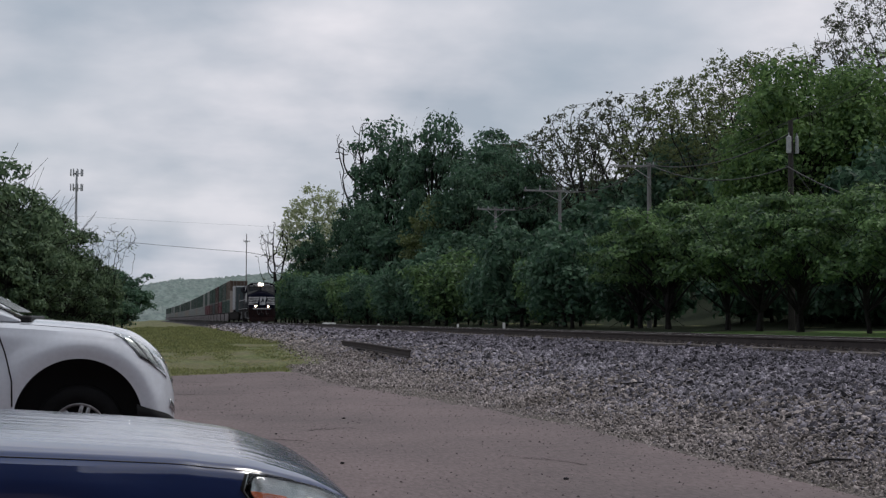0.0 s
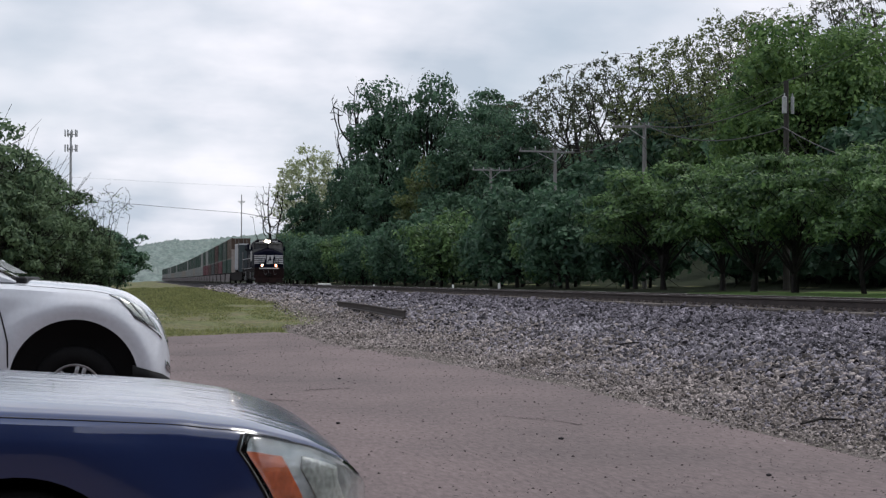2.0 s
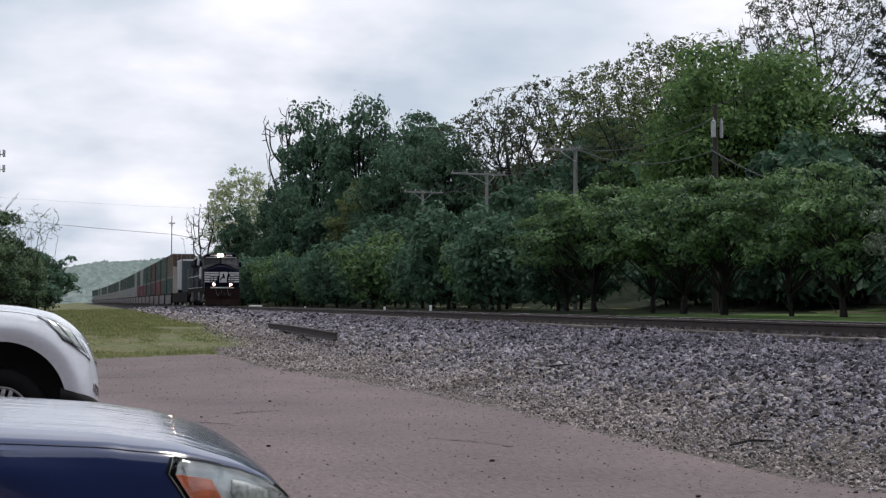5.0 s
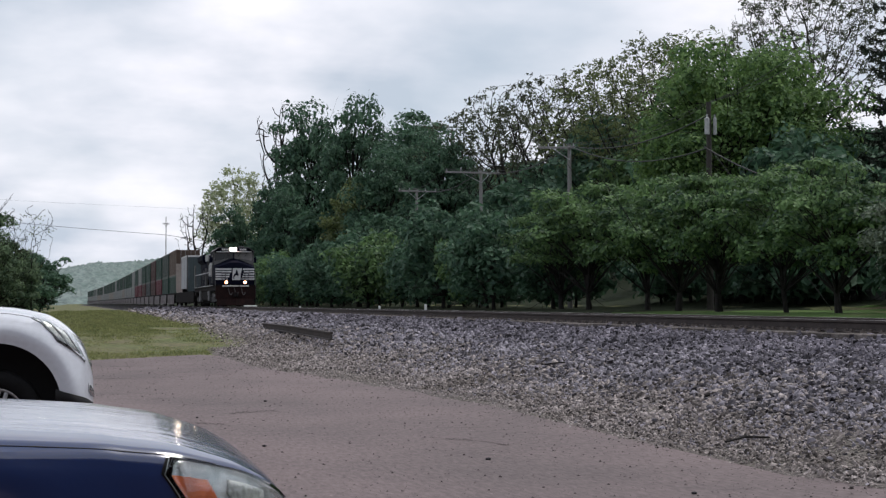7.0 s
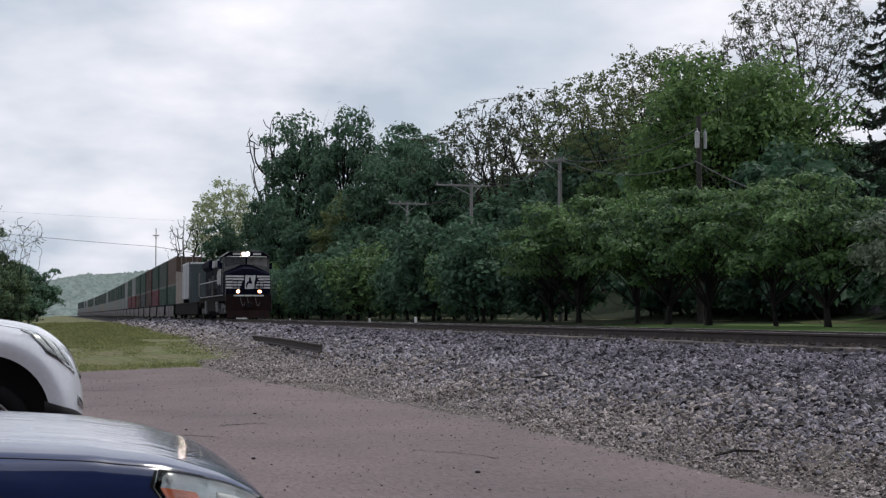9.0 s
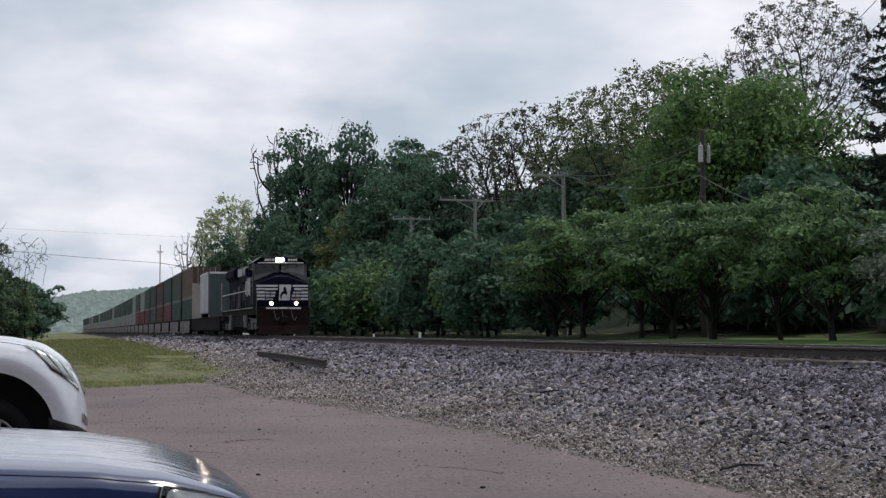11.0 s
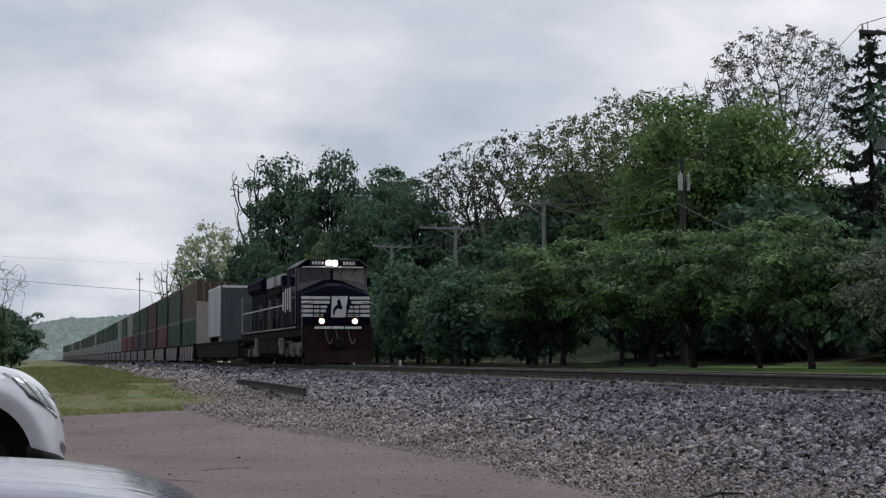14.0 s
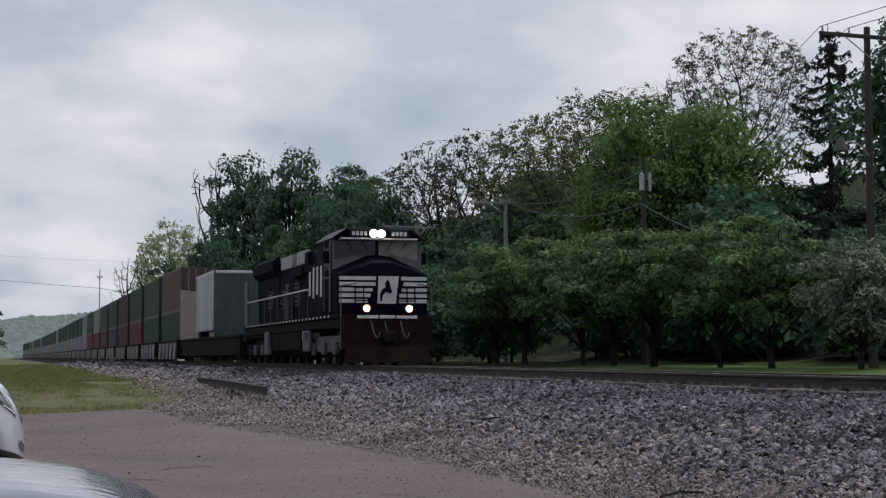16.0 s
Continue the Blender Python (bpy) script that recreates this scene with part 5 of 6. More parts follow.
    for sx in (-1, 1):
        for y in (6.3, 7.0):
            bm = bmesh.new()
            tube(bm, (sx * 1.05, y, 1.02), (sx * 1.50, y, 1.02), 0.17, seg=14)
            part("air_cylinder", bm, LOCO_WHITE, lo, "pale brake cylinder end")
        for y0, y1, z0, z1 in ((7.6, 8.1, 2.05, 3.0), (10.3, 10.9, 2.2, 3.1), (13.0, 13.7, 2.0, 2.9), (16.2, 17.0, 2.3, 3.0)):
            bm = bmesh.new()
            box(bm, sx * 0.99, sx * 1.10, y0, y1, z0, z1, 0.015)
            hatch = part("louvre_hatch", bm, LOCO_GREY, lo, "dusty grey louvred hatch")
            for k in range(5):
                bm = bmesh.new()
                box(bm, sx * 1.10, sx * 1.125, y0 + 0.04, y1 - 0.04, z0 + 0.08 + 0.17 * k, z0 + 0.16 + 0.17 * k)
                part("slat", bm, LOCO_BLACK, hatch)
    bm = bmesh.new()
    prism(bm, [(-1.4, 0.55), (-1.1, 0.28), (1.1, 0.28), (1.4, 0.55), (1.4, 1.2), (-1.4, 1.2)], "y", 8.0, 14.2)
    part("fuel_tank", bm, LOCO_DIRT, lo)
    bm = bmesh.new()
    box(bm, -0.35, 0.35, 11.6, 12.6, 4.26, 4.50, 0.03)
    part("exhaust_stack", bm, LOCO_DIRT, lo)
    for cy in (4.2, 17.2):
        for sx in (-1, 1):
            bm = bmesh.new()
            prism(bm, [(cy - 2.3, 0.62), (cy - 2.2, 0.98), (cy + 2.2, 0.98), (cy + 2.3, 0.62), (cy + 1.3, 0.45), (cy - 1.3, 0.45)], "x", sx * 1.02, sx * 1.22)
            part("truck_frame", bm, LOCO_GREY if cy < 10 else LOCO_DIRT, lo, "truck side frame, paler on the front truck")
            for k in (-1, 0, 1):
                bm = bmesh.new()
                box(bm, sx * 1.20, sx * 1.36, cy + k * 1.85 - 0.22, cy + k * 1.85 + 0.22, 0.34, 0.78, 0.04)
                part("axle_box", bm, LOCO_GREY, lo)
        for k in (-1, 0, 1):
            bm = bmesh.new()
            tube(bm, (-0.80, 0, 0), (-0.68, 0, 0), 0.53, seg=24)
            tube(bm, (0.68, 0, 0), (0.80, 0, 0), 0.53, seg=24)
            tube(bm, (-0.70, 0, 0), (0.70, 0, 0), 0.10, seg=10)
            for sx in (-0.81, 0.80):
                for a in range(5):
                    box(bm, sx, sx + 0.01, -0.03, 0.03, 0.15, 0.44, turn=Matrix.Rotation(a * 2 * math.pi / 5, 4, "X"))
            ws = part("wheelset", bm, LOCO_DIRT, lo)
            ws.location = (0, cy + k * 1.85, 0.53)
            WHEELS.append((ws, cy + k * 1.85))
    TRAIN.append((lo, 0.0, 0.0))


WHEELS = []


def container_meshes(length, height, colour_name, trim=None):
    base = CONTAINER_COLOURS[colour_name]
    paint = material(colour_name.replace(" ", "_") + "_container_paint", base, 0.6, scale=0.9, vary=0.14, fine=10, bump=0.05, tone=tuple(c * 0.8 + 0.006 for c in base), stretch=(1, 1, 0.35), gloss=0.2)
    ob = thing("shipping_container", colour_name + " corrugated steel shipping container stacked on a well car", "container", "containers on the train")
    w, h, n = 1.20, height, length
    bm = bmesh.new()
    edge, y = [(-w, 0.06)], 0.35
    while y < n - 0.45:
        edge += [(-w, y), (-w - 0.028, y + 0.05), (-w - 0.028, y + 0.20), (-w, y + 0.25)]
        y += 0.46
    edge.append((-w, n - 0.06))
    prism(bm, edge + [(-x, y) for x, y in edge[::-1]], "z", 0.10, h - 0.05)
    part("corrugated_side", bm, paint, ob)
    for sx in (-1, 1):
        for y0 in (0.0, n - 0.16):
            bm = bmesh.new()
            box(bm, sx * (w - 0.10), sx * (w + 0.035), y0, y0 + 0.16, 0.0, h, 0.01)
            part("corner_post", bm, trim or paint, ob)
        bm = bmesh.new()
        box(bm, sx * (w - 0.06), sx * (w + 0.035), 0.16, n - 0.16, h - 0.12, h, 0.01)
        box(bm, sx * (w - 0.06), sx * (w + 0.035), 0.16, n - 0.16, 0.0, 0.14, 0.01)
        part("side_rail", bm, trim or paint, ob)
    for y0 in (-0.015, n - 0.045):
        for k in (-1, 1):
            bm = bmesh.new()
            box(bm, 0.03 * k, 1.05 * k, y0, y0 + 0.06, 0.16, h - 0.14, 0.01)
            d = part("end_door", bm, paint, ob)
            for bx in (0.3, 0.75):
                bm = bmesh.new()
                tube(bm, (bx * k, y0 + (-0.02 if y0 < 0 else 0.08), 0.12), (bx * k, y0 + (-0.02 if y0 < 0 else 0.08), h - 0.12), 0.02, seg=6)
                part("lock_rod", bm, GALV, d)
    return ob


def make_well_car(length, pale=True):
    ob = thing("well_car", "low articulated well car with pale side panels under the containers" if pale else "low dark spine car under a white trailer", "freight car", "well cars of the train")
    for sx in (-1, 1):
        bm = bmesh.new()
        box(bm, sx * 1.28, sx * 1.40, 1.3, length - 1.3, 0.35, 1.25, 0.02)
        box(bm, sx * 1.26, sx * 1.46, 0.9, length - 0.9, 1.20, 1.34, 0.02)
        part("side_sill", bm, LOCO_DIRT, ob)
        for k in range(5 if pale else 0):
            y = 1.4 + k * (length - 2.8) / 5
            bm = bmesh.new()
            prism(bm, [(y + 0.75, 0.14), (y + 2.15, 0.14), (y + 1.80, 0.70), (y + 1.60, 1.19), (y + 0.15, 1.19), (y + 0.30, 0.70)], "x", sx * 1.40, sx * 1.47)
            part("side_panel", bm, WELL_GREY, ob, "dusty pale grey side panel")
    bm = bmesh.new()
    box(bm, -1.26, 1.26, 1.3, length - 1.3, 0.30, 0.42)
    part("well_floor", bm, LOCO_DIRT, ob)
    for y0 in (-0.2, length - 1.1):
        bm = bmesh.new()
        box(bm, -1.3, 1.3, y0, y0 + 1.3, 0.95, 1.18, 0.03)
        part("end_platform", bm, LOCO_DIRT, ob)
    for sx in (-1, 1):
        bm = bmesh.new()
        prism(bm, [(-1.3, 0.6), (-0.9, 0.85), (0.9, 0.85), (1.3, 0.6), (0.5, 0.35), (-0.5, 0.35)], "x", sx * 0.98, sx * 1.12)
        part("truck_frame", bm, LOCO_DIRT, ob)
    for y in (-0.85, 0.85):
        bm = bmesh.new()
        tube(bm, (-0.78, y, 0.46), (-0.67, y, 0.46), 0.46, seg=18)
        tube(bm, (0.67, y, 0.46), (0.78, y, 0.46), 0.46, seg=18)
        tube(bm, (-0.7, y, 0.46), (0.7, y, 0.46), 0.09, seg=8)
        part("wheelset", bm, LOCO_DIRT, ob)
    return ob


def make_trailer(length):
    """A short highway trailer riding on a flat car, its front end ahead."""
    ob = thing("semi_trailer", "white highway trailer with a streaked teal front on a flat car", "trailer")
    h, w = 3.25, 1.28
    bm = bmesh.new()
    box(bm, -w, w, 0.05, length, 0.10, h, 0.03)
    part("van_body", bm, TRAILER_WHITE, ob, "weathered white van body")
    bm = bmesh.new()
    box(bm, -w + 0.10, w - 0.10, -0.01, 0.045, -0.20, h - 0.16, 0.02)
    part("front_panel", bm, TRAILER_NOSE, ob, "streaked teal-grey front panel")
    for sx in (-1, 1):
        bm = bmesh.new()
        box(bm, sx * (w - 0.095), sx * (w + 0.012), -0.035, 0.06, -0.10, h, 0.02)
        part("corner_post", bm, LOCO_GREY, ob, "dark grey corner post")
        bm = bmesh.new()
        box(bm, sx * (w - 0.02), sx * (w + 0.014), 0.065, length - 0.02, h - 0.12, h + 0.01, 0.008)
        part("roof_rail", bm, LOCO_WHITE, ob, "pale roof rail")
        for k in range(int(length / 0.6)):
            bm = bmesh.new()
            box(bm, sx * (w + 0.001), sx * (w + 0.010), 0.4 + 0.6 * k, 0.44 + 0.6 * k, 0.14, h - 0.13)
            part("side_post", bm, TRAILER_WHITE, ob)
        # landing leg and rear wheels
        bm = bmesh.new()
        box(bm, sx * 0.85, sx * 1.0, 1.7, 1.85, -0.55, 0.12, 0.02)
        box(bm, sx * 0.78, sx * 1.07, 1.62, 1.93, -0.60, -0.54, 0.01)
        part("landing_leg", bm, LOCO_DIRT, ob)
        bm = bmesh.new()
        tube(bm, (sx * 0.75, length - 1.2, -0.08), (sx * 1.24, length - 1.2, -0.08), 0.50, seg=20)
        part("wheel", bm, RUBBER, ob, "black dual tyres")
    bm = bmesh.new()
    box(bm, -w + 0.1, w - 0.1, -0.03, 0.03, h - 0.15, h, 0.02)
    part("header", bm, LOCO_WHITE, ob, "pale header above the front panel")
    bm = bmesh.new()
    box(bm, -0.9, 0.9, 0.3, 1.5, -0.32, 0.11, 0.03)
    part("kingpin_plate", bm, LOCO_DIRT, ob)
    return ob


def make_bulkhead():
    """A cream end panel standing before the first stack, with rounded lower corners."""
    bm = bmesh.new()
    w = 1.26
    prism(bm, [(-w + 0.18, 0), (w - 0.18, 0), (w, 0.18), (w, 2.95), (-w, 3.20), (-w, 0.18)], "y", 0.0, 0.16)
    bmesh.ops.bevel(bm, geom=bm.edges[:], offset=0.02, segments=2, affect="EDGES", profile=0.5)
    return tagged(finish("bulkhead", bm, BULKHEAD_CREAM), "weathered cream end panel before the container stacks", "bulkhead")


def make_train():
    make_locomotive()
    stock = {}

    def container(colour, h, back, z, size=12.19):
        key = (colour, h, size)
        if key not in stock:
            stock[key] = ob = container_meshes(size, h, colour, PALE_GREY if h > 3 else None)
        else:
            ob = copy_thing(stock[key], Matrix.Identity(4))
        TRAIN.append((ob, back, z))

    # a long flat car with one trailer, then double stacks
    TRAIN.append((make_well_car(26.4, False), 21.9, 0.0))
    TRAIN.append((make_trailer(7.6), 33.4, 1.58))
    TRAIN.append((make_bulkhead(), 49.42, 1.26))
    pitch = 14.4
    car = make_well_car(pitch)
    lower = ["dark green", "dark green", "red", "maroon", "slate", "maroon", "red", "red", "light grey", "light grey", "light grey", "light grey"]
    upper = ["brown", "teal grey", "dark green", "maroon", "dark green", "dark green", "light grey", "dark green", "light grey", "dark green", "dark green", "dark green"]
    r = np.random.default_rng(4)
    for k in range(42):
        back = 48.6 + k * pitch
        ob = car if k == 0 else copy_thing(car, Matrix.Identity(4))
        TRAIN.append((ob, back, 0.0))
        lo = lower[k] if k < len(lower) else ("light grey", "light grey", "cream", "light grey")[int(r.integers(4))]
        up = upper[k] if k < len(upper) else ("dark green", "dark green", "dark green", "light grey", "teal grey")[int(r.integers(5))]
        container(lo, 2.82, back + 1.1, 0.40)
        container(up, 2.74, back + 1.1, 3.22)


make_train()


# ---- parked cars ----
def car_surface(stations, arches, section):
    """Smoothed stations of a body: distance behind the nose, half width, underside, shoulder and centre-line height."""
    st = np.array(stations, float)
    xs = np.concatenate([np.linspace(0, 0.6, 25), np.linspace(0.65, st[-1, 0] - 0.4, 45), np.linspace(st[-1, 0] - 0.36, st[-1, 0], 8)])
    cols = [np.interp(xs, st[:, 0], st[:, k]) for k in range(1, 5)]
    out = []
    for c in cols:
        for _ in range(4):
            c = np.concatenate([[c[0]], (c[:-2] + 2 * c[1:-1] + c[2:]) / 4, [c[-1]]])
        out.append(c)
    return xs, out, arches, section


SECTION = ((0.0, 0.00, 0), (0.80, 0.00, 0), (0.93, 0.03, 0), (0.975, 0.12, 0), (1.0, 0.34, 0), (1.0, 0.55, 0), (0.997, 0.74, 0), (0.990, 0.88, 0), (0.968, 0.965, 0), (0.90, 1.0, 0.10), (0.78, 1.0, 0.42), (0.60, 1.0, 0.72), (0.35, 1.0, 0.92), (0.0, 1.0, 1.0))


# the sedan's bonnet is flatter, with a tighter shoulder
FLAT_SECTION = SECTION[:8] + ((0.975, 0.97, 0), (0.945, 1.0, 0.20), (0.87, 1.0, 0.52), (0.70, 1.0, 0.80), (0.42, 1.0, 0.95), (0.0, 1.0, 1.0))


def body_point(surface, d, s, out=0.0):
    """A point of the body's side: d behind the nose, s from 0 (underside) to 1 (centre line)."""
    xs, (w, zb, zs, zt) = surface[:2]
    W, B, S, T = (np.interp(d, xs, c) for c in (w, zb, zs, zt))
    k = np.linspace(0, 1, len(surface[3]))
    a, b, c = (np.interp(s, k, [q[i] for q in surface[3]]) for i in range(3))
    p = Vector((-d, a * W, B + b * (S - B) + c * (T - S)))
    # the wings swell round the wheel arches
    for at, r, zc, swell in surface[2]:
        q = math.hypot(d - at, p.z - zc) - r
        if p.z > zc - 0.1 and c == 0 and abs(q) < 0.4:
            p.y += swell * math.exp(-((q - 0.10) / 0.085) ** 2) * min(1.0, a * 4 - 3 if a > 0.75 else 0)
    if out:
        e = 0.01
        u = body_point(surface, d + e, s) - body_point(surface, max(d - e, 0), s)
        v = body_point(surface, d, min(s + e, 1)) - body_point(surface, d, max(s - e, 0))
        n = u.cross(v).normalized()
        if n.y < 0 and abs(n.y) > abs(n.z) or (n.z < 0 and s > 0.5):
            n.negate()
        p += n * out
    return p


def mirrored(p, side):
    return Vector((p.x, p.y * side, p.z))


def patch(surface, side, d_of, s_of, out, n=14, m=10):
    """A piece of panel that follows the body: d_of(u, v), s_of(u, v)."""
    bm = bmesh.new()
    rows = []
    for i in range(n + 1):
        rows.append([bm.verts.new(mirrored(body_point(surface, d_of(i / n, j / m), s_of(i / n, j / m), out), side)) for j in range(m + 1)])
    for i in range(n):
        for j in range(m):
            bm.faces.new((rows[i][j], rows[i + 1][j], rows[i + 1][j + 1], rows[i][j + 1]))
    bmesh.ops.recalc_face_normals(bm, faces=bm.faces[:])
    if sum(f.normal.y * side for f in bm.faces) < 0:
        bmesh.ops.reverse_faces(bm, faces=bm.faces[:])
    return bm


def solid(bm, depth):
    """Gives a sheet thickness inwards."""
    bmesh.ops.solidify(bm, geom=bm.faces[:], thickness=depth)
    return bm


def car_body(surface, wheels, radius, paint, parent):
    xs = surface[0]
    bm = bmesh.new()
    rings = []
    ss = np.linspace(0, 1, 40)
    for d in xs:
        half = [body_point(surface, d, s) for s in ss]
        rings.append(half + [mirrored(p, -1) for p in half[-2:0:-1]])
    loft(bm, rings)
    body = finish("body", bm, [paint, BLACK_PLASTIC], None, "", True)
    cut = bmesh.new()
    for d in wheels:
        W = float(np.interp(d, xs, surface[1][0]))
        for side in (-1, 1):
            tube(cut, (-d, side * (W - 0.30), radius[1]), (-d, side * (W + 0.2), radius[1]), radius[0], seg=48)
    cutter = finish("cutter", cut, [BLACK_PLASTIC])
    mod = body.modifiers.new("arches", "BOOLEAN")
    mod.operation, mod.solver, mod.object, mod.material_mode = "DIFFERENCE", "EXACT", cutter, "TRANSFER"
    me = bpy.data.meshes.new_from_object(body.evaluated_get(bpy.context.evaluated_depsgraph_get()))
    body.modifiers.clear()
    tri = bmesh.new()
    tri.from_mesh(me)
    bmesh.ops.triangulate(tri, faces=[f for f in tri.faces if len(f.verts) > 4])
    tri.to_mesh(me)
    tri.free()
    me.polygons.foreach_set("use_smooth", [True] * len(me.polygons))
    me.set_sharp_from_angle(angle=radians(38))
    body.data = me
    bpy.data.objects.remove(cutter)
    body.parent = parent
    return body


def make_wheel(parent, d, y, r, rim_r, spokes, side):
    bm = bmesh.new()
    prof = [(rim_r, -0.10), (r - 0.03, -0.115), (r, -0.08), (r, 0.08), (r - 0.03, 0.115), (rim_r, 0.10)]
    n = 40
    loft(bm, [[(-d + a * math.cos(t), y + b, r + a * math.sin(t)) for a, b in prof] for t in np.linspace(0, 2 * math.pi, n + 1)], closed=True, caps=False)
    wheel = part("wheel", bm, RUBBER, parent, "black tyre", True)
    bm = bmesh.new()
    prof = [(rim_r + 0.004, -0.09), (rim_r + 0.012, 0.0), (rim_r + 0.004, 0.095), (rim_r - 0.015, 0.10), (rim_r - 0.03, 0.0), (rim_r - 0.02, -0.09)]
    loft(bm, [[(-d + a * math.cos(t), y + b * side, r + a * math.sin(t)) for a, b in prof] for t in np.linspace(0, 2 * math.pi, n + 1)], closed=True, caps=False)
    tube(bm, (-d, y + side * 0.02, r), (-d, y + side * 0.085, r), 0.075, seg=20)
    for k in range(spokes):
        a = Matrix.Translation((-d, y, r)) @ Matrix.Rotation(2 * math.pi * (k + 0.25) / spokes, 4, "Y")
        for off in (-0.028, 0.028):
            box(bm, off - 0.016, off + 0.016, side * 0.045, side * 0.085, 0.05, rim_r, 0.004, turn=a)
    part("rim", bm, ALLOY, wheel, "silver alloy rim", True)
    bm = bmesh.new()
    tube(bm, (-d, y - side * 0.06, r), (-d, y - side * 0.02, r), rim_r - 0.02, seg=28)
    part("brake_disc", bm, BLACK_PLASTIC, wheel)


def make_cabin(parent, paint, stations, glass):
    """Roof and pillars over the body; stations: distance, half width below, half width above, height below, height above."""
    bm = bmesh.new()
    rings = [[(-d, -wb, zb), (-d, -(wb * 0.4 + wt * 0.6), zb + 0.6 * (zt - zb)), (-d, -wt, zt - 0.05 * (zt > zb + 0.1)), (-d, -wt * 0.7, zt), (-d, wt * 0.7, zt), (-d, wt, zt - 0.05 * (zt > zb + 0.1)), (-d, wb * 0.4 + wt * 0.6, zb + 0.6 * (zt - zb)), (-d, wb, zb)] for d, wb, wt, zb, zt in stations]
    loft(bm, rings)
    cabin = part("cabin", bm, paint, parent, "", True)
    for side in (-1, 1):
        for poly in glass:
            bm = bmesh.new()
            def yy(d, z):
                wb, wt, zb, zt = (float(np.interp(d, [s[0] for s in stations], [s[k] for s in stations])) for k in (1, 2, 3, 4))
                return side * (wb + (wt - wb) * min(max((z - zb) / max(zt - zb, 0.05), 0), 1) + 0.012)
            vs = [bm.verts.new((-d, yy(d, z), z)) for d, z in poly]
            bm.faces.new(vs)
            solid(bm, 0.006)
            part("side_window", bm, DARK_GLASS, cabin, "dark tinted side window")
    a, b = stations[0], stations[2]
    bm = bmesh.new()
    vs = [bm.verts.new(p) for p in ((-a[0] - 0.06, -a[1] * 0.86, a[3] + 0.05), (-a[0] - 0.06, a[1] * 0.86, a[3] + 0.05), (-b[0] + 0.02, b[2] * 0.9, b[4] - 0.01), (-b[0] + 0.02, -b[2] * 0.9, b[4] - 0.01))]
    bm.faces.new(vs)
    bmesh.ops.translate(bm, verts=bm.verts[:], vec=(0.03, 0, 0.03))
    solid(bm, 0.006)
    part("windscreen", bm, DARK_GLASS, cabin, "dark windscreen")
    return cabin


def headlight(surface, side, parent, back, front, low, high, amber=None):
    """A wrap-round lamp unit set in the corner: back(v), front(v) give its ends at height v."""
    d_of = lambda u, v: back(v) + (front(v) - back(v)) * u
    s_of = lambda u, v: low(u) + (high(u) - low(u)) * v
    rim = part("headlight", solid(patch(surface, side, lambda u, v: d_of(-0.010 + 1.02 * u, v), lambda u, v: s_of(u, -0.014 + 1.028 * v), 0.003), 0.006), BLACK_PLASTIC, parent, "clear wrap-round headlight in a dark rim")
    part("bowl", solid(patch(surface, side, lambda u, v: d_of(0.008 + 0.984 * u, v), lambda u, v: s_of(u, 0.01 + 0.98 * v), 0.007), 0.003), LAMP_BOWL, rim, "silver lamp bowl", True)
    if amber:
        part("turn_signal", solid(patch(surface, side, lambda u, v: d_of(amber[0] + (amber[1] - amber[0]) * u, v * amber[3]), lambda u, v: s_of(amber[0] + (amber[1] - amber[0]) * u, amber[2] + (amber[3] - amber[2]) * v), 0.010), 0.003), AMBER, rim, "orange turn signal")
    return rim, d_of, s_of


LAMP_BOWL = material("silver_lamp_bowl", (0.50, 0.52, 0.53), 0.22, metal=0.55, scale=9, vary=0.25, fine=25, bump=0.25, depth=0.02, tone=(0.26, 0.30, 0.30), coat=1.0)

LAMP_INNER = material("frosted_reflector", (0.34, 0.36, 0.35), 0.4, metal=0.3, scale=14, vary=0.3, fine=60, bump=0.3, depth=0.01, tone=(0.24, 0.26, 0.25), coat=1.0)


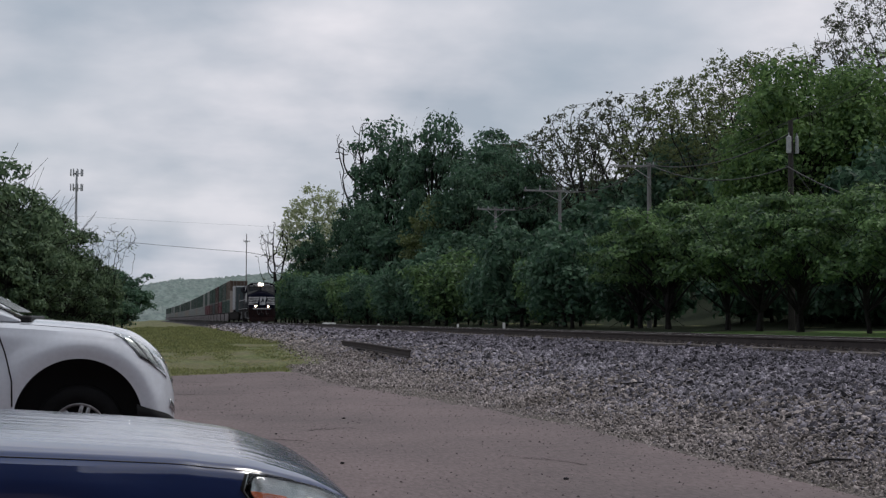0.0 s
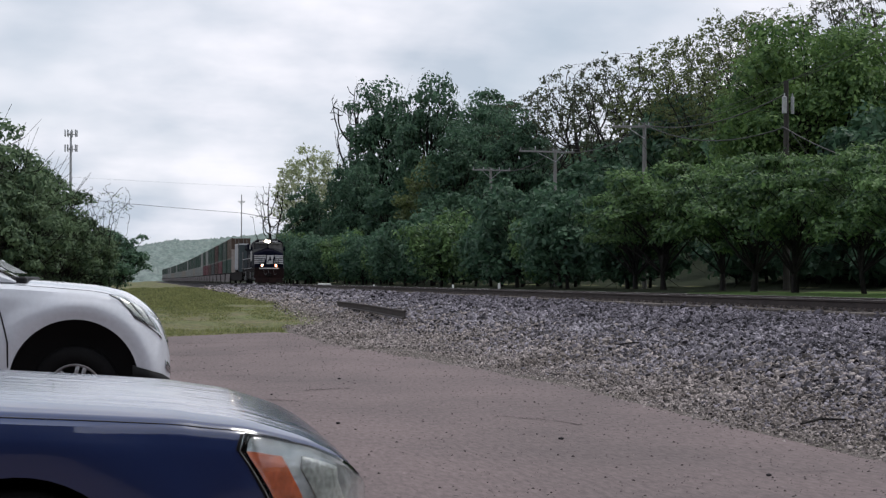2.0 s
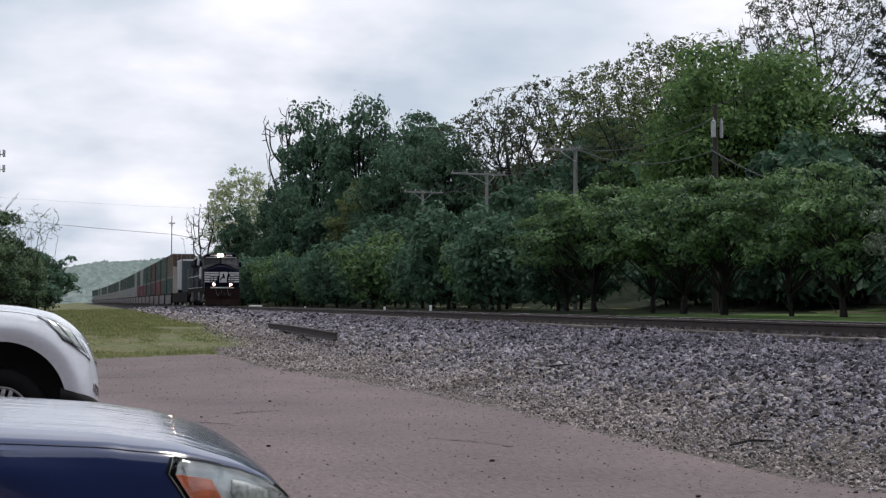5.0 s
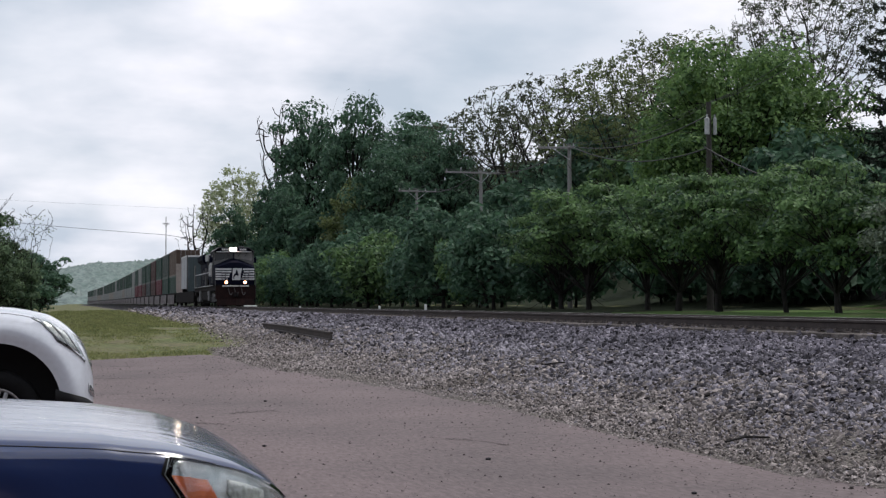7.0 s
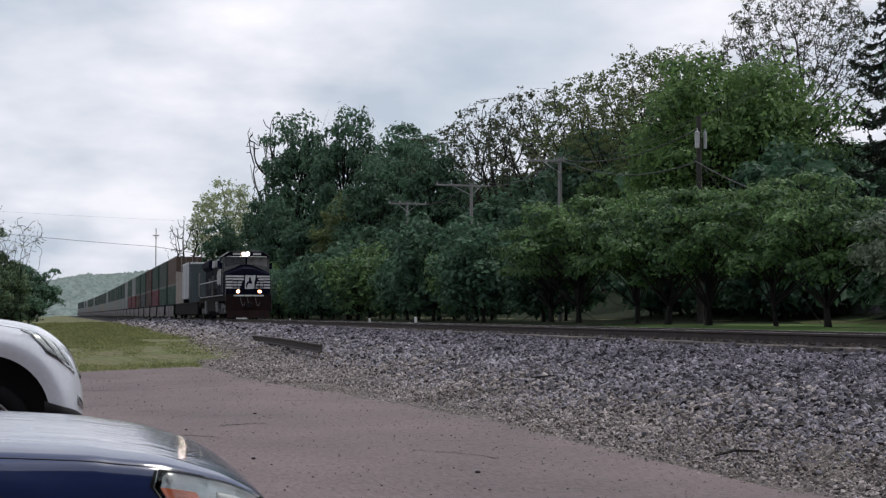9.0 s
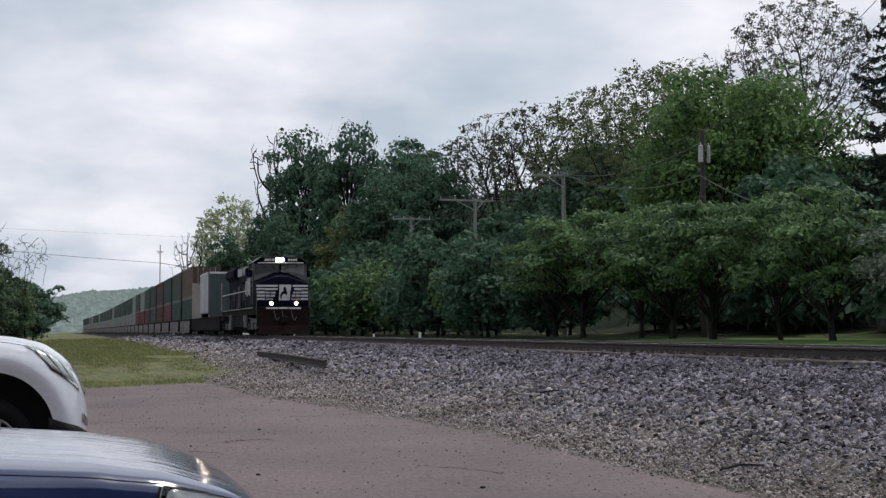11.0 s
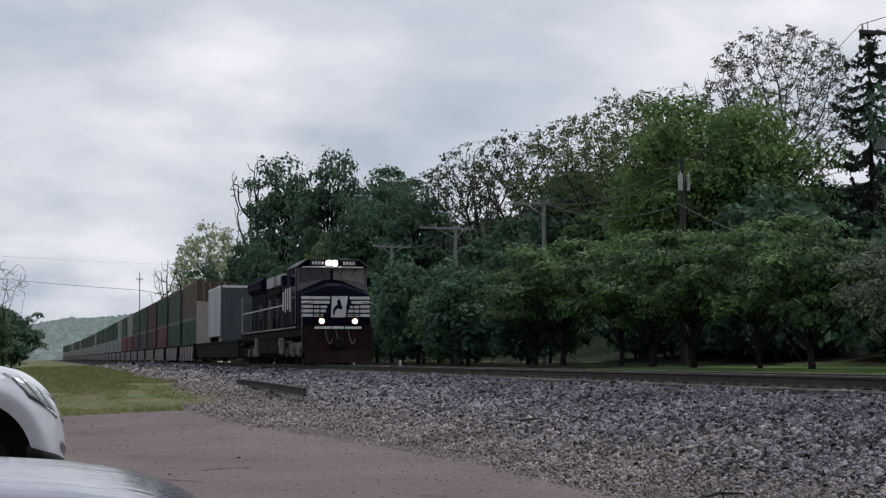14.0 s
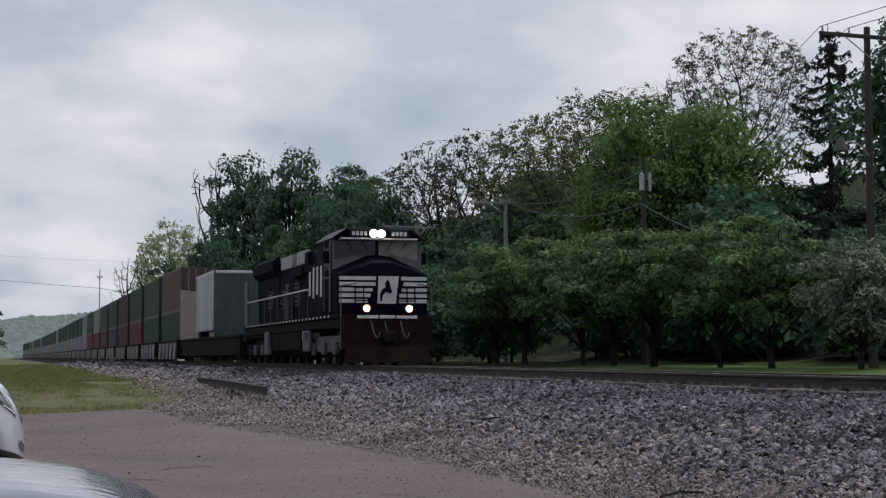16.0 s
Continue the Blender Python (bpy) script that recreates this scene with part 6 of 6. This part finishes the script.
def make_blue_car():
    car = thing("sedan", "dark blue sedan with a clear headlight, parked on the asphalt", "car", "parked cars", pose(0.695, 5.2, 0.0))
    surf = car_surface([(0.0, 0.20, 0.30, 0.46, 0.48), (0.03, 0.42, 0.24, 0.555, 0.575), (0.10, 0.62, 0.22, 0.655, 0.67), (0.22, 0.76, 0.21, 0.727, 0.747), (0.42, 0.85, 0.20, 0.780, 0.812), (0.70, 0.885, 0.20, 0.812, 0.850), (1.20, 0.90, 0.20, 0.838, 0.882), (1.70, 0.90, 0.20, 0.866, 0.915), (2.6, 0.90, 0.20, 0.92, 0.95), (3.8, 0.90, 0.21, 0.94, 0.97), (4.4, 0.86, 0.26, 0.92, 0.97), (4.65, 0.78, 0.32, 0.84, 0.90), (4.72, 0.66, 0.38, 0.75, 0.78)], [(1.05, 0.355, 0.315, 0.016), (3.62, 0.355, 0.315, 0.016)], FLAT_SECTION)
    car_body(surf, (1.05, 3.62), (0.355, 0.315), CAR_BLUE, car)
    for d in (1.05, 3.62):
        for side in (-1, 1):
            make_wheel(car, d, side * 0.78, 0.315, 0.21, 7, side)
    make_cabin(car, CAR_BLUE, [(1.45, 0.80, 0.78, 0.90, 0.93), (1.9, 0.82, 0.72, 0.92, 1.20), (2.35, 0.84, 0.66, 0.93, 1.42), (2.9, 0.85, 0.64, 0.94, 1.46), (3.5, 0.84, 0.63, 0.95, 1.40), (4.2, 0.76, 0.70, 0.96, 1.0)], [[(1.9, 0.98), (2.78, 0.98), (2.78, 1.38), (2.4, 1.36)], [(2.86, 0.98), (3.75, 0.99), (3.5, 1.32), (2.86, 1.38)]])
    for side in (-1, 1):
        rim, d_of, s_of = headlight(surf, side, car, lambda v: 0.26 + 0.24 * v - 0.10 * max(v - 0.8, 0) / 0.2 * 0.6, lambda v: 0.025 + 0.03 * v, lambda u: 0.28, lambda u: 0.625, (0.03, 0.30, 0.08, 0.80))
        part("reflector", solid(patch(surf, side, lambda u, v: d_of(0.44 + 0.28 * u, v), lambda u, v: s_of(0.44 + 0.28 * u, 0.15 + 0.7 * v), 0.010), 0.003), LAMP_INNER, rim, "grey inner reflector", True)
        part("lens", solid(patch(surf, side, lambda u, v: d_of(0.01 + 0.98 * u, v), lambda u, v: s_of(u, 0.01 + 0.98 * v), 0.016), 0.003), CLEAR, rim, "clear plastic lens", True).visible_shadow = False
        # seams of bonnet, bumper and door
        part("bonnet_seam", solid(patch(surf, side, lambda u, v: 0.30 + 1.15 * u, lambda u, v: 0.655 + 0.004 * v, 0.0015, 30, 1), 0.003), BLACK_PLASTIC, car)
        part("door_seam", solid(patch(surf, side, lambda u, v: 1.52 + 0.006 * u, lambda u, v: 0.12 + 0.5 * v, 0.0015, 1, 20), 0.003), BLACK_PLASTIC, car)
        part("side_moulding", solid(patch(surf, side, lambda u, v: 1.55 + 2.0 * u, lambda u, v: 0.38 + 0.02 * v, 0.008, 20, 2), 0.01), CAR_BLUE, car)
    bm = bmesh.new()
    box(bm, -0.10, -0.004, -0.30, 0.30, 0.40, 0.45, 0.01)
    part("grille", bm, BLACK_PLASTIC, car)


def make_white_car():
    car = thing("sport_utility_vehicle", "white sport utility vehicle with black wheel arches parked on the asphalt", "car", "parked cars", pose(0.16, 13.40, -0.02))
    surf = car_surface([(0.0, 0.70, 0.30, 0.64, 0.66), (0.03, 0.82, 0.285, 0.80, 0.83), (0.10, 0.89, 0.28, 0.895, 0.93), (0.22, 0.935, 0.28, 1.00, 1.045), (0.36, 0.955, 0.30, 1.085, 1.13), (0.55, 0.975, 0.32, 1.125, 1.175), (0.85, 0.99, 0.32, 1.155, 1.21), (1.20, 1.0, 0.32, 1.18, 1.235), (1.7, 1.0, 0.32, 1.20, 1.25), (3.5, 1.0, 0.32, 1.22, 1.25), (4.7, 0.97, 0.36, 1.22, 1.26), (5.0, 0.90, 0.42, 1.18, 1.22), (5.08, 0.82, 0.48, 1.1, 1.12)], [(0.74, 0.495, 0.42, 0.05), (3.72, 0.475, 0.42, 0.05)], SECTION)
    car_body(surf, (0.74, 3.72), (0.495, 0.42), CAR_WHITE, car)
    for d in (0.74, 3.72):
        for side in (-1, 1):
            make_wheel(car, d, side * 0.80, 0.35, 0.215, 6, side)
    make_cabin(car, CAR_WHITE, [(1.20, 0.86, 0.84, 1.20, 1.215), (1.55, 0.90, 0.80, 1.21, 1.40), (2.2, 0.93, 0.74, 1.22, 1.74), (3.2, 0.93, 0.74, 1.23, 1.80), (4.3, 0.92, 0.73, 1.23, 1.77), (4.9, 0.86, 0.72, 1.22, 1.50)], [[(1.52, 1.25), (2.62, 1.26), (2.62, 1.68), (2.2, 1.66), (1.75, 1.48)], [(2.72, 1.26), (3.65, 1.26), (3.6, 1.68), (2.72, 1.70)], [(3.8, 1.28), (4.6, 1.28), (4.35, 1.66), (3.8, 1.68)]])
    for side in (-1, 1):
        rim, d_of, s_of = headlight(surf, side, car, lambda v: 0.28 + 0.20 * v, lambda v: 0.070 + 0.10 * v, lambda u: 0.520, lambda u: 0.668)
        for u0, u1, v0, v1, mat, what in ((0.05, 0.34, 0.12, 0.88, LAMP_INNER, "reflector"), (0.37, 0.44, 0.06, 0.94, BLACK_PLASTIC, "bezel"), (0.47, 0.74, 0.10, 0.90, LAMP_INNER, "reflector"), (0.77, 0.83, 0.06, 0.94, BLACK_PLASTIC, "bezel")):
            part(what, solid(patch(surf, side, lambda u, v: d_of(u0 + (u1 - u0) * u, v), lambda u, v: s_of(u0 + (u1 - u0) * u, v0 + (v1 - v0) * v), 0.010, 6, 6), 0.003), mat, rim, "grey inner reflector" if what == "reflector" else "dark bezel between the lamps", True)
        part("lens", solid(patch(surf, side, lambda u, v: d_of(0.01 + 0.98 * u, v), lambda u, v: s_of(u, 0.01 + 0.98 * v), 0.016), 0.003), CLEAR, rim, "clear plastic lens", True).visible_shadow = False
        part("lower_bumper", solid(patch(surf, side, lambda u, v: 0.008 + 0.285 * u, lambda u, v: 0.075 + 0.235 * v, 0.012, 20, 8), 0.02), BLACK_PLASTIC, car, "black lower bumper", True)
        part("bumper_trim", solid(patch(surf, side, lambda u, v: 0.006 + 0.035 * u, lambda u, v: 0.36 + 0.05 * v, 0.012, 6, 4), 0.012), CHROME, car, "chrome fog-lamp trim", True)
        part("door_seam", solid(patch(surf, side, lambda u, v: 1.235 + 0.012 * u + 0.30 * max(v - 0.5, 0), lambda u, v: 0.10 + 0.52 * v, 0.002, 1, 24), 0.003), BLACK_PLASTIC, car)
        part("bonnet_seam", solid(patch(surf, side, lambda u, v: 0.40 + 0.8 * u, lambda u, v: 0.685 + 0.004 * v, 0.0015, 30, 1), 0.003), BLACK_PLASTIC, car)
        for k in range(2):
            part("badge", solid(patch(surf, side, lambda u, v: 1.40 + 0.10 * k + 0.07 * u, lambda u, v: 0.345 + 0.018 * v, 0.006, 2, 2), 0.006), CHROME, car, "small chrome badge bar")
        bm = bmesh.new()
        box(bm, -1.62, -1.42, side * 1.00, side * 1.20, 1.24, 1.40, 0.05)
        box(bm, -1.56, -1.48, side * 0.90, side * 1.02, 1.22, 1.30, 0.02)
        part("mirror", bm, CAR_WHITE, car, "white door mirror", True)
        bm = bmesh.new()
        prism(bm, [(-1.52, 1.215), (-1.36, 1.215), (-1.50, 1.37)], "y", side * 0.905, side * 0.925)
        part("mirror_base", bm, BLACK_PLASTIC, car)
    bm = bmesh.new()
    box(bm, -1.30, -1.12, -0.80, 0.80, 1.19, 1.25, 0.015)
    part("wiper_cowl", bm, BLACK_PLASTIC, car, "black wiper cowl")
    bm = bmesh.new()
    box(bm, -0.10, -0.012, -0.50, 0.50, 0.62, 0.74, 0.01)
    part("grille", bm, BLACK_PLASTIC, car)


make_white_car()
make_blue_car()


# ---- poles, wires, towers, far things ----
def wire(name, a, b, sag, r=0.012, label="thin overhead wire between utility poles"):
    cu = bpy.data.curves.new(name, "CURVE")
    cu.dimensions, cu.bevel_depth, cu.bevel_resolution = "3D", r, 1
    sp = cu.splines.new("POLY")
    sp.points.add(12)
    for k in range(13):
        t = k / 12
        p = Vector(a).lerp(Vector(b), t)
        sp.points[k].co = (p.x, p.y, p.z - sag * 4 * t * (1 - t), 1)
    cu.materials.append(WIRE)
    ob = new(name, cu)
    me = bpy.data.meshes.new_from_object(ob.evaluated_get(bpy.context.evaluated_depsgraph_get()))
    bpy.data.objects.remove(ob)
    return tagged(new(name, me), label, "wire", "overhead wires")


def make_pole(x, y, top, arms, cans=0, lamp=False, turn=0.0, label="weathered wooden utility pole with a crossarm", shaft=WOOD_POLE):
    g = float(ground_z(x, y))
    h = top - g
    po = thing("utility_pole", label, "utility pole", "line of utility poles", pose(x, y, g, 0, 0, turn))
    bm = bmesh.new()
    k = 0.17 if y < 200 else 0.12
    tube(bm, (0, 0, -0.1), (0, 0, h), k, k * 0.68, 12)
    part("shaft", bm, shaft, po)
    for z, half, shift in arms:
        bm = bmesh.new()
        box(bm, shift - half, shift + half, -0.14, -0.24, h - z - 0.07, h - z + 0.07, 0.01)
        arm = part("crossarm", bm, shaft, po)
        for k in (-0.94, -0.42, 0.42, 0.94):
            bm = bmesh.new()
            tube(bm, (shift + k * half, -0.19, h - z + 0.07), (shift + k * half, -0.19, h - z + 0.27), 0.045, 0.03, 8)
            part("insulator", bm, GALV, arm)
        for sx in (-1, 1):
            bm = bmesh.new()
            tube(bm, (shift * 0.6 + sx * half * 0.5, -0.19, h - z - 0.05), (0, -0.15, h - z - 0.75), 0.025, seg=6)
            part("brace", bm, GALV, arm)
    for k in range(cans):
        bm = bmesh.new()
        cx = (-0.24, 0.22)[k]
        tube(bm, (cx, -0.2, h - 1.60), (cx, -0.2, h - 0.82), (0.12, 0.085)[k], seg=14)
        tube(bm, (cx, -0.2, h - 0.82), (cx, -0.2, h - 0.76), (0.12, 0.085)[k], 0.05, 14)
        tube(bm, (cx, -0.2, h - 0.76), (cx, -0.2, h - 0.62), 0.03, seg=8)
        part("transformer", bm, CAN_GREY, po, "grey transformer can")
    if lamp:
        z = 8.55 - g
        bm = bmesh.new()
        pts = [Vector((-0.1, -0.1, z - 0.1)), Vector((-0.45, -0.25, z + 0.2)), Vector((-1.1, -0.5, z + 0.32)), Vector((-1.6, -0.7, z + 0.24))]
        for a, b in zip(pts, pts[1:]):
            tube(bm, a, b, 0.035, seg=8)
        arm = part("lamp_arm", bm, GALV, po)
        bm = bmesh.new()
        e = pts[-1]
        tube(bm, e + Vector((-0.12, -0.06, -0.05)), e + Vector((-0.12, -0.06, 0.16)), 0.16, 0.11, 14)
        tube(bm, e + Vector((-0.12, -0.06, -0.32)), e + Vector((-0.12, -0.06, -0.05)), 0.26, 0.18, 14)
        part("lamp_head", bm, LOCO_GREY, arm, "bell-shaped street lamp head")
    return Vector((x, y, top))


def make_lines():
    tops = [make_pole(30.1, 49.4, 13.2, [(0.4, 2.15, 0.0)], 0, True, 4, "tall wooden utility pole with a crossarm and a bell-shaped street lamp", DARK_POLE),
            make_pole(30, 69.8, 10.9, [], 2, False, 12, "dark wooden utility pole with two transformer cans", DARK_POLE),
            make_pole(30, 91.5, 11.0, [(0.2, 1.15, -0.85)], 0, False, -10, shaft=PALE_POLE),
            make_pole(30, 113, 11.2, [(0.2, 2.2, -0.75)], 0, False, 6, shaft=PALE_POLE),
            make_pole(30, 135.5, 11.4, [(0.2, 1.8, 0.0)], 0, False, 6, shaft=PALE_POLE)]
    # where the two conductors sit on each pole
    HOOKS = {p.y: (Vector((u, -0.19, dz)), Vector((v, -0.19, dz))) for p, (u, v, dz) in zip(tops, ((-2.02, -0.90, -0.13), (-0.05, 0.05, 0.0), (-1.9, 0.2, 0.07), (-2.8, 1.3, 0.07), (-1.7, 1.7, 0.07)))}
    CABLE = {p.y: dz for p, dz in zip(tops, (-8.2, -2.2, 0.05, 0.05, 0.05))}
    for a, b in zip(tops, tops[1:]):
        for k in (0, 1):
            wire("power_line", a + HOOKS[a.y][k], b + HOOKS[b.y][k], 0.7)
        wire("power_line", a + Vector((0, -0.15, CABLE[a.y])), b + Vector((-0.3, -0.15, CABLE[b.y])), 0.9, 0.03, "sagging communication cable between utility poles")
    for dx, dz in ((-2.02, -0.13), (-0.90, -0.13), (0.0, -1.0)):
        wire("power_line", tops[0] + Vector((dx, -0.2, dz)), Vector((31 + dx, -20, 13.6 + dz)), 1.0, 0.014)
    wire("power_line", tops[1] + Vector((0, -0.15, -0.6)), tops[2] + Vector((0, -0.15, -0.1)), 0.7, 0.03, "sagging communication cable between utility poles")
    wire("guy_wire", tops[1] + Vector((0.1, 0, -2.3)), Vector((34.5, 66.0, float(ground_z(34.5, 66.0)))), 0.0, 0.016, "taut guy wire holding a utility pole")
    # high line across the track, far down the valley
    a = make_pole(17.2, 300, 17.8, [(1.4, 0.6, 0.0)], 0, False, 0, "tall slender utility pole beyond the track", PALE_POLE)
    b = make_pole(-75, 285, 23.5, [(1.4, 0.6, 0.0)], 0, False, 0, "tall slender utility pole beyond the bushes", PALE_POLE)
    wire("power_line", a + Vector((0, 0, -3.5)), b + Vector((0, 0, -0.2)), 1.0, 0.04)
    wire("power_line", a + Vector((0, 0, -3.5)), Vector((60, 318, 12)), 1.0, 0.05)
    wire("power_line", Vector((70, 318, 19.5)), b, 1.2, 0.012)


def make_cell_tower():
    to = thing("cell_tower", "slender grey cell tower with two tiers of antennas", "tower", m=pose(-16.45, 330, 0))
    bm = bmesh.new()
    tube(bm, (0, 0, -0.2), (0, 0, 32.2), 0.40, 0.20, 12)
    part("mast", bm, GALV, to)
    for z in (31.6, 28.5):
        tier = part("collar", tube(bmesh.new(), (0, 0, z - 0.2), (0, 0, z + 0.2), 0.34, seg=12), GALV, to)
        for k in range(3):
            a, b = (Vector((1.2 * math.cos(t), 1.2 * math.sin(t), z)) for t in (k * 2.094, (k + 1) * 2.094))
            part("platform_edge", tube(bmesh.new(), a, b, 0.06, seg=6), GALV, tier)
            part("platform_arm", tube(bmesh.new(), (0, 0, z), a, 0.06, seg=6), GALV, tier)
        for k in range(9):
            t = k * 0.698
            bm = bmesh.new()
            c = Vector((1.25 * math.cos(t), 1.25 * math.sin(t), z))
            box(bm, c.x - 0.11, c.x + 0.11, c.y - 0.1, c.y + 0.1, z - 0.5, z + 0.95, 0.03)
            part("antenna_panel", bm, GALV, tier)


def make_far_hill():
    """A wooded ridge closing the valley: many rounded crowns in one sheet, haze painted into its colour."""
    r = np.random.default_rng(2)
    xs, ys = np.linspace(-420, 620, 391), np.linspace(1150, 1500, 60)

    def ridge(x, y):
        k = (y - 1150) / 350
        top = 31 + 8 * smooth_step(-30, 110, x) + 4 * np.sin(x * 0.021) + 2 * np.sin(x * 0.057 + 1)
        crowns = 2.8 * np.abs(np.sin(x * 0.55 + 3 * np.sin(y * 0.08))) * np.abs(np.sin(y * 0.33 + 2 * np.sin(x * 0.11))) + r.normal(size=x.shape) * 0.9
        return -2 + (top + 2) * np.sin(np.clip(k, 0, 1) * 1.57) ** 0.8 + crowns
    tagged(grid_mesh("backdrop", xs, ys, ridge, HAZE_WOOD), "wooded ridge at the end of the valley, tinted pale for haze", "hill", kind="structure")


def make_small_things():
    # white marker posts beside the far side of the track
    for x, y, h, w in ((15.0, 66, 0.62, 0.05), (15.3, 78, 0.55, 0.05), (15.5, 108, 0.5, 0.06)):
        bm = bmesh.new()
        z = float(ground_z(x, y))
        box(bm, x - w, x + w, y - w, y + w, z - 0.1, z + h, 0.01)
        tagged(finish("marker_post", bm, WHITE_PAINT), "short white marker post beside the track", "post", "marker posts")
    bm = bmesh.new()
    z = float(ground_z(16, 144))
    box(bm, 15.4, 16.6, 143.6, 144.4, z - 0.1, z + 0.55, 0.06)
    tagged(finish("equipment_box", bm, WHITE_PAINT), "low white equipment box beside the track", "box")
    # white house glimpsed between the trees
    ho = thing("house", "small white clapboard house behind the trees", "house", m=pose(42.5, 73, float(ground_z(42.5, 73)) - 0.6))
    bm = bmesh.new()
    box(bm, -3, 3, -3.0, 3, 0.6, 3.5, 0.01)
    part("wall", bm, WHITE_PAINT, ho, "white clapboard wall")
    bm = bmesh.new()
    prism(bm, [(-3.4, 3.45), (3.4, 3.45), (0, 5.2)], "y", -3.4, 3.4)
    part("roof", bm, ROOF, ho, "grey shingle roof")
    bm = bmesh.new()
    box(bm, -3.2, 3.2, -3.1, 3.1, -0.4, 0.6, 0.02)
    part("foundation", bm, LOCO_GREY, ho)
    for wx in (-1.6, 1.2):
        bm = bmesh.new()
        box(bm, wx - 0.5, wx + 0.5, -3.06, -3.01, 1.6, 2.9, 0.01)
        w = part("window", bm, WHITE_PAINT, ho)
        bm = bmesh.new()
        box(bm, wx - 0.42, wx + 0.42, -3.075, -3.062, 1.68, 2.82)
        part("pane", bm, DARK_GLASS, w, "dark window pane")
    # dark litter and pebbles on the asphalt, and a few sticks on the gravel
    r = np.random.default_rng(12)
    for k in range(9):
        x, y = r.uniform(0.6, 4.3), r.uniform(9, 30)
        bm = bmesh.new()
        bmesh.ops.create_icosphere(bm, subdivisions=1, radius=r.uniform(0.010, 0.020), matrix=Matrix.Translation((x, y, 0.008)) @ Matrix.Diagonal((1.3, 1.3, 0.6, 1)))
        tagged(finish("pebble", bm, GRAVEL), "small dark pebble on the asphalt", "pebble", "pebbles on the lot")
    for x, y, l, a in ((6.9, 21.5, 0.7, 20), (5.3, 11.6, 0.6, 30)):
        bm = bmesh.new()
        tube(bm, (-l / 2, 0, 0), (0, 0.03, 0.02), 0.009, 0.012, 6)
        tube(bm, (0, 0.03, 0.02), (l / 2, 0, 0), 0.012, 0.007, 6)
        ob = finish("stick", bm, BARK)
        ob.matrix_basis = pose(x, y, float(ground_z(x, y)) + 0.09, 0, 0, a)
        tagged(ob, "dark broken stick lying on the gravel", "stick", "sticks on the gravel")


def make_reflection_wall():
    """An unseen brick wall added behind the camera to cut sky from reflections."""
    bm = bmesh.new()
    box(bm, -32, 9, -4.4, -4.0, -0.1, 7.0)
    tagged(finish("wall_south", bm, BRICK), "unseen brick wall added to darken car reflections", "wall", kind="structure")


make_reflection_wall()
make_lines()
make_cell_tower()
make_far_hill()
make_small_things()


# ---- what moves: the train comes up the track ----
# Rows: seconds and the place of the engine's front along the track.
RUN = [(0, 174.3), (2, 156.6), (4, 139.4), (6.5, 119.4), (8, 108.3), (9, 100.8), (11.5, 82.3), (12.5, 74.7), (14, 63.2), (15, 55.4), (16, 47.8)]


def along(y, z):
    """The pose of a vehicle on the track, its front end at y."""
    a, b = float(bend(y)), float(bend(y + 12.0))
    return pose(TRACK_X + a, y, z, 0, 0, math.degrees(math.atan2(a - b, 12.0)))


def motions():
    for ob, back, z in TRAIN:
        walk(ob, [(t, along(y + back, RAIL_Z + z)) for t, y in RUN])
    # wheels roll by the way the engine has gone
    ts = np.arange(0, 481, 2) / FPS
    ys = np.interp(ts, [a for a, _ in RUN], [b for _, b in RUN])
    for ob, at in WHEELS:
        walk(ob, [(float(t), pose(0, at, 0.53, math.degrees((RUN[0][1] - y) / 0.53))) for t, y in zip(ts, ys)])


motions()
